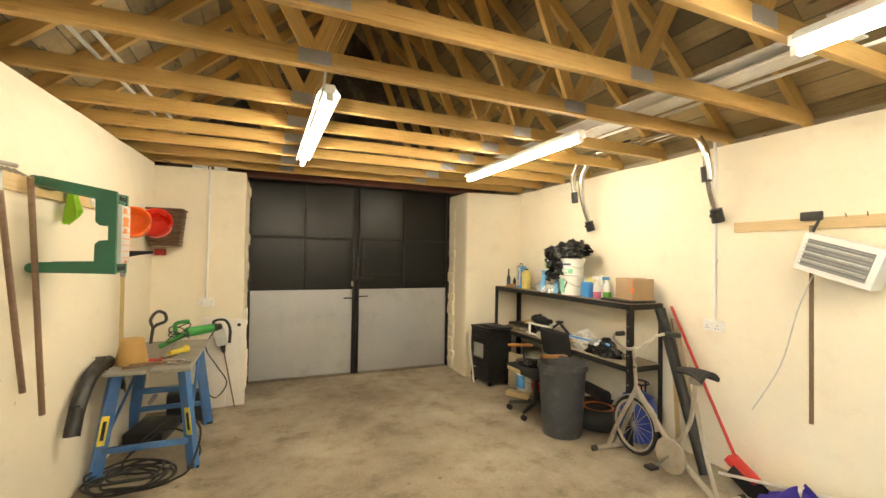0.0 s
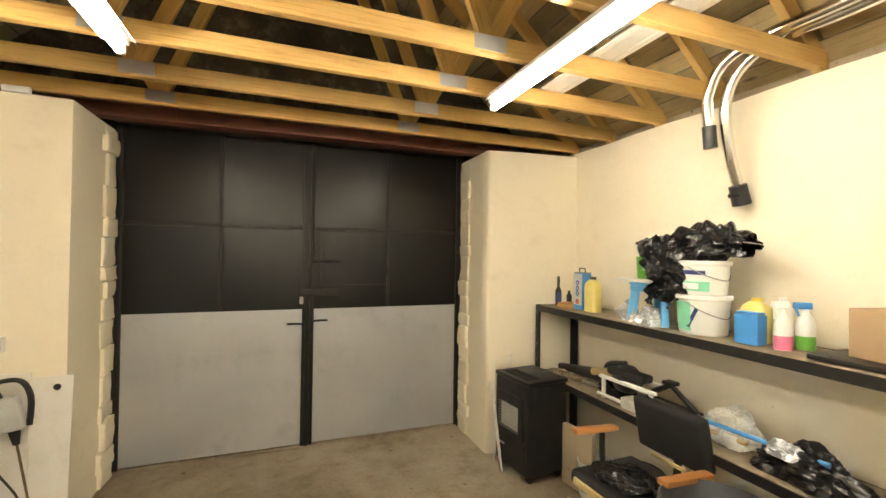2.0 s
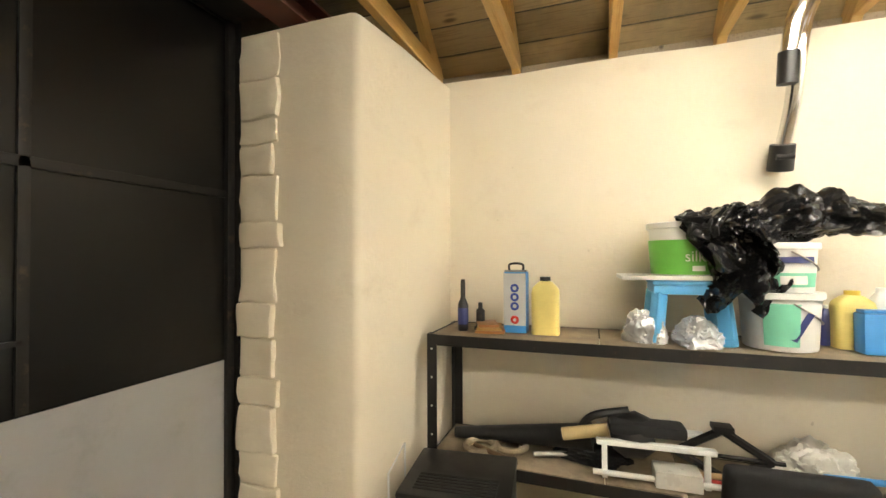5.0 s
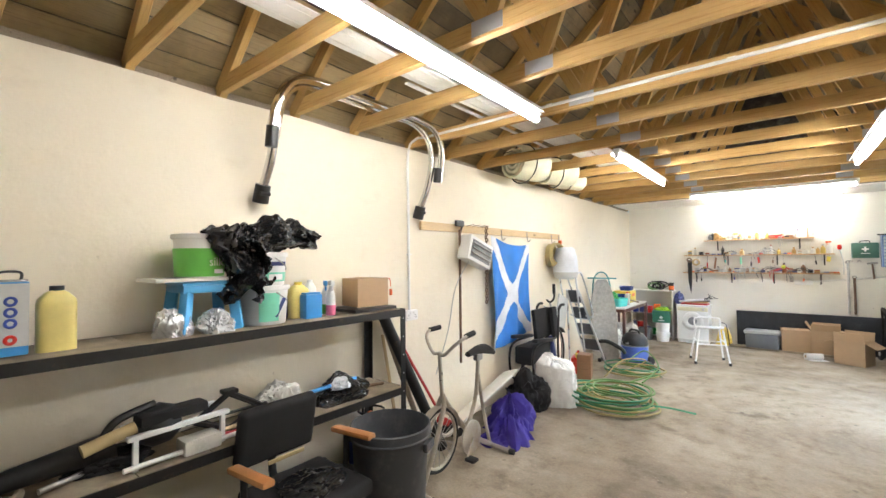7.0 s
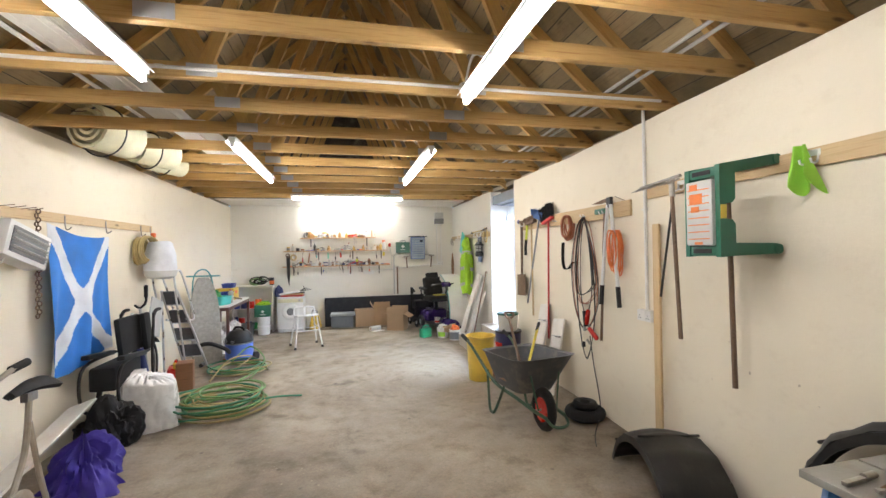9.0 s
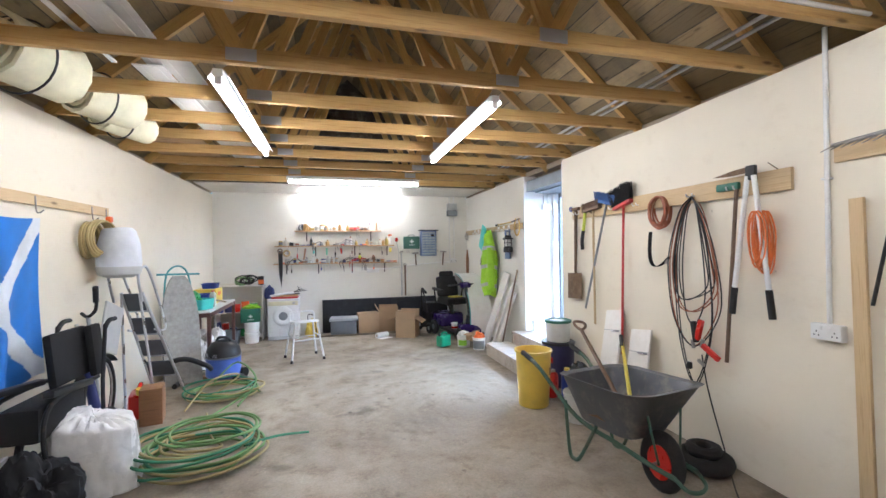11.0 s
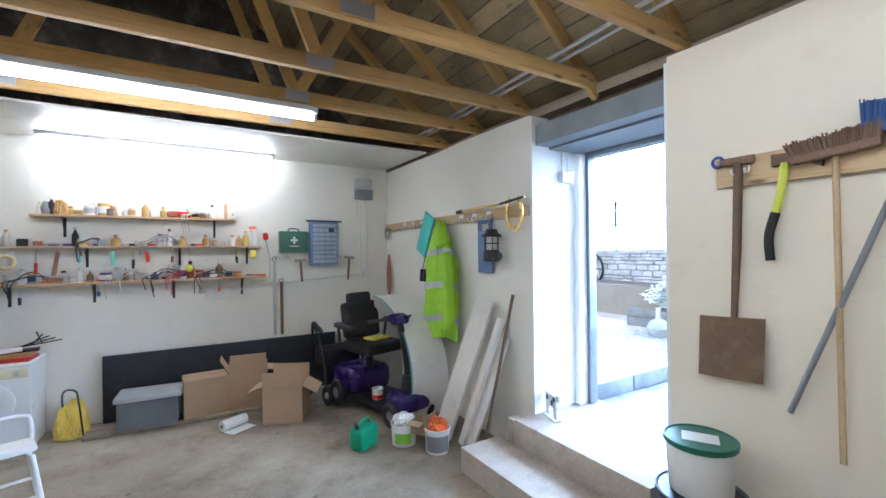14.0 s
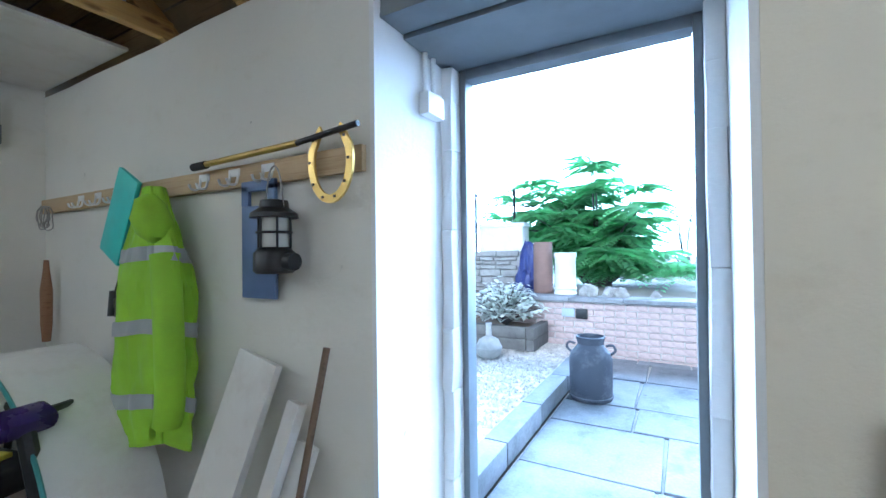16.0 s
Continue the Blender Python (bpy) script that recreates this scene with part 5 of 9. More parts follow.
part("guard", tube([(0.09 * math.cos(a / 12 * 6.283), 0.09 * math.sin(a / 12 * 6.283), 0.50) for a in range(12)], 0.008, closed=True), "black_steel", e)
for a in (0, 120, 240):
    part("guard_post", rod((0.09 * math.cos(radians(a)), 0.09 * math.sin(radians(a)), 0.38), (0.09 * math.cos(radians(a)), 0.09 * math.sin(radians(a)), 0.5), 0.008), "black_steel", e)
part("valve", box((0.05, 0.03, 0.05), (0, 0, 0.465), None, 0.008), "orange_plastic", e)

# ---- office chair ----
e = thing("office_chair", "worn black office chair with wooden armrests", "office chair", (2.60, 3.86, 0), -88)
part("column", rod((0, 0, 0.08), (0, 0, 0.42), 0.025), "black_plastic", e)
for k in range(5):
    a = radians(72 * k + 10)
    p = Vector((0.27 * math.cos(a), 0.27 * math.sin(a), 0.075))
    part("base_arm", tube([(0, 0, 0.11), p * 0.6 + Vector((0, 0, 0.05)), p + Vector((0, 0, 0.005))], 0.022, 8, taper=lambda t: 1.1 - 0.35 * t), "black_plastic", e)
    part("castor", rod(p + Vector((-0.02, 0, -0.047)), p + Vector((0.02, 0, -0.047)), 0.027), "rubber", e)
seat = part("seat", wobble(box((0.46, 0.44, 0.075), (0, 0, 0.455), None, 0.03, seg=3), 0.004, 6), "fabric_black", e)
part("torn_foam", wobble(box((0.22, 0.02, 0.04), (-0.08, -0.222, 0.45), None, 0.008), 0.006, 20), "foam_tan", seat, "exposed tan foam")
back = part("backrest", wobble(box((0.42, 0.07, 0.29), (0, 0.25, 0.70), turn("X", 12), 0.03, seg=3), 0.004, 6), "fabric_black", e)
part("torn_foam", box((0.2, 0.012, 0.02), (0.02, 0.20, 0.565), None, 0.004), "foam_tan", back, "exposed tan foam")
part("back_bar", tube(smooth_path([(0, 0.1, 0.41), (0, 0.28, 0.44), (0, 0.30, 0.6)], 4), 0.02), "black_plastic", e)
for s in (-1, 1):
    part("arm_bracket", tube(smooth_path([(s * 0.2, 0.05, 0.42), (s * 0.27, 0.05, 0.45), (s * 0.28, 0.05, 0.63)], 4), 0.016), "black_plastic", e)
    part("armrest", box((0.055, 0.30, 0.028), (s * 0.28, 0.0, 0.645), turn("X", -4), 0.01), "arm_wood", e, "varnished wooden armrest")
crumpled("carrier_bag", (2.56, 3.86, 0.492), (0.3, 0.32, 0.07), "bag_black", "flat black bag resting on the chair seat", "carrier bag", 21.0)

# ---- grey dustbin ----
e = thing("dustbin", "dark grey plastic dustbin without a lid", "dustbin", (2.54, 3.37, 0))
e.scale = (0.91, 0.91, 0.95)
part("body", lathe([(0.19, 0), (0.195, 0.01), (0.232, 0.62), (0.245, 0.62), (0.247, 0.68), (0.236, 0.685), (0.222, 0.62), (0.185, 0.02)], 36), "grey_plastic", e)
part("rim_band", ring(0.246, 0.008, (0, 0, 0.63)), "grey_plastic", e)
for a in (200, 20):
    part("handle", box((0.03, 0.12, 0.05), (0.25 * math.cos(radians(a)), 0.25 * math.sin(radians(a)), 0.585), turn("Z", a), 0.01), "grey_plastic", e)

# ---- exercise bike ----
e = thing("exercise_bike", "old silver folding exercise bike with a black saddle", "exercise bike", (-0.24, -0.21, 0))
e.scale = (1.0, 1.0, 1.05)
bike = "bike_silver"
part("front_foot", rod((2.80, 3.18, 0.02), (3.14, 3.15, 0.02), 0.018), bike, e)
part("rear_foot", rod((2.77, 2.27, 0.02), (3.19, 2.24, 0.02), 0.018), bike, e)
for x, y in ((2.80, 3.18), (3.14, 3.15), (2.77, 2.27), (3.19, 2.24)):
    part("foot_cap", rod((x - 0.02, y, 0.022), (x + 0.02, y, 0.022), 0.022), "rubber", e)
part("fork", tube(smooth_path([(2.93, 3.17, 0.02), (2.92, 3.05, 0.25), (2.93, 2.93, 0.47), (2.95, 2.90, 0.55)], 5), 0.017), bike, e)
part("fork", tube(smooth_path([(3.02, 3.16, 0.02), (3.01, 3.05, 0.25), (2.99, 2.93, 0.47), (2.97, 2.90, 0.55)], 5), 0.017), bike, e)
part("main_frame", tube(smooth_path([(2.96, 2.90, 0.56), (2.97, 2.76, 0.40), (2.98, 2.55, 0.20), (2.98, 2.40, 0.10), (2.98, 2.26, 0.03)], 6), 0.02), bike, e)
part("seat_tube", tube(smooth_path([(2.98, 2.62, 0.20), (2.98, 2.58, 0.24), (2.98, 2.46, 0.45), (2.98, 2.42, 0.72)], 5), 0.016), bike, e)
part("rear_strut", tube(smooth_path([(2.98, 2.42, 0.60), (2.98, 2.35, 0.3), (2.98, 2.26, 0.03)], 5), 0.014), bike, e)
part("stem", rod((2.96, 2.90, 0.52), (2.96, 2.93, 0.86), 0.014), bike, e)
part("handlebar", tube(smooth_path([(2.74, 2.86, 0.99), (2.75, 2.92, 0.97), (2.80, 2.97, 0.92), (2.90, 2.95, 0.85), (2.96, 2.93, 0.85), (3.02, 2.93, 0.85), (3.12, 2.88, 0.93), (3.16, 2.80, 0.97), (3.16, 2.70, 0.975)], 6), 0.012), bike, e)
part("grip", rod((3.16, 2.80, 0.972), (3.16, 2.68, 0.977), 0.018), "rubber", e)
part("grip", rod((2.75, 2.90, 0.978), (2.735, 2.82, 0.995), 0.018), "rubber", e)
wheel = part("flywheel", ring(0.185, 0.012, (2.97, 2.93, 0.27), (1, 0, 0)), bike, e)
part("tyre", ring(0.20, 0.015, (2.97, 2.93, 0.27), (1, 0, 0)), "rubber", wheel)
for k in range(8):
    a = math.pi * k / 8
    part("spoke", rod((2.97, 2.93 + 0.185 * math.cos(a), 0.27 + 0.185 * math.sin(a)), (2.97, 2.93 - 0.185 * math.cos(a), 0.27 - 0.185 * math.sin(a)), 0.0025, seg=5), "steel", wheel)
part("mudguard", sheet(16, 3, lambda u, v: (2.94 + 0.06 * v, 2.93 + 0.225 * math.cos(0.4 + u * 2.6), 0.27 + 0.225 * math.sin(0.4 + u * 2.6)), 0.003), bike, e)
part("chain_case", lathe([(0.10, -0.012), (0.12, -0.006), (0.12, 0.006), (0.10, 0.012)], 24, (2.94, 2.58, 0.19), rot=turn("Y", 90)), bike, e)
part("crank", rod((2.92, 2.58, 0.19), (2.91, 2.68, 0.08), 0.009), "steel", e)
part("pedal", box((0.08, 0.07, 0.02), (2.87, 2.68, 0.08), None, 0.005), "rubber", e)
def saddle_fn(u, v):
    w = 0.03 + 0.075 * (u ** 1.7)
    return (2.98 + (v - 0.5) * 2 * w, 2.56 - 0.24 * u, 0.795 + 0.02 * u * u + 0.02 * math.sin(u * 3) - 0.05 * (2 * v - 1) ** 2 * (0.5 + 0.5 * u))
part("saddle", sheet(12, 10, saddle_fn, 0.03), "rubber", e, "black moulded saddle")
part("saddle_clamp", box((0.04, 0.08, 0.05), (2.98, 2.42, 0.735), None, 0.008), "steel", e)

# long things leaning between rack and wall
e = thing("broom", "red-handled broom leaning with its head on the floor", "broom")
part("handle", rod((3.24, 2.80, 1.20), (3.13, 2.17, 0.16), 0.012), "brush_red", e)
part("head", box((0.10, 0.22, 0.06), (3.12, 2.13, 0.13), turn("X", 32), 0.015), "brush_red", e)
part("bristles", wobble(box((0.09, 0.24, 0.1), (3.115, 2.09, 0.062), turn("X", 32), 0.01), 0.004, 20), "fabric_black", e)
for i, (x, y, x2, y2, z, w, m, lab) in enumerate(((3.17, 2.85, 3.02, 2.33, 1.16, 0.045, "black_steel", "black steel tube leaning on the wall"), (3.25, 2.78, 3.10, 2.42, 1.10, 0.05, "grey_wood", "weathered timber batten leaning on the wall"), (3.24, 2.78, 3.16, 2.66, 0.98, 0.035, "pale_plank", "pale timber batten leaning on the wall"))):
    a, c = Vector((x, y, z)), Vector((x2, y2, 0.02))
    d = a - c
    if i == 0:
        e = thing("steel_pipe", lab, "pipe")
        part("tube", rod(a, c, 0.042, seg=20), m, e)
        part("end_cap", rod(a, a + d.normalized() * 0.015, 0.044, seg=20), "rubber", e)
        continue
    solo("leaning_batten", box((d.length, w, w * 0.6), (0, 0, 0), None, 0.003), m, lab, "batten", "battens by the rack", m=Matrix.Translation((a + c) / 2) @ d.to_track_quat("X", "Z").to_matrix().to_4x4())
solo("floor_board", box((0.22, 1.25, 0.018), (3.12, 1.62, 0.20), turn("X", -14) @ turn("Y", 20), 0.002), "white_board", "long white board propped along the wall", "board")

# purple blue cloth heaped on the floor
def cloth_peak(u, v):
    a = u * 2 * math.pi
    ca, sa = math.cos(a), math.sin(a)
    fold = abs(noise.noise((ca * 1.9 + 3, sa * 1.9, v))) + 0.45 * abs(noise.noise((ca * 5, sa * 5 + 2, v * 3)))
    r = 0.02 + (0.12 + 0.17 * v * v) * min(1.0, v * 3) * (0.65 + 1.1 * fold) * (1.0 + 0.45 * ca * ca * v)
    z = 0.36 * (1 - v) ** 0.8 * (0.8 + 0.5 * fold) * (1 - 0.25 * sa * v)
    return (r * sa, r * ca * 1.15, max(0.005, z))
def cloth_skirt(u, v):
    x, y = (u - 0.5) * 0.42, (v - 0.5) * 0.95
    rim = 1 - 0.35 * noise.noise((u * 3, v * 3, 4.0))
    return (x * rim - 0.05 * math.sin(v * 5), y * rim, 0.008 + 0.13 * abs(noise.noise((u * 4.5, v * 7, 1.0))) * math.sin(math.pi * u) * math.sin(math.pi * v) ** 0.5)
e = thing("cloth_sheet", "purple-blue nylon sheet heaped on the floor", "cloth sheet", (2.80, 1.62, 0.0), 12)
e.scale = (0.72, 0.74, 0.84)
part("peak", sheet(90, 36, cloth_peak, 0.003), "purple_cloth", e, smooth=45)
part("skirt", sheet(40, 60, cloth_skirt, 0.003), "purple_cloth", e, "", pose(0.02, 0.12, 0), smooth=45)


# ---- more materials ----
paint("flag_blue", (0.035, 0.19, 0.60), 0.8, bump=0.2, fine=260)
paint("flag_white", (0.72, 0.74, 0.78), 0.8, bump=0.2, fine=260)
paint("film_white", (0.76, 0.75, 0.72), 0.28, bump=0.35, fine=22)
paint("hi_vis", (0.34, 0.62, 0.02), 0.7, bump=0.3, fine=50)
paint("reflective", (0.40, 0.41, 0.42), 0.4)
paint("hose_green", (0.05, 0.24, 0.13), 0.5)
paint("hose_tan", (0.42, 0.33, 0.14), 0.5)
paint("hose_lime", (0.16, 0.30, 0.10), 0.5)
paint("orange_cord", (0.75, 0.20, 0.04), 0.5)
paint("brown_hose", (0.33, 0.10, 0.04), 0.45)
paint("vac_blue", (0.10, 0.18, 0.62), 0.35)
paint("purple_shell", (0.03, 0.012, 0.10), 0.25)
paint("board_black", (0.015, 0.017, 0.024), 0.5, dirt=(0.05, 0.05, 0.055), amount=0.5)
paint("iron_cover", (0.36, 0.34, 0.30), 0.85, scale=22, var=0.25)
paint("aluminium", (0.66, 0.67, 0.69), 0.3, metal=0.8)
paint("tread", (0.10, 0.11, 0.13), 0.7)
paint("cabinet_blue", (0.13, 0.19, 0.36), 0.4)
paint("aid_green", (0.05, 0.14, 0.10), 0.45)
paint("box_grey", (0.14, 0.15, 0.155), 0.5)
paint("lid_pale", (0.40, 0.415, 0.415), 0.45)
paint("lid_grey", (0.36, 0.41, 0.45), 0.45)
paint("fence_teal", (0.10, 0.34, 0.33), 0.4)
paint("tub_navy", (0.03, 0.03, 0.09), 0.4)
paint("axe_yellow", (0.62, 0.68, 0.06), 0.4)
paint("blue_brush", (0.06, 0.12, 0.30), 0.8, bump=0.5, fine=70)
paint("soil", (0.20, 0.13, 0.08), 0.95, bump=0.8, fine=25)
paint("barrow_grey", (0.10, 0.105, 0.115), 0.5, dirt=(0.30, 0.26, 0.20), amount=0.55)
paint("frame_green", (0.05, 0.11, 0.07), 0.5, dirt=(0.2, 0.12, 0.07), amount=0.5)
paint("brown_steel", (0.10, 0.04, 0.03), 0.4, dirt=(0.2, 0.1, 0.06), amount=0.4)
M["mirror"] = mat("mirror_back", (0.70, 0.74, 0.76), 0.25, 0.0, var=0.05, bump=0.0)


# ---- east wall: plank and hung things ----
e = thing("hook_rail", "long pale pine rail screwed to the wall", "hook rail")
part("rail", box((2.92, 0.022, 0.075), (0, 0, 0)), "pale_plank", e, "", pose(EX - 0.013, 0.83, 1.855, 0, 0, 90))
for y in (0.95, 0.35, -0.35, -0.58):
    part("hook", tube(smooth_path([(EX - 0.026, y, 1.88), (EX - 0.032, y, 1.78), (EX - 0.05, y, 1.765), (EX - 0.075, y, 1.785)], 4), 0.005), "steel", e)
for y in (1.62, 1.52, 1.42, 1.35):
    part("nail", rod((EX - 0.02, y, 1.885), (EX - 0.10, y - 0.03, 1.90), 0.003, seg=6), "rusty", e)
e = thing("spade", "long dark-handled spade hung by its grip", "spade", (EX - 0.06, 1.78, 0))
part("shaft", rod((0, 0, 0.57), (0, 0, 1.84), 0.012), "dark_wood", e)
part("grip", box((0.03, 0.12, 0.06), (0, 0, 1.90), None, 0.01), "black_plastic", e)
part("fork", tube(smooth_path([(0, -0.045, 1.88), (0, -0.02, 1.83), (0, 0, 1.78)], 4), 0.01), "black_plastic", e)
e = thing("infrared_heater", "white infrared wall heater hung askew", "wall heater", (3.14, 1.60, 1.62), -90, rx=0, ry=18)
part("case", box((0.40, 0.13, 0.24), (0, 0.03, 0), None, 0.012), "white_metal", e)
part("recess", box((0.33, 0.012, 0.17), (0, -0.034, 0)), "mid_grey", e)
for i in range(3):
    part("element", rod((-0.16, -0.046, 0.05 - 0.05 * i), (0.16, -0.046, 0.05 - 0.05 * i), 0.009), "pale_grey", e)
for i in range(7):
    part("guard_wire", rod((-0.17, -0.056, 0.075 - 0.025 * i), (0.17, -0.056, 0.075 - 0.025 * i), 0.0018, seg=5), "steel", e)
part("cable", tube(smooth_path([(-0.1, 0.02, -0.12), (-0.14, 0.09, -0.4), (-0.12, 0.1, -0.8), (-0.18, 0.1, -1.2)], 5), 0.004), "pale_grey", e)
e = thing("chain", "heavy steel chain hanging from the rail", "chain", (EX - 0.05, 1.29, 0))
for k in range(26):
    part("link", ring(0.017, 0.005, (0.012 * (k % 2), 0, 1.88 - 0.031 * k), (1, 0, 0) if k % 2 else (0.2, 1, 0), 10, 5), "rusty", e)

# saltire flag, draped
def flag_fn(u, v):
    sag = 0.05 * math.sin(math.pi * u)
    y = 1.255 - 0.93 * u + 0.05 * v * (u - 0.3)
    z = 1.80 - 0.07 * u - sag * (1 - v) - v * (1.23 - 0.18 * u)
    x = EX - 0.045 - 0.035 * (1 - u) - 0.025 * math.sin(u * 11 + v * 3) * (0.3 + v) - 0.02 * math.sin(u * 23 + 2 * v) * v
    return Vector((x, y, z))
e = thing("flag", "blue and white saltire flag pinned by its upper corners", "flag")
fb, fw = bmesh.new(), bmesh.new()
NU, NV = 72, 84
for i in range(NU):
    for j in range(NV):
        u, v = (i + 0.5) / NU, (j + 0.5) / NV
        white = min(abs(u - v), abs(u - (1 - v))) < 0.085
        bm = fw if white else fb
        bm.faces.new([bm.verts.new(flag_fn(a / NU, c / NV)) for a, c in ((i, j), (i + 1, j), (i + 1, j + 1), (i, j + 1))])
for bm, m, nm in ((fb, "flag_blue", "blue_field"), (fw, "flag_white", "white_cross")):
    bmesh.ops.remove_doubles(bm, verts=bm.verts, dist=0.0005)
    bmesh.ops.recalc_face_normals(bm, faces=bm.faces)
    bmesh.ops.solidify(bm, geom=bm.faces[:], thickness=0.0015)
    part(nm, bm, m, e, smooth=80)

e = thing("hose_reel", "coil of tan hose hung on the rail end", "hose coil", (EX - 0.09, -0.28, 1.62))
for k in range(9):
    part("loop", ring(0.13 + 0.006 * (k % 4), 0.012, (-0.06 + 0.017 * k, 0.01 * (k % 3), -0.004 * k), (1, 0.06 * (k - 4), 0), 28, 6), "hose_tan", e)
part("connector", box((0.04, 0.05, 0.05), (-0.07, -0.05, 0.15), None, 0.01), "orange_plastic", e)
# rounded body stands for a white plastic container, not cloth
e = thing("white_sack", "white plastic container hanging from the rail", "sack", (3.09, -0.40, 1.28))
part("bag", wobble(lathe([(0.09, 0.0), (0.14, 0.03), (0.155, 0.12), (0.145, 0.28), (0.12, 0.40), (0.10, 0.42), (0.06, 0.41)], 28, sy=1.1), 0.012, 5), "flag_white", e)
part("base_band", wobble(lathe([(0.088, -0.005), (0.146, 0.022), (0.16, 0.08), (0.159, 0.09), (0.10, 0.03)], 28, sy=1.1), 0.008, 5), "pale_grey", e)

# ---- folded wheelchair, sheet, boxes and hoses along the east wall ----
e = thing("wheelchair", "folded black wheelchair against the wall", "wheelchair", (3.02, 0.62, 0), 0)
part("backrest", box((0.05, 0.40, 0.34), (0.02, -0.18, 0.80), turn("Y", 6), 0.02), "fabric_black", e)
part("backrest", box((0.05, 0.13, 0.36), (-0.06, -0.34, 0.80), turn("Y", 6), 0.02), "fabric_black", e)
part("seat_fold", box((0.20, 0.46, 0.20), (-0.02, 0.14, 0.52), None, 0.03), "fabric_black", e)
part("armrest", box((0.06, 0.42, 0.04), (-0.14, 0.12, 0.66), turn("X", 6), 0.012), "black_plastic", e)
part("armrest", box((0.06, 0.42, 0.04), (0.12, 0.12, 0.68), turn("X", 6), 0.012), "black_plastic", e)
for x in (-0.14, 0.14):
    part("side_frame", tube(smooth_path([(x, -0.3, 0.98), (x, -0.26, 0.6), (x, -0.22, 0.22), (x, 0.2, 0.2), (x, 0.36, 0.36), (x, 0.3, 0.62), (x, -0.2, 0.64)], 5), 0.013), "black_steel", e)
    wh = part("rear_wheel", ring(0.19, 0.022, (x * 1.35, -0.18, 0.212), (1, 0, 0)), "rubber", e)
    part("rim", ring(0.165, 0.008, (x * 1.35, -0.18, 0.212), (1, 0, 0)), "steel", wh)
    part("castor", ring(0.07, 0.022, (x, 0.34, 0.092), (1, 0, 0)), "rubber", e)
    part("push_handle", tube(smooth_path([(x, -0.3, 0.96), (x, -0.36, 1.0), (x, -0.44, 1.0)], 4), 0.016), "rubber", e)
part("foot_plate", box((0.12, 0.18, 0.015), (-0.16, 0.42, 0.1), turn("X", 40), 0.004), "black_plastic", e)
part("foot_plate", box((0.12, 0.18, 0.015), (0.06, 0.44, 0.12), turn("X", 50), 0.004), "black_plastic", e)
# added black heap stands for the wheelchair's own dark parts
crumpled("black_holdall", (2.90, 1.02, 0), (0.40, 0.38, 0.40), "fabric_black", "black crumpled heap added for the wheelchair's dark parts", "holdall", 31.0)

def bundle_fn(u, v):
    a = u * 2 * math.pi
    ca, sa = math.cos(a), math.sin(a)
    box_r = 1.0 / max(abs(ca), abs(sa)) ** 0.55
    fold = abs(noise.noise((ca * 1.7, sa * 1.7, v * 1.5 + 4))) + 0.3 * abs(noise.noise((ca * 4, sa * 4, v * 4)))
    r = (0.01 + 0.21 * min(1.0, v * 3.2) * box_r + 0.07 * v * v) * (1 - 0.10 * v) + 0.09 * v * v * (fold - 0.25)
    top = 0.46 + 0.05 * ca + 0.03 * abs(noise.noise((ca * 3, sa * 3, v * 6)))
    z = top * (1 - max(0.0, v - 0.34) / 0.66) ** 0.9 - 0.06 * min(1.0, v * 3.0) ** 3 + 0.035 * (1 - v) * noise.noise((v * 3 * ca, v * 3 * sa, 8.0))
    return (r * ca, r * sa * 0.92, max(0.004, z + 0.02 * noise.noise((ca * 7, sa * 7, v * 9))))
b = sheet(110, 46, bundle_fn, 0.002)
solo("plastic_sheet", b, "film_white", "dusty white plastic sheet draped over something", "plastic sheet", m=pose(2.80, 0.66, 0, 0, 0, 25), smooth=30)

e = thing("bicycle", "old bicycle leaning on the wall behind the wheelchair", "bicycle", (3.16, -0.15, 0))
part("tyre", ring(0.30, 0.022, (0.0, -0.05, 0.325), (1, 0.1, 0)), "rubber", e)
part("rim", ring(0.275, 0.008, (0.0, -0.05, 0.325), (1, 0.1, 0)), "steel", e)
part("fork", tube(smooth_path([(0.0, -0.05, 0.33), (-0.02, 0.06, 0.6), (-0.03, 0.12, 0.82), (-0.03, 0.16, 1.0)], 5), 0.014), "pale_grey", e)
part("handlebar", tube(smooth_path([(-0.14, 0.28, 1.20), (-0.10, 0.2, 1.06), (-0.03, 0.16, 1.0), (0.04, 0.1, 1.02)], 5), 0.012), "black_steel", e)
part("grip", rod((-0.145, 0.30, 1.235), (-0.12, 0.24, 1.12), 0.018), "rubber", e)
part("mudguard", sheet(14, 2, lambda u, v: (-0.03 + 0.06 * v, -0.05 + 0.34 * math.cos(0.5 + 1.9 * u), 0.325 + 0.34 * math.sin(0.5 + 1.9 * u)), 0.003), "black_plastic", e)
part("basket_board", box((0.02, 0.30, 0.40), (-0.06, -0.12, 0.86), turn("X", 20), 0.01), "pale_grey", e)
e = thing("parasol", "navy folded parasol standing against the wall", "parasol", (3.1, 0.02, 0))
part("pole", rod((-0.06, 0, 0.02), (0.1, 0, 0.95), 0.014), "white_metal", e)
part("cover", rod((-0.05, 0, 0.10), (0.03, 0, 0.58), 0.042, 0.03), "navy", e)
e = thing("petrol_can", "red petrol can with a yellow label", "petrol can", (3.03, -0.62, 0), 15)
part("body", box((0.16, 0.26, 0.22), (0, 0, 0.11), None, 0.03), "red_plastic", e)
part("handle", tube(smooth_path([(0, -0.1, 0.2), (0, -0.08, 0.27), (0, 0.08, 0.27), (0, 0.1, 0.2)], 4), 0.016), "red_plastic", e)
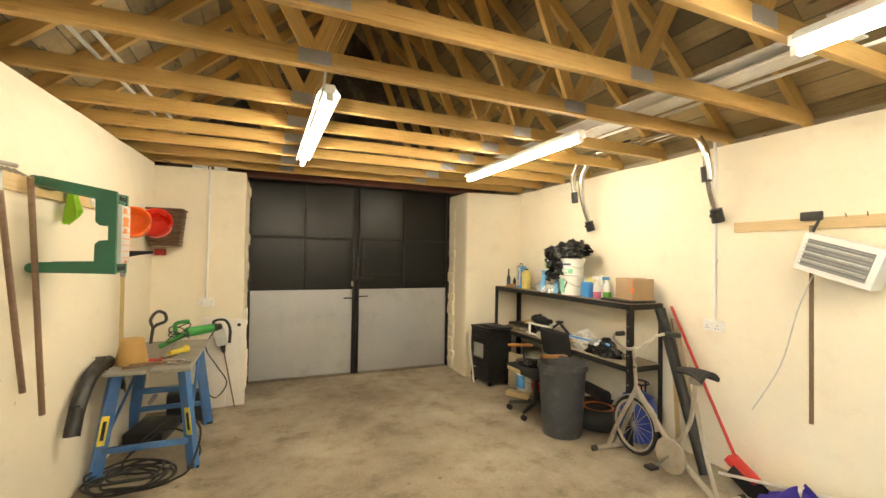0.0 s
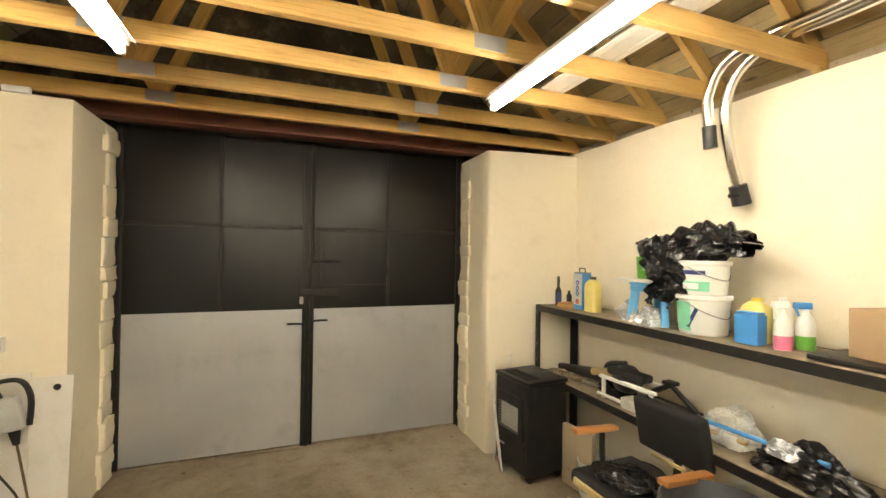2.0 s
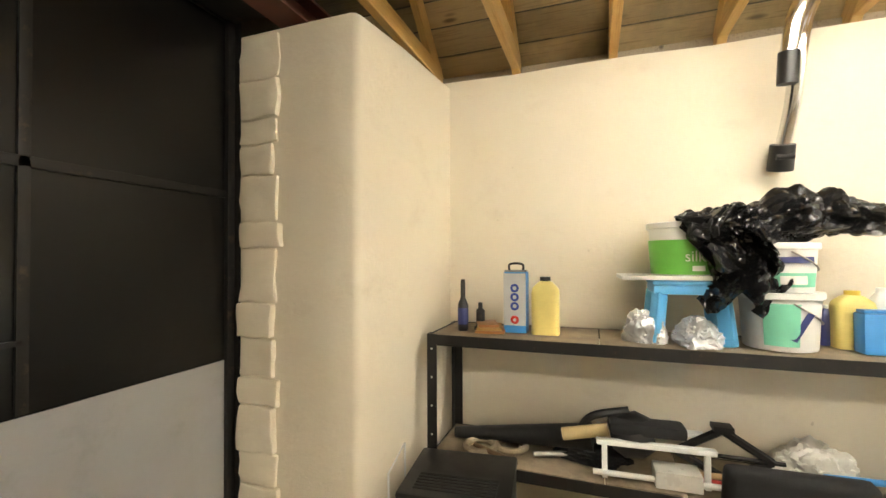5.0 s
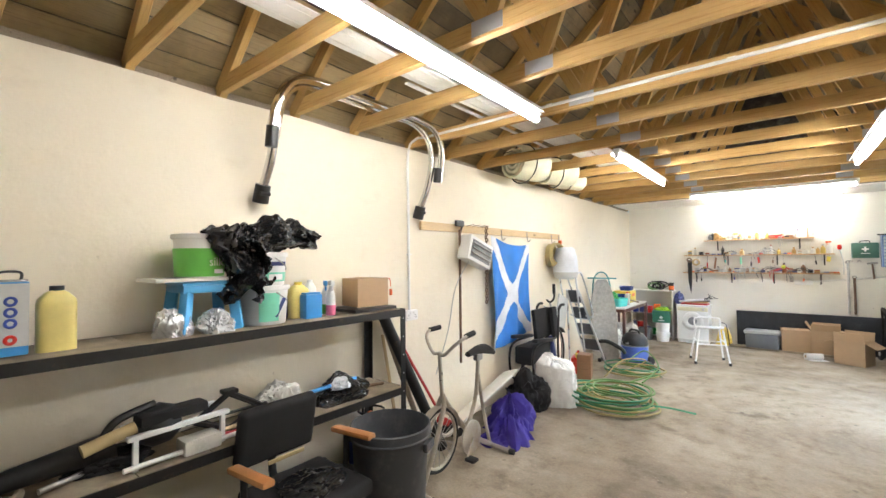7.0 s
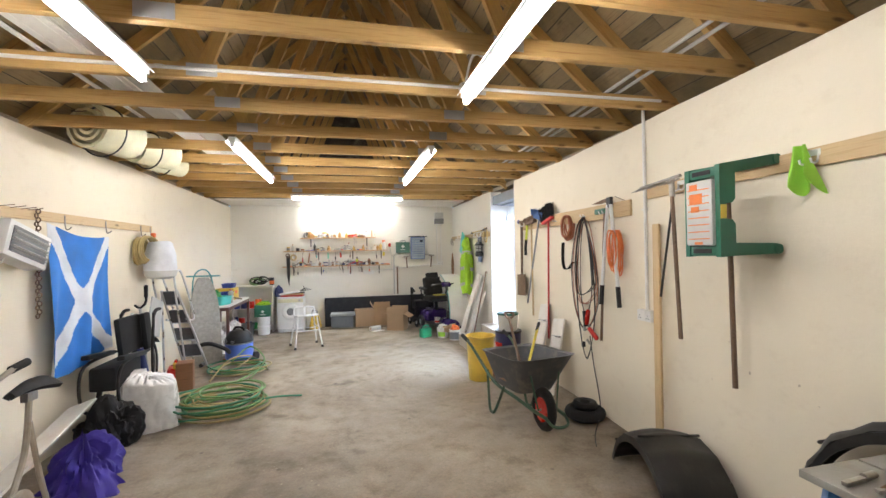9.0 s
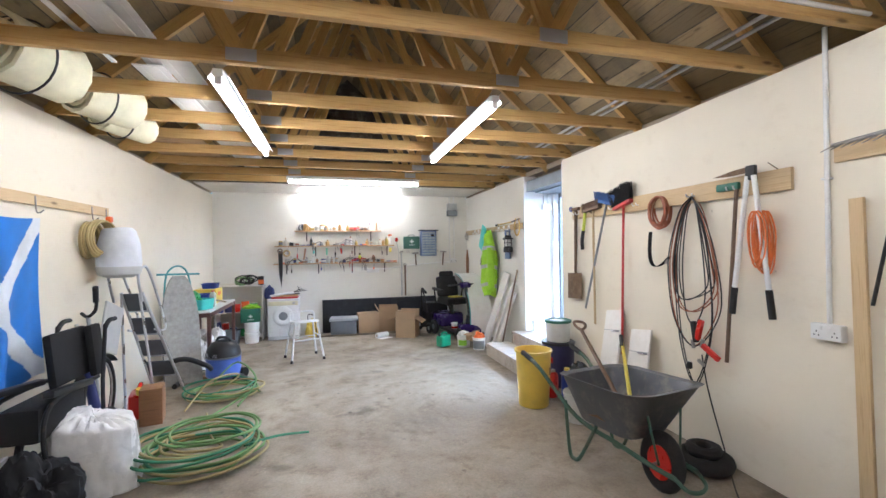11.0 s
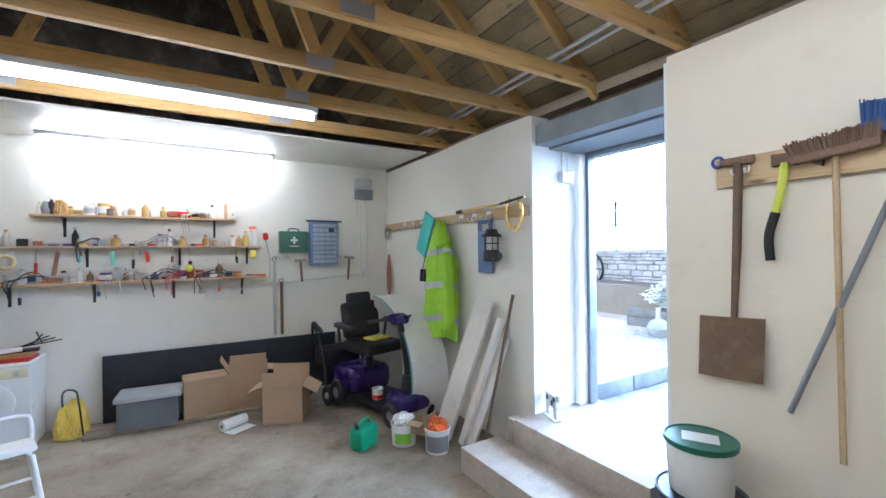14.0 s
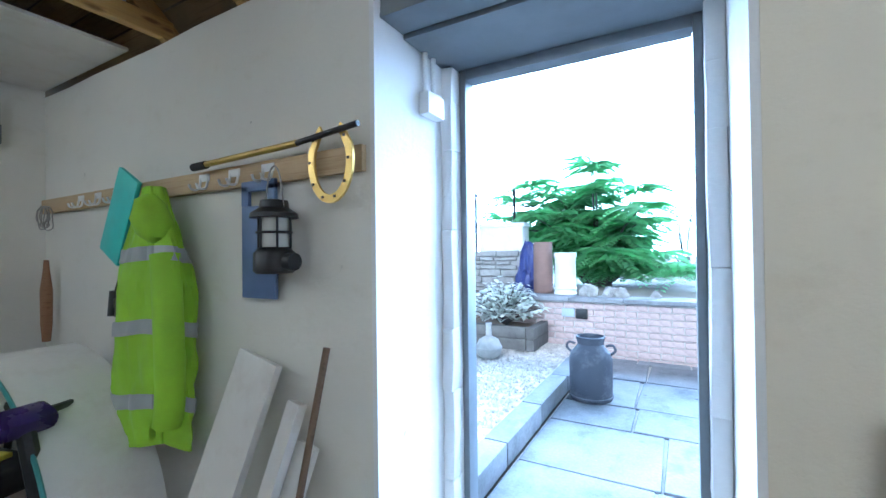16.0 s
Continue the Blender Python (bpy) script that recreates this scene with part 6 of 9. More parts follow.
part("cap", rod((0, 0.09, 0.2), (0, 0.13, 0.28), 0.02), "yellow_plastic", e)
part("label", box((0.004, 0.12, 0.10), (-0.081, 0, 0.12)), "yellow_plastic", e)
e = thing("speaker_box", "brown wood-veneer loudspeaker box on the floor", "loudspeaker", (2.86, -0.42, 0), 12)
part("cabinet", box((0.17, 0.20, 0.31), (0, 0, 0.155), None, 0.004), "brown_wood", e)
part("grille", box((0.15, 0.006, 0.28), (0, -0.103, 0.155), None, 0.002), "fabric_black", e)

# platform stepladder
e = thing("stepladder", "aluminium platform stepladder leaning on the wall", "stepladder")
def rail(a, c, name="stile", r=0.014, m="aluminium"):
    return part(name, rod(a, c, r), m, e)
A0, A1 = Vector((3.00, -0.60, 1.12)), Vector((2.88, -1.30, 0.01))
B0, B1 = Vector((3.17, -0.62, 1.12)), Vector((3.17, -1.33, 0.01))
rail(A0, A1)
rail(B0, B1)
rail(A0 + Vector((0.02, 0.0, 0)), Vector((2.96, -0.78, 0.01)), "rear_leg", 0.011)
rail(B0, Vector((3.22, -0.80, 0.01)), "rear_leg", 0.011)
for f in (0.08, 0.30, 0.52, 0.74):
    p, q = A0.lerp(A1, f), B0.lerp(B1, f)
    part("tread_plate", box(((q - p).length - 0.03, 0.19, 0.012), (p + q) / 2, turn("X", 60), 0.003), "tread", e, "dark ribbed tread")
    part("tread_edge", rod(p + Vector((0, -0.06, -0.09)), q + Vector((0, -0.06, -0.09)), 0.010), "aluminium", e)
for s, x in ((0, 2.98), (1, 3.2)):
    part("guard_rail", tube(smooth_path([(x, -0.55, 1.05), (x - 0.02, -0.42, 1.28), (x - 0.02, -0.52, 1.36), (x - 0.02, -0.66, 1.30), (x - 0.03, -0.95, 0.86), (x - 0.03, -0.98, 0.72), (x, -0.82, 0.75)], 6), 0.011), "aluminium", e)

# ironing board leaning on the wall
def iron_fn(u, v):
    w = 0.19 if u < 0.5 else 0.19 * math.sqrt(max(0.04, 1 - ((u - 0.5) / 0.5) ** 2 * 0.9))
    return ((v - 0.5) * 2 * w, 0, 1.22 * u)
e = thing("ironing_board", "folded ironing board with a patterned grey cover", "ironing board", (2.96, -1.55, 0.005), 214, rx=-7)
part("cover", sheet(26, 10, iron_fn, 0.03), "iron_cover", e)
part("frame_tube", tube(smooth_path([(-0.16, 0.05, 0.03), (-0.14, 0.06, 0.5), (-0.1, 0.06, 1.24), (0.12, 0.05, 1.25), (0.16, 0.05, 0.4)], 6), 0.010), "fence_teal", e)
part("foot_bar", rod((-0.2, 0.04, 1.25), (0.24, 0.04, 1.24), 0.011), "fence_teal", e)

# brown steel-framed table with tubs
e = thing("table", "brown steel-framed table with a white top, loaded", "table")
TX0, TX1, TY0, TY1 = 2.74, 3.24, -3.15, -1.80
part("tabletop", box((TX1 - TX0, TY1 - TY0, 0.02), ((TX0 + TX1) / 2, (TY0 + TY1) / 2, 0.765), None, 0.003), "white_board", e)
for x in (TX0 + 0.02, TX1 - 0.02):
    for y in (TY0 + 0.02, TY1 - 0.02):
        part("leg", box((0.04, 0.04, 0.755), (x, y, 0.3775), None, 0.003), "brown_steel", e)
for x in (TX0 + 0.02, TX1 - 0.02):
    part("rail", box((0.035, TY1 - TY0 - 0.08, 0.05), (x, (TY0 + TY1) / 2, 0.728), None, 0.003), "brown_steel", e)
for y in (TY0 + 0.02, TY1 - 0.02):
    part("rail", box((TX1 - TX0 - 0.08, 0.035, 0.05), ((TX0 + TX1) / 2, y, 0.728), None, 0.003), "brown_steel", e)
part("rail", box((0.03, TY1 - TY0 - 0.08, 0.03), (TX1 - 0.02, (TY0 + TY1) / 2, 0.2), None, 0.003), "brown_steel", e)
paint("can_green", (0.02, 0.30, 0.15), 0.35)
TT = 0.776


def open_tub(name, at, sx, sy, h, material, label, rz=0, category="plastic tub", lid=None):
    e = thing(name, label, category, at, rz)
    t = 0.006
    bm = bmesh.new()
    outer = [(0.86, 0), (1.0, 1), (1.06, 1), (0.96, 1), (0.82, 0.06)]
    rings = []
    for f, zz in outer:
        rings.append([bm.verts.new((sx / 2 * f * (abs(math.cos(a)) ** 0.35) * (1 if math.cos(a) > 0 else -1), sy / 2 * f * (abs(math.sin(a)) ** 0.35) * (1 if math.sin(a) > 0 else -1), zz * h)) for a in [2 * math.pi * (j + 0.5) / 24 for j in range(24)]])
    for u, v in zip(rings, rings[1:]):
        for j in range(24):
            bm.faces.new((u[j], u[(j + 1) % 24], v[(j + 1) % 24], v[j]))
    bm.faces.new(rings[0][::-1])
    bm.faces.new(rings[-1])
    part("body", bm, material, e)
    if lid:
        part("lid", box((sx * 1.06, sy * 1.06, 0.03), (0, 0, h + 0.012), None, 0.012), lid, e)
    return e


open_tub("plastic_tub", (2.90, -2.05, TT), 0.28, 0.20, 0.13, "teal", "pale teal plastic tub of odds and ends on the table", 70)
open_tub("plastic_tub", (2.96, -2.42, TT), 0.30, 0.22, 0.16, "deep_blue", "dark blue plastic crate on the table", 85)
open_tub("plastic_tub", (3.13, -1.98, TT), 0.2, 0.22, 0.19, "film_white", "cloudy white plastic tub on the table", 80)
crumpled("green_bag", (3.0, -2.06, TT + 0.11), (0.2, 0.22, 0.12), "green_plastic", "crumpled green bag in the tub", "plastic bag", 41.0)
crumpled("rag", (3.06, -2.25, TT), (0.2, 0.3, 0.16), "fabric_black", "dark bundle of cloth and tools on the table", "rag", 44.0)
bottle("white_bottle", (2.84, -2.32, TT), 0.09, 0.07, 0.21, "clear_plastic", "red_plastic", "clear bottle with a red cap on the table", 0.016, -90)
e = thing("yellow_crate", "yellow printed cardboard crate on the table", "crate", (3.02, -2.82, TT), 90)
part("body", box((0.36, 0.28, 0.20), (0, 0, 0.10), None, 0.006), "yellow_plastic", e)
part("print_bar", box((0.16, 0.002, 0.05), (0, 0.141, 0.13)), "orange_plastic", e)
open_tub("plastic_tub", (3.0, -2.86, TT + 0.201), 0.26, 0.2, 0.07, "deep_blue", "blue plastic tray on the yellow crate", 90)
solo("table_batten", rod((2.78, -2.75, TT + 0.012), (3.1, -2.2, TT + 0.16), 0.012), "grey_wood", "wooden stick lying over the table things", "stick")
for i, (x, y, s) in enumerate(((3.02, -2.2, 0.36), (2.92, -2.55, 0.42), (3.1, -2.7, 0.4), (3.08, -2.0, 0.3))):
    crumpled("clear_bag", (x, y, 0), (s, s * 0.9, s * 1.05), "film_white", "bulging clear plastic sack under the table", "plastic bag", 50.0 + i * 3)
solo("floor_timber", box((0.5, 0.09, 0.03), (2.86, -1.66, 0.018), turn("Z", 20), 0.003), "brown_wood", "dark timber offcut on the floor", "offcut")

# white shelf unit by the south wall
e = thing("shelf_unit", "low white shelf unit packed with tins", "shelf unit")
SX0, SX1 = 2.46, 3.20
for x in (SX0 + 0.01, SX1 - 0.01):
    part("side_panel", span(x - 0.01, x + 0.01, -4.16, -3.86, 0, 0.90), "white_board", e)
for z in (0.05, 0.46):
    part("shelf", span(SX0 + 0.021, SX1 - 0.021, -4.16, -3.87, z, z + 0.018), "white_board", e)
part("top_panel", span(SX0 - 0.005, SX1 + 0.005, -4.17, -3.85, 0.901, 0.92), "white_board", e)
rngs = random.Random(8)
cols = ["white_plastic", "navy", "deep_blue", "mid_grey", "black_plastic", "orange_plastic", "green_plastic", "pale_grey", "red_plastic"]
for z in (0.068, 0.478):
    x = SX0 + 0.09
    while x < SX1 - 0.06:
        r = rngs.uniform(0.04, 0.075)
        h = rngs.uniform(0.12, 0.26)
        x += r
        e = thing("paint_tin", "used paint tin or tub on the shelf unit", "paint tin", (x, -3.98 + rngs.uniform(-0.02, 0.02), z), 0, "tins on the shelf unit")
        part("can", lathe([(r, 0), (r, h), (r - 0.004, h + 0.004)], 16), rngs.choice(cols), e)
        part("lid", lathe([(r - 0.006, h + 0.004), (r - 0.006, h + 0.01), (r - 0.014, h + 0.008)], 16), "pale_grey", e)
        x += r + 0.012
rngc = random.Random(15)
e = thing("cable_heap", "tangled dark cable heaped on the shelf unit", "cable coil", (2.72, -4.0, 0.92))
for k in range(9):
    cx, cz, R0 = rngc.uniform(-0.09, 0.09), 0.07 + rngc.uniform(0, 0.05), rngc.uniform(0.07, 0.12)
    pts = [(cx + R0 * math.cos(a * 0.7), 0.05 * math.sin(a * 1.1 + k), cz + R0 * 0.55 * math.sin(a * 0.7)) for a in range(9)]
    part("loop", tube(smooth_path(pts, 4, True), 0.010, 6, closed=True), "hose_lime" if k % 3 == 0 else "fabric_black", e)
bucket("paint_tin", (2.50, -4.0, 0.92), 0.045, 0.15, "black_plastic", "dark aerosol-sized tin on the shelf unit", None, ("orange_plastic", 0, 180, 0.02, 0.09), 0, "tins on the shelf unit", False)
bucket("white_tub", (2.60, -3.68, 0), 0.115, 0.17, "white_plastic", "white tub standing on the floor", None, None, 0, "stacked white tubs")
bucket("white_tub", (2.60, -3.68, 0.172), 0.118, 0.17, "white_plastic", "white tub stacked on another", None, None, 0, "stacked white tubs")
e = thing("green_tub", "dark green plastic first aid box on the white tubs", "first aid box", (2.62, -3.68, 0.344), 10)
part("body", box((0.30, 0.20, 0.22), (0, 0, 0.11), None, 0.015), "dark_green", e)
part("cross", box((0.06, 0.003, 0.02), (0, 0.101, 0.10)), "white_plastic", e)
part("cross", box((0.02, 0.003, 0.06), (0, 0.102, 0.10)), "white_plastic", e)
part("label_bar", box((0.10, 0.003, 0.012), (0, 0.101, 0.045)), "white_plastic", e)
crumpled("hi_vis_vest", (2.60, -3.70, 0.564), (0.28, 0.2, 0.07), "hi_vis", "crumpled yellow vest on the green box", "vest", 61.0)
open_tub("plastic_tub", (2.90, -3.7, 0), 0.24, 0.2, 0.22, "box_grey", "grey-green plastic box on the floor", 0)

# tumble dryer with clutter on it
e = thing("tumble_dryer", "compact white tumble dryer with a round door", "tumble dryer", (2.12, -3.95, 0))
part("case", box((0.49, 0.42, 0.66), (0, 0, 0.335), None, 0.012), "white_metal", e)
part("top_panel", box((0.50, 0.43, 0.022), (0, 0, 0.672), None, 0.006), "white_metal", e)
dd = part("door", lathe([(0.165, 0), (0.165, 0.01), (0.15, 0.022), (0.09, 0.022), (0.075, 0.012)], 32, (0.0, 0.211, 0.40), rot=turn("X", -90)), "white_metal", e)
part("vent_disc", lathe([(0.072, 0.010), (0.070, 0.016), (0.04, 0.021), (0.01, 0.022)], 24, (0.0, 0.211, 0.40), rot=turn("X", -90)), "mid_grey", dd, "grey domed door window")
part("control_panel", box((0.47, 0.006, 0.07), (0, 0.211, 0.615), None, 0.002), "foam_cream", e, "cream control strip")
part("knob", lathe([(0.022, 0), (0.018, 0.02)], 16, (-0.17, 0.214, 0.615), rot=turn("X", -90)), "pale_grey", e)
part("plinth", box((0.48, 0.006, 0.05), (0, 0.209, 0.04)), "pale_grey", e)
solo("white_pipe", tube(smooth_path([(1.95, -3.86, 0.78), (2.1, -3.85, 0.77), (2.3, -3.84, 0.74), (2.34, -3.84, 0.74)], 4), 0.018), "white_plastic", "white plastic pipe lying on the clutter", "pipe")
for i, (x, y, sx, sy, z, h, m) in enumerate(((2.10, -3.93, 0.42, 0.2, 0.684, 0.03, "brush_red"), (2.08, -3.97, 0.36, 0.22, 0.716, 0.025, "tan_tub"), (2.02, -3.95, 0.3, 0.1, 0.743, 0.02, "black_plastic"))):
    solo("flat_clutter", box((sx, sy, h), (x, y, z + h / 2), turn("Z", 8 * i - 6), 0.004), m, "flat tool case lying on the dryer", "tool case", "clutter on the dryer")
crumpled("blue_bag", (2.36, -3.98, 0.684), (0.16, 0.2, 0.24), "navy", "dark blue bag slumped on the dryer", "bag", 71.0)
for i in range(5):
    solo("thin_rod", rod((2.1 - 0.06 * i, -3.98, 0.76 + 0.01 * i), (1.75 + 0.04 * i, -4.05, 0.80 + 0.02 * i), 0.005), "black_steel", "thin dark rod sticking out of the clutter", "rod", "clutter on the dryer")
crumpled("yellow_sack", (1.68, -3.95, 0), (0.24, 0.26, 0.30), "yellow_plastic", "small crumpled yellow sack on the floor", "sack", 75.0)
solo("wire_stand", tube(smooth_path([(1.58, -3.85, 0.01), (1.62, -3.9, 0.3), (1.66, -4.0, 0.36), (1.74, -4.0, 0.34), (1.7, -3.9, 0.05)], 5), 0.007), "black_steel", "bent black wire stand by the sack", "wire stand")

# perching stool
e = thing("perching_stool", "white steel perching stool with rubber feet", "stool", (1.70, -2.32, 0), 18)
part("seat", box((0.34, 0.27, 0.035), (0, 0, 0.51), turn("X", 8), 0.014), "white_plastic", e)
for sx in (-1, 1):
    for sy in (-1, 1):
        a, c = Vector((sx * 0.15, sy * 0.11, 0.49)), Vector((sx * 0.215, sy * 0.19, 0.02))
        part("leg", rod(a, c, 0.0125), "white_metal", e)
        part("height_tube", rod(a.lerp(c, 0.66), c, 0.010), "aluminium", e)
        part("ferrule", rod(c + Vector((0, 0, 0.02)), c - Vector((0, 0, 0.018)), 0.016, 0.02), "rubber", e)
    part("side_bar", rod((sx * 0.175, -0.14, 0.32), (sx * 0.175, 0.14, 0.32), 0.009), "white_metal", e)
part("hand_loop", tube(smooth_path([(-0.165, -0.10, 0.50), (-0.165, -0.125, 0.60), (-0.12, -0.13, 0.635), (0.12, -0.13, 0.635), (0.165, -0.125, 0.60), (0.165, -0.10, 0.50)], 5), 0.012), "white_metal", e)
part("cross_bar", rod((-0.185, -0.14, 0.28), (0.185, -0.14, 0.28), 0.009), "white_metal", e)
part("cross_bar", rod((-0.185, 0.14, 0.28), (0.185, 0.14, 0.28), 0.009), "white_metal", e)

# vacuum cleaner
e = thing("vacuum_cleaner", "blue and black tub vacuum cleaner with its hose", "vacuum cleaner", (2.56, -1.62, 0), 150)
e.scale = (1.1, 1.1, 1.2)
part("tub", lathe([(0.15, 0.03), (0.17, 0.05), (0.168, 0.20), (0.172, 0.215), (0.15, 0.22)], 32), "vac_blue", e)
hd = part("head", lathe([(0.168, 0.225), (0.172, 0.25), (0.155, 0.31), (0.115, 0.36), (0.05, 0.38)], 32), "black_plastic", e)
part("band", ring(0.171, 0.007, (0, 0, 0.228)), "mid_grey", e)
part("handle", tube(smooth_path([(-0.09, 0, 0.35), (-0.06, 0, 0.40), (0.06, 0, 0.40), (0.09, 0, 0.35)], 4), 0.014), "black_plastic", e)
for sx in (-1, 1):
    part("rear_wheel", rod((sx * 0.14, 0.10, 0.05), (sx * 0.19, 0.10, 0.05), 0.05), "black_plastic", e)
lettering("Charles", 0.062, pose(-0.02, -0.169, 0.245, 72, 0, -4), "pale_grey", hd)
part("hose", tube(smooth_path([(0.0, -0.17, 0.14), (0.02, -0.26, 0.20), (-0.12, -0.36, 0.27), (-0.3, -0.38, 0.22), (-0.42, -0.30, 0.05), (-0.36, -0.14, 0.03), (-0.2, -0.42, 0.03)], 7), 0.024, 10), "black_plastic", e)
part("wand", rod((0.28, -0.05, 0.02), (0.75, -0.35, 0.02), 0.014), "chrome", e)
part("floor_head", box((0.26, 0.09, 0.05), (0.22, -0.02, 0.03), turn("Z", -30), 0.012), "black_plastic", e)
part("flex", tube(smooth_path([(-0.14, 0.1, 0.25), (-0.3, 0.12, 0.01), (-0.55, 0.0, 0.006), (-0.62, 0.16, 0.006), (-0.35, 0.22, 0.006)], 6), 0.004, 6), "cable_black", e)

# garden hoses coiled on the floor
def hose_coil(at, R, rows, seed, tails, label):
    r0 = random.Random(seed)
    e = thing("garden_hose", label, "garden hose", at, 0, "coiled garden hoses")
    for k in range(rows):
        rr = R * r0.uniform(0.72, 1.05)
        cx, cy = r0.uniform(-0.08, 0.08), r0.uniform(-0.08, 0.08)
        z = 0.012 + 0.0105 * k
        ph = r0.uniform(0, 6.28)
        pts = [(cx + rr * math.cos(ph + a * 2 * math.pi / 12) * r0.uniform(0.93, 1.06), cy + rr * 0.85 * math.sin(ph + a * 2 * math.pi / 12) * r0.uniform(0.93, 1.06), z + r0.uniform(0, 0.022)) for a in range(12)]
        part("loop", tube(smooth_path(pts, 5, True), 0.0095, 7, closed=True), ("hose_lime", "hose_tan", "hose_green", "hose_lime")[k % 4], e)
    for m, pts in tails:
        part("tail", tube(smooth_path(pts, 6), 0.0095, 7), m, e)


hose_coil((2.24, 0.45, 0), 0.40, 17, 3, (("hose_green", [(-0.3, 0.1, 0.10), (-0.5, -0.1, 0.06), (-0.72, -0.22, 0.012)]), ("hose_tan", [(0.1, -0.2, 0.1), (0.25, -0.1, 0.12), (0.1, 0.15, 0.13), (-0.15, 0.1, 0.11), (0.0, -0.25, 0.05), (0.2, -0.9, 0.012)]), ("hose_lime", [(0.2, 0.1, 0.1), (0.35, -0.3, 0.03), (0.1, -0.9, 0.02), (-0.1, -1.3, 0.06)])), "green and tan garden hose coiled on the floor")
hose_coil((2.40, -1.05, 0), 0.36, 7, 6, (("hose_tan", [(0.25, 0.5, 0.02), (0.1, 0.2, 0.2), (-0.1, -0.1, 0.16), (0.1, 0.1, 0.03)]), ("hose_lime", [(-0.2, 0.5, 0.02), (-0.3, 0.1, 0.15), (-0.05, -0.25, 0.26), (0.15, -0.1, 0.1)])), "green garden hose loosely coiled by the vacuum cleaner")

# ---- south wall: shelves, boxes, meter and tools ----
def wall_shelf(x0, x1, z, label, d=0.16, brackets=()):
    e = thing("wall_shelf", label, "wall shelf", ((x0 + x1) / 2, SY + 0.001, z), 0, "wall shelves")
    part("board", box((x1 - x0, d, 0.018), (0, d / 2, -0.009), None, 0.002), "shelf_pine", e)
    for bx in brackets:
        br = part("bracket", box((0.02, 0.006, 0.17), (bx - (x0 + x1) / 2, 0.004, -0.104)), "black_steel", e)
        part("bracket_arm", box((0.02, d * 0.8, 0.006), (bx - (x0 + x1) / 2, d * 0.4, -0.022)), "black_steel", br)
        part("bracket_brace", rod((bx - (x0 + x1) / 2, 0.01, -0.16), (bx - (x0 + x1) / 2, d * 0.7, -0.025), 0.004, seg=6), "black_steel", br)
    return e


wall_shelf(0.42, 1.95, 1.86, "pine wall shelf crowded with small objects", 0.15, (0.6, 1.75))
wall_shelf(0.18, 2.28, 1.59, "long pine wall shelf crowded with bottles and tins", 0.16, (0.3, 0.9, 1.6))
wall_shelf(0.13, 2.30, 1.275, "long pine wall shelf crowded with tools", 0.16, (0.35, 0.95, 1.55, 2.1))
solo("shelf_end", box((0.018, 0.14, 0.15), (0.50, SY + 0.071, 1.937), None, 0.002), "shelf_pine", "small pine end piece standing on the shelf", "shelf end")
rngs = random.Random(31)
cols = ["white_plastic", "white_plastic", "brown_wood", "tan_tub", "pale_grey", "black_plastic", "tan_tub", "mid_grey", "navy", "brass", "clear_plastic", "clear_plastic", "brown_hose"]
for x0, x1, z, dens in ((0.62, 1.9, 1.861, 0.085), (0.24, 2.2, 1.591, 0.085), (0.2, 2.25, 1.276, 0.075)):
    x = x0
    while x < x1:
        kind = rngs.random()
        y = SY + rngs.uniform(0.05, 0.11)
        w = rngs.uniform(0.025, 0.05)
        if kind < 0.42 or (z < 1.3 and kind < 0.2):
            h = rngs.uniform(0.07, 0.17)
            r = w * 0.75
            e = thing("small_bottle", "small bottle or jar on the wall shelf", "bottle", (x, y, z), rngs.uniform(0, 90), "bottles on the wall shelves")
            part("body", lathe([(r, 0), (r, h * 0.6), (r * 0.4, h * 0.76), (r * 0.4, h * 0.85)], 14), rngs.choice(cols), e)
            part("cap", rod((0, 0, h * 0.84), (0, 0, h), r * 0.48, seg=10), rngs.choice(cols), e)
        elif kind < 0.65:
            h = rngs.uniform(0.05, 0.11)
            e = thing("small_tin", "small tin on the wall shelf", "tin", (x, y, z), rngs.uniform(0, 90), "tins on the wall shelves")
            part("can", lathe([(w, 0), (w, h), (w - 0.004, h + 0.003)], 16), rngs.choice(cols), e)
            part("label", lathe([(w + 0.0008, h * 0.2), (w + 0.0008, h * 0.75), (w - 0.001, h * 0.75)], 16), rngs.choice(cols), e)
        elif kind < 0.82:
            solo("small_box", box((w * 2, 0.07, rngs.uniform(0.03, 0.06)), (0, 0, 0.031), None, 0.004), rngs.choice(cols), "small packet on the wall shelf", "box", "packets on the wall shelves", m=pose(x, y, z - 0.005, 0, 0, rngs.uniform(-25, 25)))
        else:
            e = thing("small_tool", "small hand tool lying on the wall shelf", "hand tool", (x, y, z + 0.012), rngs.uniform(-30, 30), "tools on the wall shelves")
            part("handle", rod((-0.07, 0, 0), (0.0, 0, 0), 0.010, seg=8), rngs.choice(["red_plastic", "orange_plastic", "deep_blue", "black_plastic"]), e)
            part("blade", rod((0, 0, 0), (0.09, 0, 0), 0.004, seg=6), "steel", e)
        x += rngs.uniform(dens * 0.55, dens * 1.25)
solo("red_case", box((0.20, 0.09, 0.06), (0.90, SY + 0.08, 1.892), None, 0.025, seg=3), "red_plastic", "soft red case on the upper shelf", "case")
for i, (x, s) in enumerate(((1.76, 0.10), (1.55, 0.09), (1.42, 0.08), (1.84, 0.09))):
    crumpled("soft_toy", (x, SY + 0.08, 1.861), (s * 1.2, s, s * 1.3), ("tan_tub", "pale_grey", "tan_tub", "mid_grey")[i], "small soft brown bundle on the upper shelf", "bundle", 81.0 + i * 2.7)
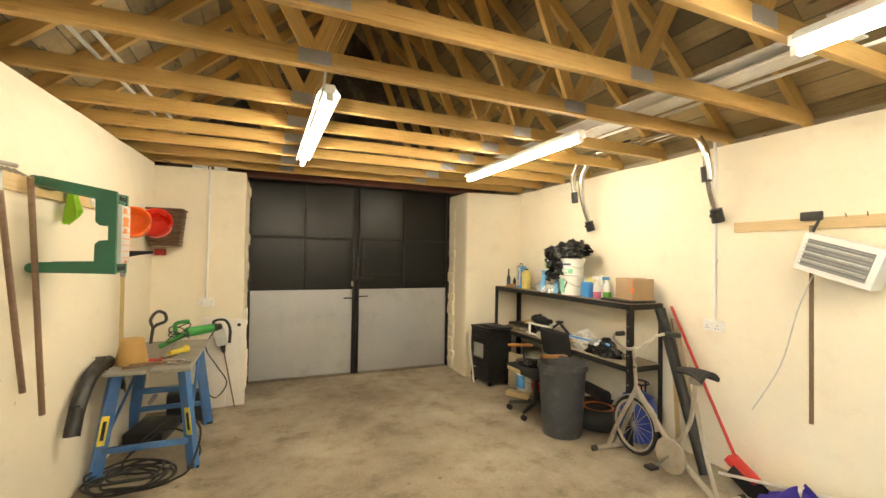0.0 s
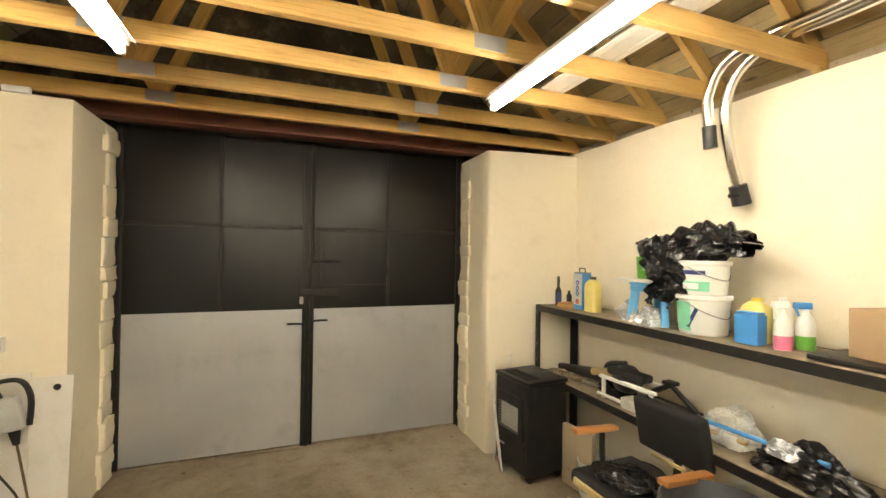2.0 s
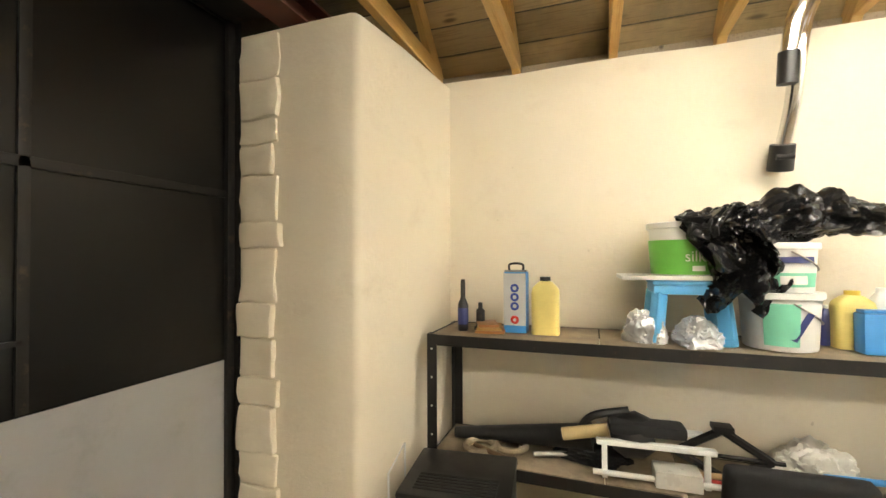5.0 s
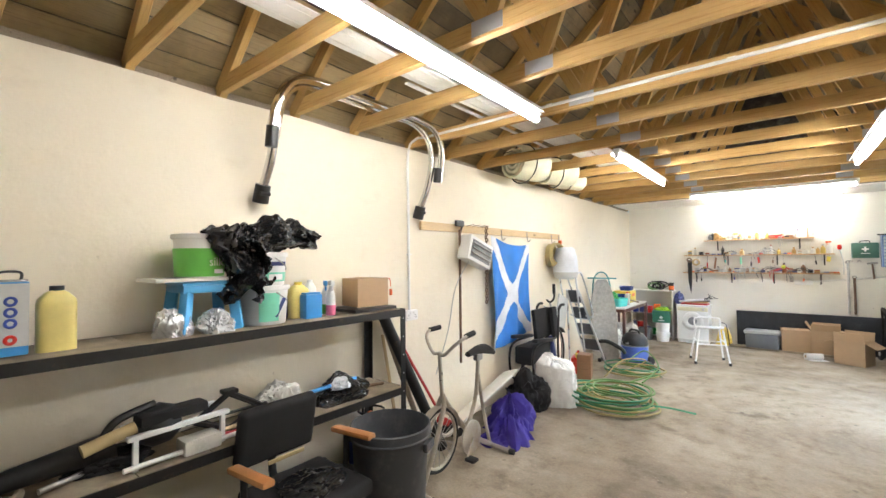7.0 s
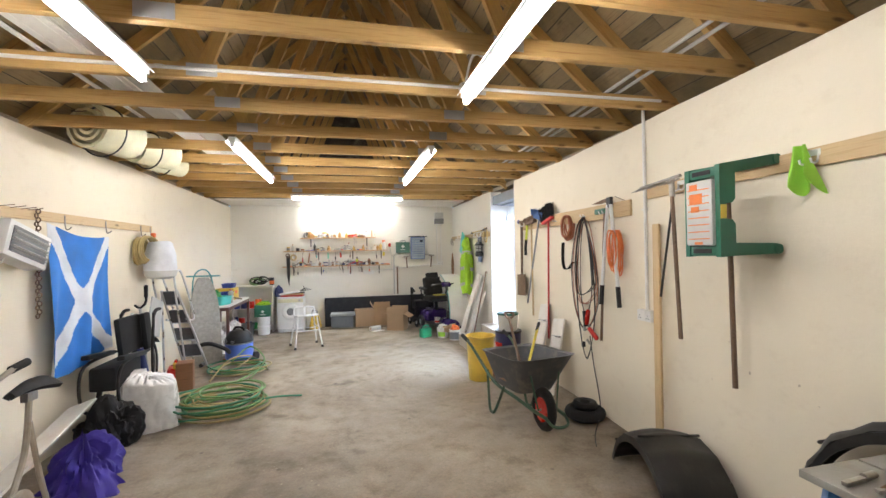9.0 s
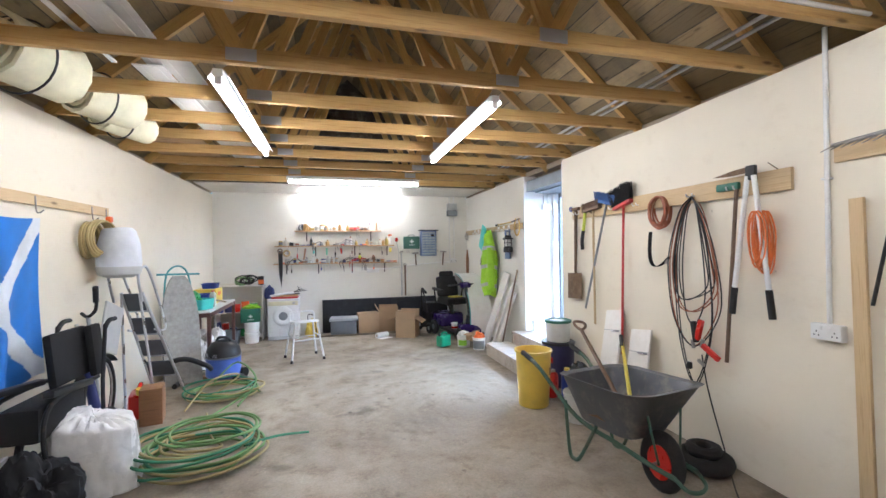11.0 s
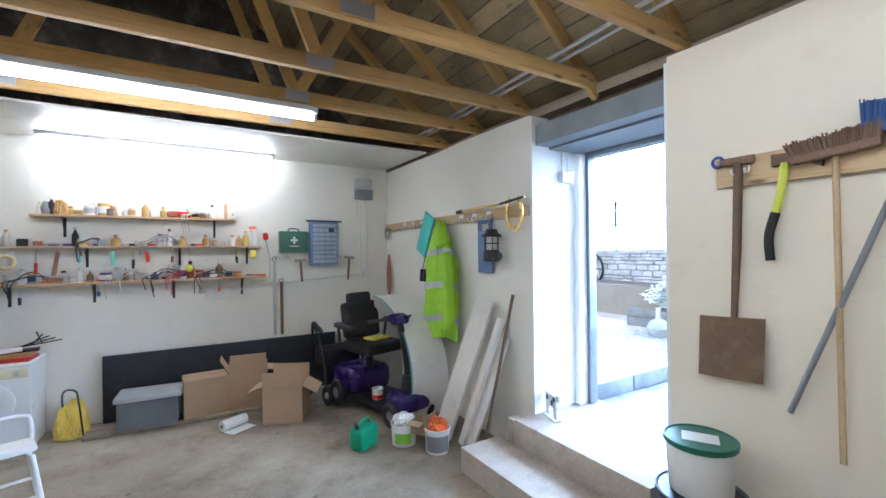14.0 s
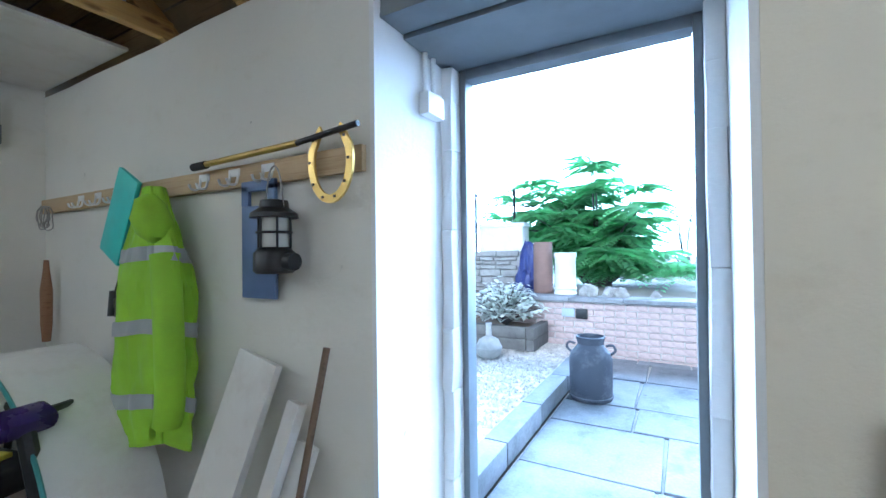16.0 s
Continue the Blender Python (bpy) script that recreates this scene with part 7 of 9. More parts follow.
spray_bottle((0.24, SY + 0.08, 1.591), "white_plastic", "orange_plastic", "white trigger spray bottle with an orange head", 0.2, 20)
solo("cable_loop", tube(smooth_path([(0.12, SY + 0.03, 1.66), (0.08, SY + 0.04, 1.45), (0.08, SY + 0.03, 1.25)], 5), 0.007), "pale_grey", "white cable hanging from the shelf end", "cable")
solo("red_bulb", lathe([(0.02, -0.03), (0.03, 0), (0.026, 0.04), (0.01, 0.05)], 14, (0.12, SY + 0.05, 1.68)), "red_plastic", "red rubber bulb hung beside the shelf", "rubber bulb")
for i, (x, m, h) in enumerate(((1.78, "brown_wood", 0.2), (0.72, "steel", 0.1), (1.15, "red_plastic", 0.1), (0.26, "label_yellow", 0.08), (1.4, "mint", 0.12), (2.05, "pale_grey", 0.11))):
    e = thing("hanging_tool", "small tool hung from the shelf edge", "hand tool", (x, SY + 0.165, 1.565 if x not in (0.72,) else 1.25), 0, "tools hung from the shelves")
    part("loop", ring(0.012, 0.002, (0, 0, -0.012), (0, 1, 0), 12, 5), "steel", e)
    part("body", box((0.03 + 0.02 * (i % 2), 0.012, h), (0, 0, -0.024 - h / 2), turn("Y", 8 * (i % 3 - 1)), 0.005), m, e)
rngk = random.Random(63)
for i, (x, z, m) in enumerate(((0.62, 1.276, "cable_black"), (0.85, 1.276, "brush_red"), (1.02, 1.276, "cable_black"), (1.28, 1.276, "pale_grey"), (1.55, 1.591, "cable_black"), (1.05, 1.591, "mid_grey"), (0.75, 1.861, "pale_grey"), (1.95, 1.276, "cable_black"))):
    e = thing("cable_bundle", "short coil of cable lying over the shelf edge", "cable", (x, SY + 0.10, z), 0, "cables on the wall shelves")
    for k in range(3):
        w, h = rngk.uniform(0.07, 0.17), rngk.uniform(0.05, 0.12)
        pts = [(-w, 0.0, 0.008), (-w * 0.6, 0.03, h * 0.8), (0, 0.05, h * rngk.uniform(0.7, 1.1)), (w * 0.6, 0.06, h * 0.5), (w, 0.075, 0.01), (w * rngk.uniform(0.7, 1.1), 0.085, -rngk.uniform(0.03, 0.16))]
        part("strand", tube(smooth_path(pts, 5), 0.0045, 6), m, e)
for i, (x, z, h, m) in enumerate(((0.42, 1.565, 0.13, "black_plastic"), (0.56, 1.25, 0.09, "orange_plastic"), (0.95, 1.565, 0.11, "dark_wood"), (1.25, 1.565, 0.16, "black_steel"), (1.62, 1.565, 0.10, "teal"), (1.90, 1.565, 0.19, "brush_red"), (2.0, 1.25, 0.12, "black_steel"), (1.50, 1.25, 0.08, "deep_blue"))):
    e = thing("hanging_tool", "small tool hung from the shelf edge", "hand tool", (x, SY + 0.168, z), 0, "tools hung from the shelves", ry=rngk.uniform(-7, 7))
    part("loop", ring(0.010, 0.002, (0, 0, -0.010), (0, 1, 0), 12, 5), "steel", e)
    part("shaft", rod((0, 0, -0.02), (0, 0, -0.02 - h * 0.55), 0.006, seg=8), "steel", e)
    part("grip", rod((0, 0, -0.02 - h * 0.5), (0, 0, -0.02 - h), 0.013, 0.011, 10), m, e)
e = thing("tape_roll", "roll of clear tape hung on a nail by the shelf", "tape roll", (2.08, SY + 0.172, 1.46))
part("roll", ring(0.05, 0.016, (0, 0, 0), (0, 1, 0.1), 28, 8), "foam_tan", e)
solo("tennis_ball", lathe([(0.004, -0.033), (0.02, -0.026), (0.033, 0), (0.02, 0.026), (0.004, 0.033)], 18, (0.82, SY + 0.165, 1.375)), "axe_yellow", "yellow ball hung on a string under the shelf", "ball")
solo("string", rod((0.82, SY + 0.165, 1.405), (0.82, SY + 0.165, 1.575), 0.0015, seg=5), "cable_black", "thin string hung from the shelf", "string")
e = thing("hand_saw", "old saw hanging from the shelf bracket", "saw", (2.19, SY + 0.17, 0))
part("blade", plate([(-0.045, 1.5), (0.03, 1.5), (0.02, 1.1), (-0.02, 0.86), (-0.04, 1.1)], 0.003), "black_steel", e)
part("handle", ring(0.035, 0.012, (0, 0, 1.5), (0, 1, 0), 16, 8), "dark_wood", e)

solo("first_aid_case", box((0.30, 0.09, 0.235), (-0.165, SY + 0.046, 1.63), None, 0.01), "aid_green", "dark green first aid case on the wall", "first aid case")
fa = bpy.data.objects["first_aid_case"]
part("cross", box((0.075, 0.003, 0.022), (-0.165, SY + 0.0925, 1.65)), "white_plastic", fa, "white cross")
part("cross", box((0.022, 0.003, 0.075), (-0.165, SY + 0.0928, 1.65)), "white_plastic", fa, "white cross")
part("label_bar", box((0.10, 0.002, 0.009), (-0.165, SY + 0.092, 1.585)), "white_plastic", fa)
part("handle", tube(smooth_path([(-0.22, SY + 0.05, 1.745), (-0.21, SY + 0.05, 1.775), (-0.12, SY + 0.05, 1.775), (-0.11, SY + 0.05, 1.745)], 4), 0.006), "black_plastic", fa)
e = thing("drawer_cabinet", "blue cabinet of small clear drawers on the wall", "drawer cabinet", (-0.49, SY + 0.001, 1.615))
part("case", box((0.30, 0.13, 0.48), (0, 0.065, 0), None, 0.006), "cabinet_blue", e)
for r in range(9):
    for c in range(4 if r < 7 else 2):
        k = 4 if r < 7 else 2
        w = 0.27 / k
        part("drawer", box((w - 0.006, 0.012, 0.038), (-0.135 + w * (c + 0.5), 0.132, 0.20 - 0.05 * r), None, 0.003), "lid_grey", e)
part("missing_drawer", box((0.06, 0.006, 0.038), (-0.07, 0.1395, 0.15)), "black_plastic", e)
e = thing("spirit_level", "dark spirit level lying on the drawer cabinet", "spirit level", (-0.50, SY + 0.07, 1.867), 2)
part("bar", box((0.40, 0.03, 0.02), (0, 0, 0.0), None, 0.003), "black_plastic", e)
e = thing("meter_box", "grey electric meter box on the wall", "meter box", (-0.98, SY + 0.001, 2.27))
part("case", box((0.19, 0.10, 0.24), (0, 0.05, 0), None, 0.008), "pale_grey", e)
part("lower_cover", box((0.195, 0.11, 0.11), (0, 0.055, -0.07), None, 0.006), "mid_grey", e)
for s in (-1, 1):
    part("conduit", rod((s * 0.045, 0.02, -0.12), (s * 0.045, 0.02, -0.95), 0.011), "white_plastic", e)
    part("conduit", rod((s * 0.045, 0.02, 0.12), (s * 0.045, 0.02, 0.26), 0.011), "white_plastic", e)
socket("wall_socket", (-1.0, SY, 1.27), 180, "white socket below the meter box", 0.12)
pipe_run("conduit", [(-0.93, SY + 0.014, 1.245), (-0.4, SY + 0.014, 1.22), (0.46, SY + 0.014, 1.13)], 0.011, "white_plastic", "white conduit along the wall", [(-0.3, SY + 0.012, 1.213)])
solo("switch_box", box((0.23, 0.05, 0.075), (0.57, SY + 0.026, 1.115), None, 0.006), "white_plastic", "white surface switch box on the wall", "switch box")
for i, (x, z, L0) in enumerate(((-0.24, 1.43, 0.24), (-0.80, 1.45, 0.26))):
    e = thing("hammer", "claw hammer hung on the wall", "hammer", (x, SY + 0.04, z), 0, "hung hammers", ry=4 * (1 - 2 * i))
    part("head", box((0.12, 0.028, 0.03), (0, 0, 0), None, 0.006), "steel", e)
    part("shaft", rod((0, 0, -0.01), (0, 0, -L0), 0.012, seg=10), "dark_wood", e)
for i, (x, z1, z0, m) in enumerate(((0.03, 1.44, 0.63, "pale_grey"), (-0.04, 1.2, 0.63, "dark_wood"))):
    e = thing("long_bar", "long bar standing on the dark board against the wall", "bar", (x, SY + 0.045, z0), 0, "standing bars")
    part("shaft", rod((0, 0, 0), (0, -0.02, z1 - z0), 0.016), m, e)
    part("end", ring(0.022, 0.007, (0, -0.02, z1 - z0 + 0.01), (0, 1, 0), 14, 6), "steel", e)
for x in (0.0, -0.10, -0.62, -0.68):
    solo("wall_hook", tube(smooth_path([(x - 0.02, SY + 0.005, 1.45), (x - 0.02, SY + 0.03, 1.46), (x, SY + 0.045, 1.475), (x + 0.02, SY + 0.03, 1.46), (x + 0.02, SY + 0.005, 1.45)], 4), 0.004), "steel", "bent steel tool hook on the wall", "hook", "wall hooks")
solo("dark_board", box((2.10, 0.035, 0.60), (0.44, SY + 0.06, 0.302), turn("X", -2), 0.003), "board_black", "long dark worktop board leaning on the wall", "board")

# storage box and cartons
e = thing("storage_box", "grey plastic storage box with a pale lid", "storage box", (1.12, -3.82, 0.035), -4)
part("body", box((0.44, 0.28, 0.24), (0, 0, 0.12), None, 0.025), "box_grey", e)
part("lid", box((0.48, 0.32, 0.045), (0, 0, 0.262), None, 0.016), "lid_pale", e)
for s in (-1, 1):
    part("clip", box((0.02, 0.06, 0.05), (s * 0.238, 0, 0.235), None, 0.005), "lid_grey", e)
solo("floor_batten", box((1.55, 0.16, 0.032), (0.80, -3.80, 0.017), turn("Z", -2), 0.004), "dusty_board", "dusty board on the floor under the cartons", "board")
carton("carton", (0.70, -3.86, 0.034), 0.36, 0.27, 0.34, 4, "brown cardboard carton, lid shut", tape=False, group="cartons by the dark board")
carton("carton", (0.33, -3.86, 0.034), 0.34, 0.25, 0.35, -6, "open brown cardboard carton", True, ((0, 1, -78), (1, 0, -60), (-1, 0, 10), (0, -1, -82)), group="cartons by the dark board")
carton("carton", (0.06, -3.38, 0.0), 0.34, 0.30, 0.33, -26, "open brown cardboard carton standing forward", True, ((0, 1, -84), (1, 0, 20), (-1, 0, 30), (0, -1, -80)), group="cartons by the dark board")
e = thing("paper_roll", "white paper roll lying on the floor", "paper roll", (0.50, -3.40, 0), 30)
part("roll", rod((-0.11, 0, 0.045), (0.11, 0, 0.045), 0.045, seg=20), "white_plastic", e)
part("core", rod((-0.112, 0, 0.045), (0.112, 0, 0.045), 0.018, seg=14), "card", e)
part("loose_end", box((0.22, 0.12, 0.003), (0, 0.09, 0.004), turn("X", 2)), "white_plastic", e)

# mobility scooter and rollator
e = thing("mobility_scooter", "purple mobility scooter with a black padded seat", "mobility scooter", (-0.74, -3.12, 0), 192)
part("deck", box((0.40, 0.95, 0.05), (0, 0.0, 0.13), None, 0.02), "black_plastic", e)
part("rear_shroud", wobble(box((0.46, 0.42, 0.24), (0, 0.32, 0.26), None, 0.08, seg=4), 0.004), "purple_shell", e)
part("front_shroud", wobble(box((0.36, 0.24, 0.18), (0, -0.46, 0.2), None, 0.07, seg=4), 0.004), "purple_shell", e)
part("tiller", tube(smooth_path([(0, -0.45, 0.2), (0, -0.44, 0.5), (0, -0.34, 0.86)], 5), 0.03), "black_plastic", e)
part("boot", lathe([(0.07, 0), (0.06, 0.05), (0.065, 0.06), (0.055, 0.11), (0.05, 0.16)], 18, (0, -0.45, 0.26)), "black_plastic", e)
part("console", box((0.18, 0.11, 0.07), (0, -0.32, 0.90), turn("X", 25), 0.025), "purple_shell", e)
part("handlebar", tube(smooth_path([(-0.24, -0.18, 0.88), (-0.18, -0.27, 0.90), (0, -0.32, 0.91), (0.18, -0.27, 0.90), (0.24, -0.18, 0.88)], 5), 0.015), "black_plastic", e)
part("seat_post", rod((0, 0.16, 0.32), (0, 0.16, 0.56), 0.035), "black_steel", e)
part("seat", wobble(box((0.44, 0.42, 0.11), (0, 0.10, 0.60), None, 0.045, seg=4), 0.006), "rubber", e)
part("backrest", wobble(box((0.40, 0.12, 0.36), (0, 0.32, 0.83), turn("X", -10), 0.055, seg=4), 0.008), "rubber", e)
part("headrest", wobble(box((0.26, 0.09, 0.12), (0, 0.36, 1.04), turn("X", -10), 0.04, seg=4), 0.005), "rubber", e)
for s in (-1, 1):
    part("armrest", box((0.07, 0.34, 0.045), (s * 0.28, 0.14, 0.80), turn("X", 4), 0.018), "rubber", e)
    part("arm_post", rod((s * 0.25, 0.28, 0.56), (s * 0.28, 0.27, 0.79), 0.014), "black_steel", e)
    w = part("rear_wheel", ring(0.085, 0.042, (s * 0.24, 0.36, 0.128), (1, 0, 0), 24, 10), "rubber", e)
    part("hub", rod((s * 0.21, 0.36, 0.128), (s * 0.27, 0.36, 0.128), 0.05), "mid_grey", w)
    w = part("front_wheel", ring(0.075, 0.036, (s * 0.19, -0.46, 0.112), (1, 0, 0), 24, 10), "rubber", e)
    part("hub", rod((s * 0.165, -0.46, 0.112), (s * 0.215, -0.46, 0.112), 0.042), "mid_grey", w)
bucket("jam_tin", (-0.66, -2.96, 0.157), 0.05, 0.10, "white_plastic", "small white tin standing on the scooter deck", None, ("red_plastic", 0, 360, 0.01, 0.045), 0, "", False)
solo("folded_paper", box((0.2, 0.16, 0.02), (-0.76, -3.22, 0.667), turn("Z", 20), 0.003), "label_yellow", "yellow booklet lying on the scooter seat", "booklet")
e = thing("rollator", "folded black wheeled walker behind the scooter", "walking frame", (-0.52, -3.72, 0), 10)
for s in (-1, 1):
    part("side_frame", tube(smooth_path([(s * 0.22, 0.20, 0.1), (s * 0.22, 0.12, 0.45), (s * 0.22, -0.05, 0.72), (s * 0.22, -0.12, 0.76), (s * 0.2, -0.16, 0.45), (s * 0.2, -0.22, 0.1)], 5), 0.014), "black_steel", e)
    for y in (0.21, -0.22):
        w = part("wheel", ring(0.075, 0.022, (s * 0.22, y, 0.097), (1, 0, 0), 22, 8), "rubber", e)
        part("hub", rod((s * 0.205, y, 0.097), (s * 0.235, y, 0.097), 0.03), "pale_grey", w)
    part("grip", box((0.04, 0.20, 0.035), (s * 0.22, 0.0, 0.745), turn("X", -20), 0.012), "rubber", e)
part("seat_bag", box((0.40, 0.26, 0.18), (0, 0.0, 0.44), None, 0.03), "fabric_black", e)
# curved white shower panel standing on edge
e = thing("curved_panel", "curved white panel with a green edge standing by the scooter", "curved panel", (-1.22, -3.06, 0.004), 0)
def arch2(u, v):
    a = radians(118) * u
    return (0.36 * v + 0.04, -0.36 + 0.86 * math.sin(a) * 1.0, 0.03 + 1.02 * (math.cos(a) + 0.47) / 1.47)
part("panel", sheet(30, 6, arch2, 0.02), "white_board", e)
part("edge_strip", tube([(0.405,) + tuple(arch2(i / 30, 1))[1:] for i in range(31)], 0.008, 6), "fence_teal", e)
part("back_leg", sheet(10, 6, lambda u, v: (0.36 * v + 0.04, -0.36 - 0.12 * math.sin(u * 1.6), 1.05 * (1 - u) + 0.004), 0.02), "white_board", e)

# things on the floor by the scooter and steps
e = thing("petrol_can", "green plastic petrol can", "petrol can", (-0.33, -2.44, 0), 30)
part("body", box((0.20, 0.14, 0.17), (0, 0, 0.085), None, 0.03, seg=3), "can_green", e)
part("handle", tube(smooth_path([(-0.07, 0, 0.16), (-0.05, 0, 0.205), (0.03, 0, 0.205), (0.06, 0, 0.16)], 4), 0.012), "can_green", e)
part("spout_cap", rod((0.07, 0, 0.15), (0.10, 0, 0.21), 0.018), "black_plastic", e)
bucket("white_tub", (-0.62, -2.33, 0), 0.10, 0.17, "white_plastic", "white tub of rags on the floor", None, ("lime", 20, 100, 0.03, 0.11), 0, "white tubs by the steps")
bucket("white_tub", (-0.78, -2.08, 0), 0.095, 0.18, "white_plastic", "white tub with a picture label on the floor", None, ("mid_grey", 0, 120, 0.02, 0.14), 0, "white tubs by the steps")
crumpled("rag", (-0.62, -2.33, 0.15), (0.18, 0.18, 0.1), "film_white", "crumpled plastic bag in the tub", "plastic bag", 91.0)
crumpled("rag", (-0.78, -2.08, 0.16), (0.16, 0.15, 0.1), "orange_plastic", "orange rag in the tub", "rag", 95.0)
carton("carton", (-0.72, -2.20, 0.12), 0.16, 0.12, 0.10, 30, "small torn cardboard box between the tubs", True, ((0, 1, -70), (1, 0, 10)), False)

# pale boards, stick and batten leaning on the west wall
def lean(name, foot, top, w, t, material, label, category, group="", tilt=0):
    a, c = Vector(top), Vector(foot)
    d = a - c
    x = Vector((0, 1, 0))
    y = d.cross(x).normalized()
    x = y.cross(d).normalized()
    q = Matrix((x, y, d.normalized())).transposed().to_4x4()
    m = Matrix.Translation((a + c) / 2) @ q @ Matrix.Rotation(radians(90), 4, "Y")
    return solo(name, box((d.length, t, w), (0, 0, 0), None, 0.003), material, label, category, group, m=m)


lean("leaning_board", (-0.95, -2.28, 0.02), (-1.24, -2.06, 1.12), 0.22, 0.03, "white_board", "thick pale board leaning on the wall", "board", "boards by the steps")
lean("leaning_board", (-0.97, -2.03, 0.02), (-1.25, -1.88, 0.98), 0.06, 0.04, "white_board", "narrow pale batten leaning on the wall", "board", "boards by the steps")
lean("leaning_board", (-1.0, -1.96, 0.02), (-1.26, -1.84, 0.84), 0.09, 0.025, "white_board", "short pale board leaning on the wall", "board", "boards by the steps")
solo("walking_stick", rod((-1.02, -1.83, 0.0), (-1.26, -1.75, 1.18), 0.012), "dark_wood", "dark wooden stick leaning on the wall", "stick")

# ---- west wall: hook rails and hung tools ----
def hook_rail(y0, y1, z, label, h=0.13):
    e = thing("hook_rail", label, "hook rail")
    a, c = Vector((wx(y0) + 0.013, y0, z)), Vector((wx(y1) + 0.013, y1, z))
    d = c - a
    part("rail", box((d.length, 0.022, h), (0, 0, 0), None, 0.002), "pale_plank", e, "", Matrix.Translation((a + c) / 2) @ Matrix.Rotation(math.atan2(d.y, d.x), 4, "Z"))
    return e


def white_hook(e, y, z):
    x = wx(y) + 0.025
    part("hook", box((0.004, 0.07, 0.03), (x, y, z + 0.02), None, 0.001), "white_metal", e)
    for s in (-1, 1):
        part("hook", tube(smooth_path([(x, y + s * 0.025, z + 0.02), (x + 0.01, y + s * 0.025, z - 0.025), (x + 0.04, y + s * 0.025, z - 0.03), (x + 0.05, y + s * 0.025, z - 0.01)], 4), 0.005), "white_metal", e)


r1 = hook_rail(-0.32, 2.02, 1.855, "pale pine tool rail on the wall")
for y in (-0.21, 0.72, 0.40, 1.32, 1.66):
    white_hook(r1, y, 1.87)
part("nail", rod((wx(1.9), 1.93, 1.92), (wx(1.9) + 0.12, 1.96, 1.95), 0.003, seg=6), "rusty", r1)
r2 = hook_rail(2.24, 4.55, 1.94, "pale pine tool rail near the workbench", 0.09)
for y in (2.6, 3.45, 3.8):
    white_hook(r2, y, 1.94)
r3 = hook_rail(-4.15, -1.60, 1.805, "pine coat rail by the side door", 0.085)
for y in (-2.45, -2.25, -2.05, -3.6, -3.4, -3.2):
    white_hook(r3, y, 1.80)

e = thing("shovel", "rusty square-mouth shovel hung by its T-grip", "shovel", (WX + 0.05, -0.24, 0))
part("shaft", rod((0, 0.01, 1.52), (0, 0.02, 1.90), 0.018), "dark_wood", e)
part("socket_tube", rod((0, -0.005, 1.20), (0, 0.01, 1.53), 0.013, 0.018), "rusty", e)
part("t_grip", rod((0, -0.05, 1.90), (0, 0.08, 1.90), 0.018), "dark_wood", e)
part("blade", sheet(8, 10, lambda u, v: (0.012 * math.sin(u * math.pi) - 0.004 * v, -0.15 + 0.012 * 0 + (u - 0.0) * 0.265 - 0.012 * v, 1.205 - 0.28 * v + 0.015 * (u - 0.5)), 0.003), "rusty", e, "rusted square blade")
part("grip_ring", ring(0.022, 0.007, (0.01, -0.06, 1.905), (1, 0, 0), 16, 6), "deep_blue", e)
e = thing("axe", "hand axe with a yellow and black handle", "axe", (WX + 0.05, -0.05, 0))
part("head", plate([(-0.045, 1.85), (0.05, 1.86), (0.12, 1.825), (0.125, 1.90), (0.05, 1.895), (-0.045, 1.90)], 0.022, turn("Z", 90)), "rusty", e)
part("handle", tube(smooth_path([(0, 0.0, 1.86), (0, -0.015, 1.75), (0, -0.035, 1.66)], 4), 0.016), "axe_yellow", e)
part("grip", tube(smooth_path([(0, -0.035, 1.66), (0, -0.06, 1.56), (0, -0.055, 1.46)], 4), 0.018), "rubber", e)


def hung_broom(y, z, y2, z2, stick, headm, label, w=0.28, bristle=None, up=0.08, tilt=0, x=None):
    e = thing("broom", label, "broom", (wx(y) + 0.06, 0, 0), 0, "hung brooms")
    part("handle", rod((0, y, z), (0, y2, z2), 0.011), stick, e)
    part("head", box((0.05, w, 0.035), (0.01, y, z + 0.01), turn("X", tilt), 0.01), headm, e)
    rb = random.Random(int(1000 * y))
    bb = bmesh.new()
    q = turn("X", tilt)
    base = Vector((0.01, y, z + 0.01))
    n = int(w / 0.0065)
    for i in range(n + 1):
        for k in range(5):
            lo = Vector((-0.022 + 0.011 * k + rb.uniform(-0.003, 0.003), (i / n - 0.5) * w * 0.97, 0.012))
            flare = Vector(((k - 2) * 0.006 + rb.uniform(-0.004, 0.004), (i / n - 0.5) * w * 0.12 + rb.uniform(-0.005, 0.005), up + 0.012 + rb.uniform(-0.008, 0.004)))
            rod(base + q @ lo, base + q @ (lo + flare), 0.0042, 0.0026, 4, bb, False)
    part("bristles", bb, bristle or headm, e, smooth=0)
    return e


hung_broom(0.11, 1.86, 0.12, 0.71, "pale_plank", "dark_wood", "broom with a pale handle hung head up", 0.26, "dark_wood", 0.045, 6)
hung_broom(0.33, 1.90, -0.04, 0.85, "mid_grey", "blue_brush", "blue-bristled broom with a grey handle", 0.30, "blue_brush", 0.06, -14)
e = hung_broom(0.57, 1.85, 0.52, 0.50, "brush_red", "brush_red", "red broom with long black bristles", 0.24, "fabric_black", 0.15, 14)

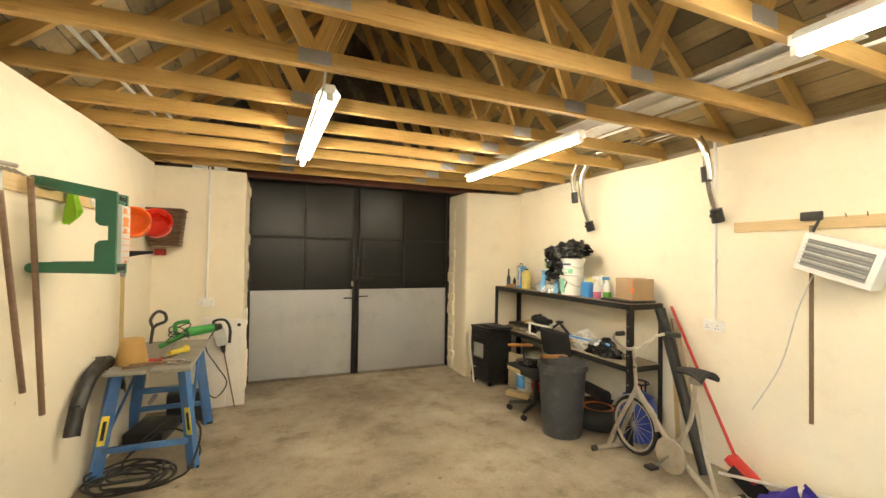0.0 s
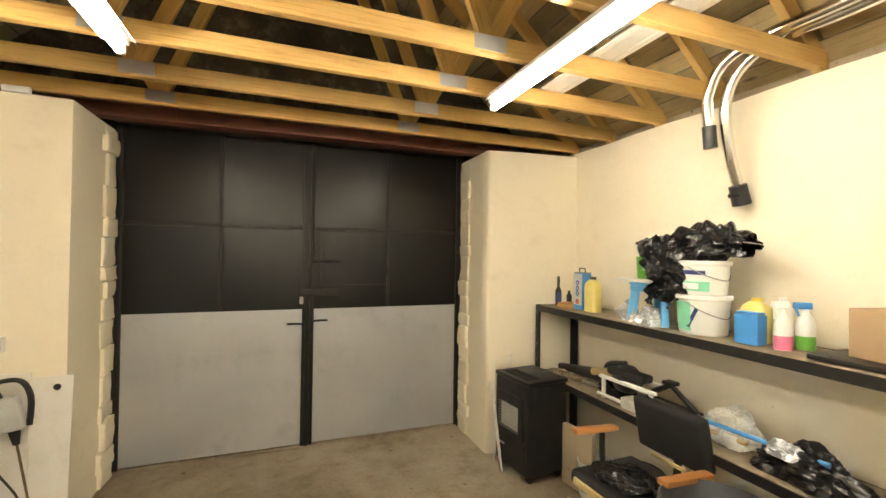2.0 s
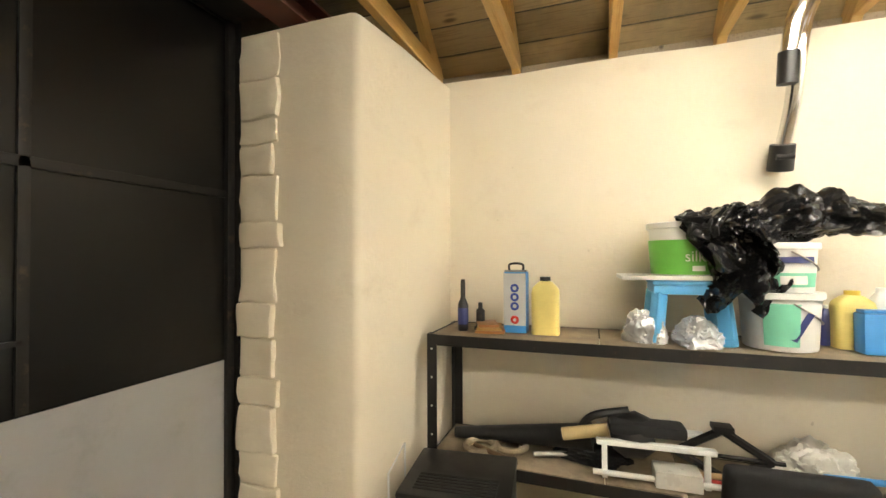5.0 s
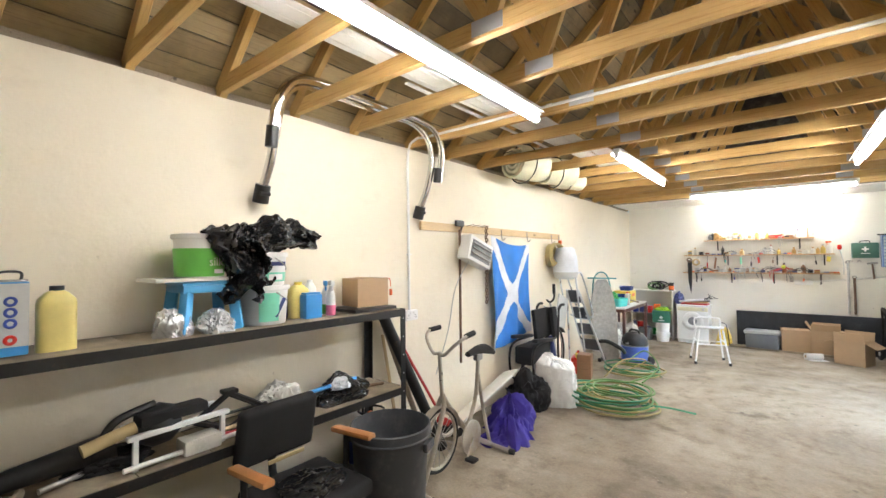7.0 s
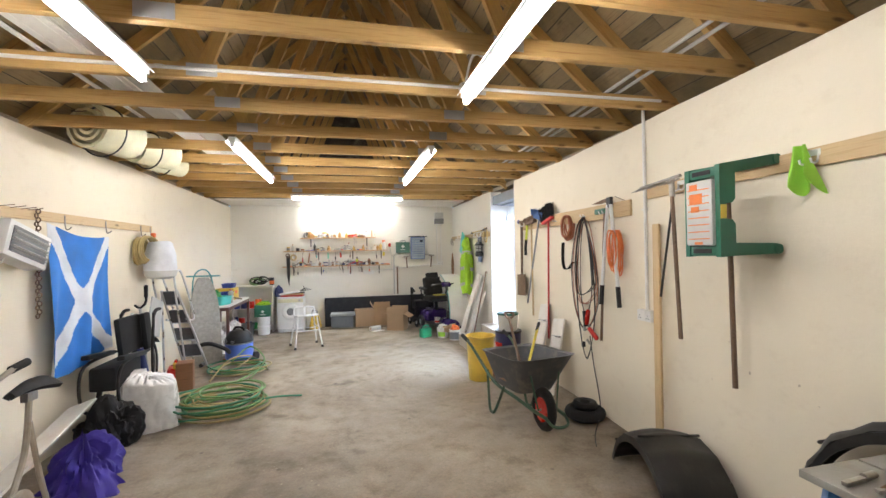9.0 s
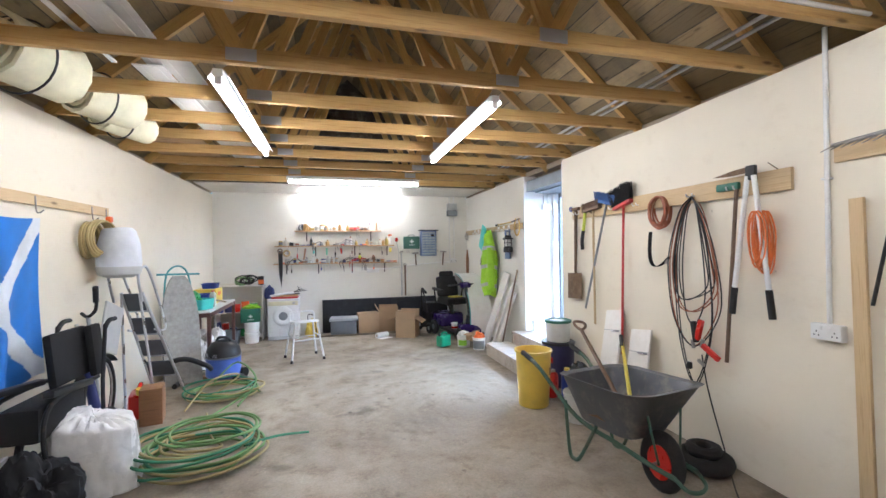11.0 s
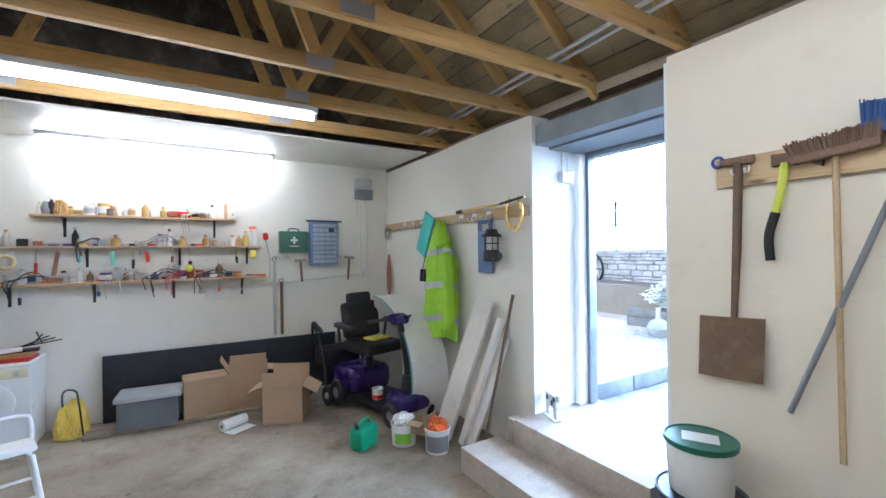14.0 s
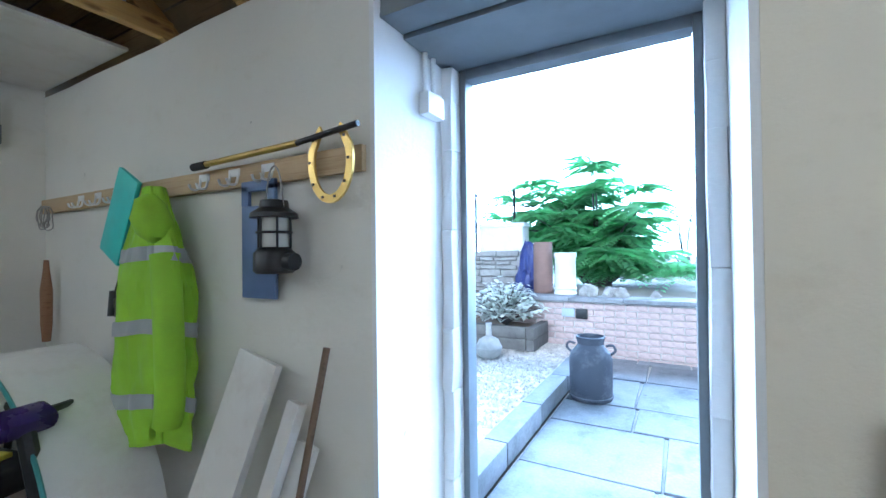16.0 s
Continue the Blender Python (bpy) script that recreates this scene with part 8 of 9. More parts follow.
def coil(name, label, cat, at, R, n, material, seed, sy=1.0, sz=1.0, r=0.008, axis=(1, 0, 0)):
    r0 = random.Random(seed)
    e = thing(name, label, cat, at)
    for k in range(n):
        pts = []
        a0, oy = r0.uniform(0, 6), r0.uniform(-0.02, 0.02)
        f = r0.uniform(0.85, 1.08)
        for j in range(12):
            a = a0 + j * 2 * math.pi / 12
            pts.append((0.008 * k - 0.01 + r0.uniform(-0.006, 0.006), oy + R * sy * f * math.cos(a), R * sz * f * math.sin(a) - R * sz * (f - 1)))
        part("loop", tube(smooth_path(pts, 4, True), r, 6, closed=True), material, e)
    return e


coil("hose_coil", "coil of brown gas hose on the rail", "hose coil", (WX + 0.06, 1.0, 1.75), 0.11, 7, "brown_hose", 2, 0.9, 1.15, 0.008)
e = thing("strap", "black leather strap hanging in a loop", "strap", (WX + 0.05, 0.98, 0))
part("strap_band", sheet(24, 2, lambda u, v: (0.035 * v, -0.08 + 0.20 * u - 0.09 * math.sin(u * 3.14), 1.60 - 0.30 * math.sin(u * 2.3) + 0.02 * u), 0.003), "fabric_black", e)
part("buckle", box((0.012, 0.03, 0.04), (0.02, 0.09, 1.36), None, 0.004), "steel", e)
r0 = random.Random(44)
e = thing("jump_leads", "long red and black jump leads hung in loops", "jump leads", (WX + 0.055, 1.34, 0))
for k in range(9):
    dy, lo, w = r0.uniform(-0.03, 0.03), r0.choice((0.47, 0.62, 0.75, 0.9, 1.0, 1.1)), r0.uniform(0.06, 0.24)
    pts = [(0.006 * k, dy * 0.3, 1.83), (0.006 * k, dy - w * 0.5, 1.72), (0.005 * k, dy - w, 1.35), (0.004 * k, dy - w * 0.8, (1.3 + lo) / 2 - 0.1), (0.004 * k, dy, lo), (0.004 * k, dy + w * 0.9, (1.3 + lo) / 2), (0.005 * k, dy + w * 0.8, 1.4), (0.006 * k, dy + w * 0.4, 1.7), (0.006 * k, dy * 0.4, 1.835)]
    part("lead", tube(smooth_path(pts, 6), 0.0045, 6), "cable_black" if k % 3 else "brown_hose", e)
for i, (y, z, m, a) in enumerate(((0.02, 0.86, "black_plastic", 10), (0.06, 0.88, "red_plastic", -15), (0.15, 0.74, "red_plastic", 60))):
    c = part("clamp", box((0.03, 0.035, 0.15), (0.05, y, z), turn("X", a), 0.008), m, e)
    part("jaw", box((0.018, 0.02, 0.06), (0.05, y + 0.09 * math.sin(radians(a)) * -1, z - 0.09), turn("X", a), 0.003), "steel", c)
part("plug", box((0.03, 0.03, 0.05), (0.03, -0.05, 0.6), None, 0.006), "black_plastic", e)
part("lead", tube(smooth_path([(0.02, 0.05, 0.7), (0.02, 0.1, 0.45), (0.06, 0.26, 0.1), (0.3, 0.55, 0.012), (0.42, 0.75, 0.012)], 6), 0.005, 6), "cable_black", e)
e = thing("edging_tool", "dark-handled garden hoe with a green socket", "hoe", (wx(1.66) + 0.05, 0, 0))
part("handle", rod((0, 1.69, 1.84), (0, 1.60, 0.70), 0.012), "dark_wood", e)
part("socket_sleeve", box((0.03, 0.16, 0.05), (0, 1.63, 1.86), None, 0.012), "dark_green", e)
e = thing("hedge_shears", "long-handled shears with white tube handles", "hedge shears", (wx(1.8) + 0.075, 0, 0))
part("blade", plate([(-0.24, 1.93), (-0.08, 1.955), (0.03, 1.96), (0.05, 1.94), (0.03, 1.925), (-0.12, 1.92)], 0.006, turn("Z", 90), (0, 1.79, 0)), "rusty", e)
part("pivot", box((0.03, 0.06, 0.09), (0.005, 1.82, 1.92), None, 0.008), "black_steel", e)
for y0, y1 in ((1.80, 1.71), (1.84, 1.93)):
    part("tube_handle", rod((0.01, y0, 1.90), (0.02, y1, 1.20), 0.015), "white_metal", e)
    part("grip", rod((0.02, y0 + (y1 - y0) * 0.98, 1.21), (0.021, y1 + (y1 - y0) * 0.2, 1.04), 0.019), "rubber", e)
coil("orange_cord", "hank of orange extension cord hung on the rail", "extension cord", (wx(1.87) + 0.04, 1.875, 1.50), 0.115, 11, "orange_cord", 7, 0.42, 1.55, 0.005)

# rail by the workbench: rake, hoe, kneeler, cloth, pole
e = thing("garden_rake", "steel garden rake hung head up", "rake")
part("handle", rod((-1.08, 2.62, 1.95), (-1.02, 2.74, 0.95), 0.013), "dark_wood", e)
part("head_bar", rod((-1.10, 2.30, 1.965), (-1.06, 2.72, 1.985), 0.010), "steel", e)
for k in range(10):
    y = 2.31 + 0.044 * k
    part("tine", rod((-1.10 + 0.004 * k, y, 1.967), (-1.03 + 0.004 * k, y - 0.02, 1.93), 0.005, 0.002, 6), "steel", e)
part("ferrule", rod((-1.08, 2.62, 1.97), (-1.078, 2.63, 1.86), 0.017), "steel", e)
solo("thin_stick", rod((wx(2.5) + 0.05, 2.55, 1.9), (wx(2.5) + 0.06, 2.42, 1.18), 0.008), "black_steel", "thin dark stick hung on the rail", "stick")
solo("leaning_pole", rod((wx(3.0) + 0.06, 3.0, 1.98), (-1.07, 3.07, 0.74), 0.014), "dark_wood", "dark wooden garden stick hung on the rail", "garden stick")
bpy.data.objects["leaning_pole"].name = "garden_stick"
e = thing("garden_kneeler", "green folding garden kneeler with a grey pad, hung by its legs", "garden kneeler", (0, 3.28, 0))
part("pad", box((0.035, 0.165, 0.335), (-0.772, -0.11, 1.70), None, 0.012), "pale_grey", e, "grey pad with faded orange print")
kp = bpy.data.objects["pad"]
for k in range(8):
    part("print_bar", box((0.003, 0.13, 0.005), (-0.753, -0.11, 1.82 - 0.036 * k)), "orange_cord", kp)
for y, z, w, h in ((-0.14, 1.835, 0.05, 0.03), (-0.125, 1.775, 0.08, 0.05), (-0.13, 1.72, 0.05, 0.03), (-0.11, 1.545, 0.05, 0.014)):
    part("print_patch", box((0.002, w, h), (-0.7525, y, z), None, 0.0), "orange_cord", kp)
profile = [(-0.775, 1.935), (-1.11, 1.995), (-1.15, 1.985), (-1.155, 1.955), (-1.12, 1.945), (-0.87, 1.895), (-0.868, 1.765), (-0.85, 1.745), (-0.81, 1.74), (-0.81, 1.665), (-0.85, 1.66), (-0.868, 1.64), (-0.87, 1.545), (-1.12, 1.54), (-1.155, 1.525), (-1.155, 1.495), (-1.12, 1.485), (-0.87, 1.48), (-0.775, 1.475)]
for y in (-0.205, -0.015):
    part("side_frame", plate(profile, 0.028, None, (0, y, 0)), "dark_green", e)
for z in (1.905, 1.505):
    part("end_rail", box((0.085, 0.16, 0.05), (-0.82, -0.11, z), None, 0.01), "dark_green", e)
    part("hand_slot", box((0.004, 0.11, 0.022), (-0.774, -0.11, z), None, 0.0), "rubber", e)
for z in (1.97, 1.51):
    part("foot_bar", rod((-1.13, -0.225, z), (-1.13, 0.005, z), 0.026, seg=16), "dark_green", e)
part("sticker", box((0.035, 0.003, 0.07), (-0.795, 0.0005, 1.70), None, 0.001), "label_yellow", e)
def cloth_fn(u, v):
    return (wx(3.5) + 0.06 + 0.03 * math.sin(u * 9 + v * 2) * (0.4 + v), 3.42 + (u - 0.5) * (0.06 + 0.06 * v) + 0.03 * v, 2.0 - 0.24 * v * (0.8 + 0.2 * math.sin(u * 8)))
solo("green_cloth", sheet(24, 16, cloth_fn, 0.004), "lime", "bright green microfibre cloth hung on a hook", "cloth")
e = thing("telescopic_pole", "pale yellow telescopic pole hung on the wall", "pole", (wx(4.3) + 0.05, 4.3, 0))
part("tube", rod((0, 0.02, 0.85), (0, 0, 1.92), 0.015), "foam_tan", e)
part("collar", rod((0, 0.01, 1.40), (0, 0.01, 1.47), 0.019), "mid_grey", e)
part("strap", box((0.02, 0.10, 0.16), (0.02, 0.02, 1.85), turn("X", 12), 0.01), "lime", e)
e = thing("bike_saddle", "black bicycle saddle hung on the wall", "saddle", (wx(4.42) + 0.10, 4.42, 1.58), 80)
part("cover", sheet(10, 8, lambda u, v: ((v - 0.5) * (0.05 + 0.11 * u ** 1.6), -0.12 + 0.24 * u, 0.03 - 0.05 * (2 * v - 1) ** 2 * u), 0.02), "rubber", e)
def helmet(at, material, label):
    e = thing("red_bowl", label, "plastic bowl", at, 0, "hung plastic bowls", rx=70)
    part("shell", lathe([(0.04, -0.075), (0.085, -0.06), (0.112, -0.02), (0.12, 0.05), (0.128, 0.055), (0.12, 0.062), (0.105, 0.04), (0.09, -0.03), (0.04, -0.06)], 28), material, e)
    part("rim", ring(0.123, 0.006, (0, 0, 0.056)), material, e)
helmet((-0.97, 4.22, 1.82), "orange_plastic", "orange plastic bowl hung on the rail")
helmet((-0.86, 4.42, 1.83), "red_plastic", "glossy red plastic bowl hung on the rail")
e = thing("wicker_basket", "dark brown wicker basket hung in the corner", "basket", (-0.90, 5.05, 1.66))
for k in range(11):
    z = 0.015 + 0.031 * k
    f = 0.82 + 0.018 * k
    part("weave", box((0.29 * f, 0.26 * f, 0.028), (0, 0, z), turn("Z", (-1) ** k * 1.2), 0.008), "wicker", e)
part("rim", box((0.31, 0.28, 0.02), (0, 0, 0.355), None, 0.008), "wicker", e)
solo("red_reflector", box((0.10, 0.03, 0.06), (-0.98, 5.19, 1.60), None, 0.006), "brush_red", "small red box fixed on the wall", "reflector")

# pale plank leaning by the socket
lean("leaning_board", (wx(2.4) + 0.09, 2.41, 0.0), (wx(2.3) + 0.03, 2.34, 1.70), 0.06, 0.022, "pale_plank", "long pale plank leaning on the wall", "board")
# white drawer fronts leaning on the wall
for y, h, w in ((0.60, 0.92, 0.24), (0.97, 0.80, 0.24)):
    e = thing("cupboard_board", "white laminate cupboard front with a bar handle, leaning", "cupboard front", (WX + 0.30, y - 0.12, 0), 0, "white cupboard fronts")
    e.matrix_basis = pose(WX + 0.26, y - 0.10, 0, 0, 0, 90) @ pose(0, 0, 0, -15, -8, 0)
    part("panel", box((w, 0.018, h), (0, 0, h / 2), None, 0.002), "white_board", e)
    part("groove", box((w * 0.98, 0.002, 0.004), (0, -0.010, h - 0.19)), "mid_grey", e)
    part("bar_handle", box((0.10, 0.018, 0.014), (0.06, -0.02, h - 0.2), None, 0.005), "silver", e)

# stacked tubs on the floor by the steps
bucket("black_tub", (-1.06, -0.30, 0.0), 0.17, 0.46, "tub_navy", "dark blue paint drum standing on the floor", "black_plastic", ("red_plastic", -30, 40, 0.26, 0.32), 0, "", True, 0.92)
bucket("lidded_tub", (-1.06, -0.30, 0.47), 0.135, 0.22, "white_plastic", "white tub with a dark green lid on the drum", "dark_green", None, 0, "", False)
part("label", box((0.10, 0.14, 0.002), (0.0, 0.0, 0.224), turn("Z", 30)), "white_plastic", bpy.data.objects["lidded_tub"])
e = thing("yellow_bin", "tall yellow plastic bin", "bin", (-0.52, 0.17, 0))
part("body", lathe([(0.135, 0), (0.14, 0.01), (0.165, 0.50), (0.178, 0.505), (0.178, 0.52), (0.162, 0.522), (0.15, 0.46), (0.125, 0.02)], 36), "yellow_plastic", e)
part("print_mark", box((0.003, 0.06, 0.07), (-0.12, 0.10, 0.33), turn("Z", -40)), "brown_wood", e)
bottle("oil_jug", (-0.86, 0.20, 0), 0.16, 0.11, 0.32, "deep_blue", "yellow_plastic", "dark blue oil jug with a yellow cap", 0.022, 60, None, "jug")
bottle("oil_jug", (-0.88, 0.40, 0), 0.14, 0.10, 0.28, "deep_blue", "yellow_plastic", "dark blue oil jug with a yellow cap", 0.022, 80, None, "jug")
bottle("red_jug", (-0.80, 0.02, 0), 0.14, 0.10, 0.26, "red_plastic", "clear_plastic", "red and clear plastic jug", 0.03, 40, None, "jug")
bucket("cream_bucket", (-0.72, 0.62, 0), 0.13, 0.24, "clear_plastic", "dirty cream plastic bucket on the floor", None)
crumpled("black_sack", (-1.08, 0.10, 0), (0.36, 0.36, 0.30), "bag_black", "heap of dark sacking by the wall", "sack", 101.0)

# wheelbarrow with a spade and garden fork in it
e = thing("wheelbarrow", "grey plastic wheelbarrow with a green tube frame", "wheelbarrow", (-0.53, 1.43, 0), 10)
e.scale = (0.92, 0.80, 1.02)
bm = bmesh.new()
prof = [((-0.20, 0.20), (-0.30, 0.26), 0.30), ((-0.31, 0.31), (-0.42, 0.50), 0.56), ((-0.33, 0.33), (-0.45, 0.53), 0.575), ((-0.29, 0.29), (-0.40, 0.48), 0.565), ((-0.18, 0.18), (-0.28, 0.24), 0.32)]
rings = []
for (x0, x1), (y0, y1), z in prof:
    row = []
    for j in range(28):
        a = 2 * math.pi * (j + 0.5) / 28
        cx, sy2 = math.cos(a), math.sin(a)
        row.append(bm.verts.new(((x0 + x1) / 2 + (x1 - x0) / 2 * (abs(cx) ** 0.4) * (1 if cx > 0 else -1), (y0 + y1) / 2 + (y1 - y0) / 2 * (abs(sy2) ** 0.4) * (1 if sy2 > 0 else -1), z + 0.06 * (0.5 + 0.5 * sy2) * (z > 0.5))))
    rings.append(row)
for u, v in zip(rings, rings[1:]):
    for j in range(28):
        bm.faces.new((u[j], u[(j + 1) % 28], v[(j + 1) % 28], v[j]))
bm.faces.new(rings[0][::-1])
bm.faces.new(rings[-1])
part("pan", bm, "barrow_grey", e)
part("soil", wobble(lathe([(0.30, 0.0), (0.24, 0.05), (0.1, 0.07)], 24, (0, -0.02, 0.37), sx=0.8), 0.02, 9), "soil", e)
for s in (-1, 1):
    part("frame_tube", tube(smooth_path([(s * 0.27, -0.92, 0.62), (s * 0.26, -0.7, 0.55), (s * 0.20, -0.3, 0.30), (s * 0.15, 0.1, 0.23), (s * 0.115, 0.36, 0.185), (s * 0.10, 0.55, 0.17)], 6), 0.015), "frame_green", e)
    part("grip", rod((s * 0.272, -0.96, 0.632), (s * 0.265, -0.82, 0.595), 0.02), "rubber", e)
    part("leg", tube(smooth_path([(s * 0.21, -0.42, 0.38), (s * 0.22, -0.36, 0.06), (s * 0.22, -0.30, 0.015), (s * 0.22, -0.22, 0.06), (s * 0.19, -0.08, 0.29)], 5), 0.014), "frame_green", e)
    part("pan_stay", rod((s * 0.10, 0.42, 0.20), (s * 0.16, 0.38, 0.50), 0.008), "frame_green", e)
w = part("wheel_tyre", ring(0.135, 0.045, (0, 0.36, 0.182), (1, 0, 0), 30, 10), "rubber", e)
part("wheel_rim", lathe([(0.10, -0.035), (0.095, -0.01), (0.05, 0.0), (0.095, 0.01), (0.10, 0.035)], 24, (0, 0.36, 0.182), rot=turn("Y", 90)), "red_plastic", w, "red wheel centre")
part("axle", rod((-0.11, 0.36, 0.182), (0.11, 0.36, 0.182), 0.01), "steel", e)
part("nose_bar", tube(smooth_path([(-0.10, 0.55, 0.17), (-0.08, 0.63, 0.13), (0, 0.66, 0.12), (0.08, 0.63, 0.13), (0.10, 0.55, 0.17)], 5), 0.012), "frame_green", e)
e = thing("digging_fork", "garden spade lying in the wheelbarrow", "spade")
part("shaft", rod((-0.50, 1.42, 0.48), (-0.66, 0.76, 0.80), 0.014), "dark_wood", e)
part("d_grip", tube(smooth_path([(-0.66, 0.76, 0.80), (-0.64, 0.70, 0.83), (-0.67, 0.65, 0.85), (-0.74, 0.66, 0.84), (-0.72, 0.73, 0.82)], 4, True), 0.012, closed=True), "dark_wood", e)
part("blade", box((0.16, 0.24, 0.01), (-0.49, 1.48, 0.465), turn("Z", 16), 0.003), "rusty", e)
e = thing("hand_hoe", "yellow-handled tool lying in the wheelbarrow", "hoe")
part("shaft", rod((-0.52, 1.52, 0.48), (-0.88, 0.98, 0.72), 0.013), "label_yellow", e)
part("grip", rod((-0.85, 1.02, 0.70), (-0.94, 0.89, 0.755), 0.016), "rubber", e)
e = thing("tyre_stack", "small black tyre and wheel lying by the wall", "tyre", (-1.06, 1.55, 0))
part("tyre", ring(0.13, 0.05, (0, 0, 0.052), seg=28, sub=10), "rubber", e)
part("inner_wheel", ring(0.075, 0.035, (0.0, 0, 0.125), seg=24, sub=8), "rubber", e)

# ---- coat rail by the side door ----
e = thing("hi_vis_jacket", "bright yellow-green work jacket with grey reflective bands", "jacket", (WX + 0.09, -2.68, 0))
def jacket(u, v):
    a = u * 2 * math.pi
    w = 0.05 + 0.16 * min(1, v * 3.2) + 0.03 * v
    d = 0.035 + 0.06 * min(1, v * 2.5)
    fold = 1 + 0.13 * math.sin(a * 5 + v * 6) + 0.22 * (abs(noise.noise((math.cos(a) * 3, math.sin(a) * 3, v * 4))) - 0.2) + 0.10 * noise.noise((math.cos(a) * 7, math.sin(a) * 7, v * 9))
    return (0.02 + d * math.cos(a) * fold, w * math.sin(a) * fold - 0.03 * v, 1.79 - 1.08 * v + 0.03 * math.sin(a * 2) * v)
part("body", sheet(72, 60, jacket, 0.003), "hi_vis", e)
part("hood", wobble(lathe([(0.03, 0.0), (0.09, 0.03), (0.11, 0.09), (0.07, 0.17), (0.02, 0.2)], 20, (0.06, 0.05, 1.55), sx=0.6), 0.02, 8), "hi_vis", e)
for v0 in (0.24, 0.52, 0.80):
    part("reflective_band", sheet(72, 4, lambda u, v: Vector(jacket(u, v0 + 0.055 * v)) + Vector((0.006 * math.cos(u * 6.283), 0.006 * math.sin(u * 6.283), 0)), 0.002), "reflective", e)
part("sleeve", tube(smooth_path([(0.06, 0.16, 1.50), (0.07, 0.20, 1.25), (0.06, 0.19, 0.95), (0.06, 0.17, 0.82)], 6), 0.055, 12), "hi_vis", e)
solo("dark_coat", sheet(14, 20, lambda u, v: (WX + 0.03 + 0.03 * math.sin(u * 7), -2.92 + 0.14 * u, 1.76 - 0.92 * v), 0.01), "fabric_black", "dark coat hung behind the yellow jacket", "coat")
solo("teal_board", box((0.02, 0.19, 0.42), (WX + 0.11, -2.98, 1.68), turn("X", -28), 0.004), "teal", "teal kneeling board hung askew on the rail", "kneeling board")
e = thing("blue_saw_guard", "blue-grey plastic board with a hand hole, hung up", "plastic board", (WX + 0.035, -2.10, 0))
bm = span(-0.008, 0.008, -0.09, 0.10, 1.33, 1.68, None, 0.006)
span(-0.008, 0.008, -0.09, -0.05, 1.68, 1.76, bm, 0.003)
span(-0.008, 0.008, 0.06, 0.10, 1.68, 1.76, bm, 0.003)
span(-0.008, 0.008, -0.09, 0.10, 1.735, 1.775, bm, 0.003)
part("board", bm, "cabinet_blue", e)
e = thing("lantern", "black camping lantern with a clear glass", "lantern", (WX + 0.10, -1.93, 1.43))
part("base", lathe([(0.06, 0), (0.07, 0.01), (0.068, 0.07), (0.05, 0.09)], 22), "black_plastic", e)
part("glass", lathe([(0.045, 0.09), (0.045, 0.19), (0.04, 0.19)], 22), "clear_plastic", e)
part("cap", lathe([(0.08, 0.19), (0.078, 0.205), (0.05, 0.225), (0.045, 0.25), (0.02, 0.255)], 22), "black_plastic", e)
part("bail", tube(smooth_path([(0, -0.05, 0.2), (0, -0.03, 0.33), (0, 0.0, 0.37), (0, 0.03, 0.33), (0, 0.05, 0.2)], 4), 0.003), "steel", e)
for k in range(6):
    a = math.pi * k / 3
    part("guard_bar", rod((0.055 * math.cos(a), 0.055 * math.sin(a), 0.085), (0.055 * math.cos(a), 0.055 * math.sin(a), 0.195), 0.004, seg=6), "black_plastic", e)
part("waist_ring", ring(0.056, 0.005, (0, 0, 0.14), (0, 0, 1), 20, 6), "black_plastic", e)
part("side_knob", rod((0, 0.065, 0.04), (0, 0.10, 0.04), 0.03), "black_plastic", e)
e = thing("horseshoe", "large gilded horseshoe hung on the rail", "horseshoe", (WX + 0.05, -1.71, 0))
part("shoe", sheet(30, 3, lambda u, v: (0.01, (0.085 + 0.028 * (v - 0.5)) * math.sin(-2.62 + 5.24 * u) * (1.0 if 0.12 < u < 0.88 else 0.92), 1.80 - (0.125 + 0.028 * (v - 0.5)) * math.cos(-2.62 + 5.24 * u)), 0.01), "brass", e)
for k in range(8):
    a = -2.2 + 4.4 * k / 7
    part("nail_hole", box((0.004, 0.008, 0.008), (0.017, 0.085 * math.sin(a), 1.80 - 0.125 * math.cos(a))), "black_plastic", e)
e = thing("walking_pole", "tan telescopic pole resting along the coat rail", "pole")
part("tube", rod((WX + 0.07, -2.42, 1.86), (WX + 0.07, -1.85, 1.875), 0.012), "brass", e)
part("grip", rod((WX + 0.07, -2.46, 1.858), (WX + 0.07, -2.37, 1.86), 0.016), "rubber", e)
part("tip", rod((WX + 0.07, -1.85, 1.875), (WX + 0.07, -1.58, 1.90), 0.010), "black_plastic", e)
coil("wire_hank", "hank of thin steel wire hung on the rail end", "wire hank", (WX + 0.05, -4.02, 1.73), 0.07, 5, "steel", 5, 1, 1, 0.003)
e = thing("binoculars", "black binoculars hung by their strap", "binoculars", (WX + 0.08, -3.07, 1.27))
for s in (-1, 1):
    part("barrel", rod((0, s * 0.035, -0.06), (0, s * 0.035, 0.06), 0.03, 0.022), "black_plastic", e)
part("bridge", box((0.03, 0.05, 0.05), (0, 0, 0.0), None, 0.008), "black_plastic", e)
part("strap", tube(smooth_path([(0, -0.03, 0.06), (-0.04, 0.0, 0.3), (-0.04, 0.02, 0.52), (0, 0.03, 0.06)], 5), 0.004), "black_plastic", e)
e = thing("wooden_bat", "brown wooden club hung in the corner", "club", (WX + 0.06, -3.98, 0))
part("body", lathe([(0.02, 1.0), (0.028, 1.1), (0.03, 1.3), (0.016, 1.42), (0.012, 1.48)], 14), "brown_wood", e)
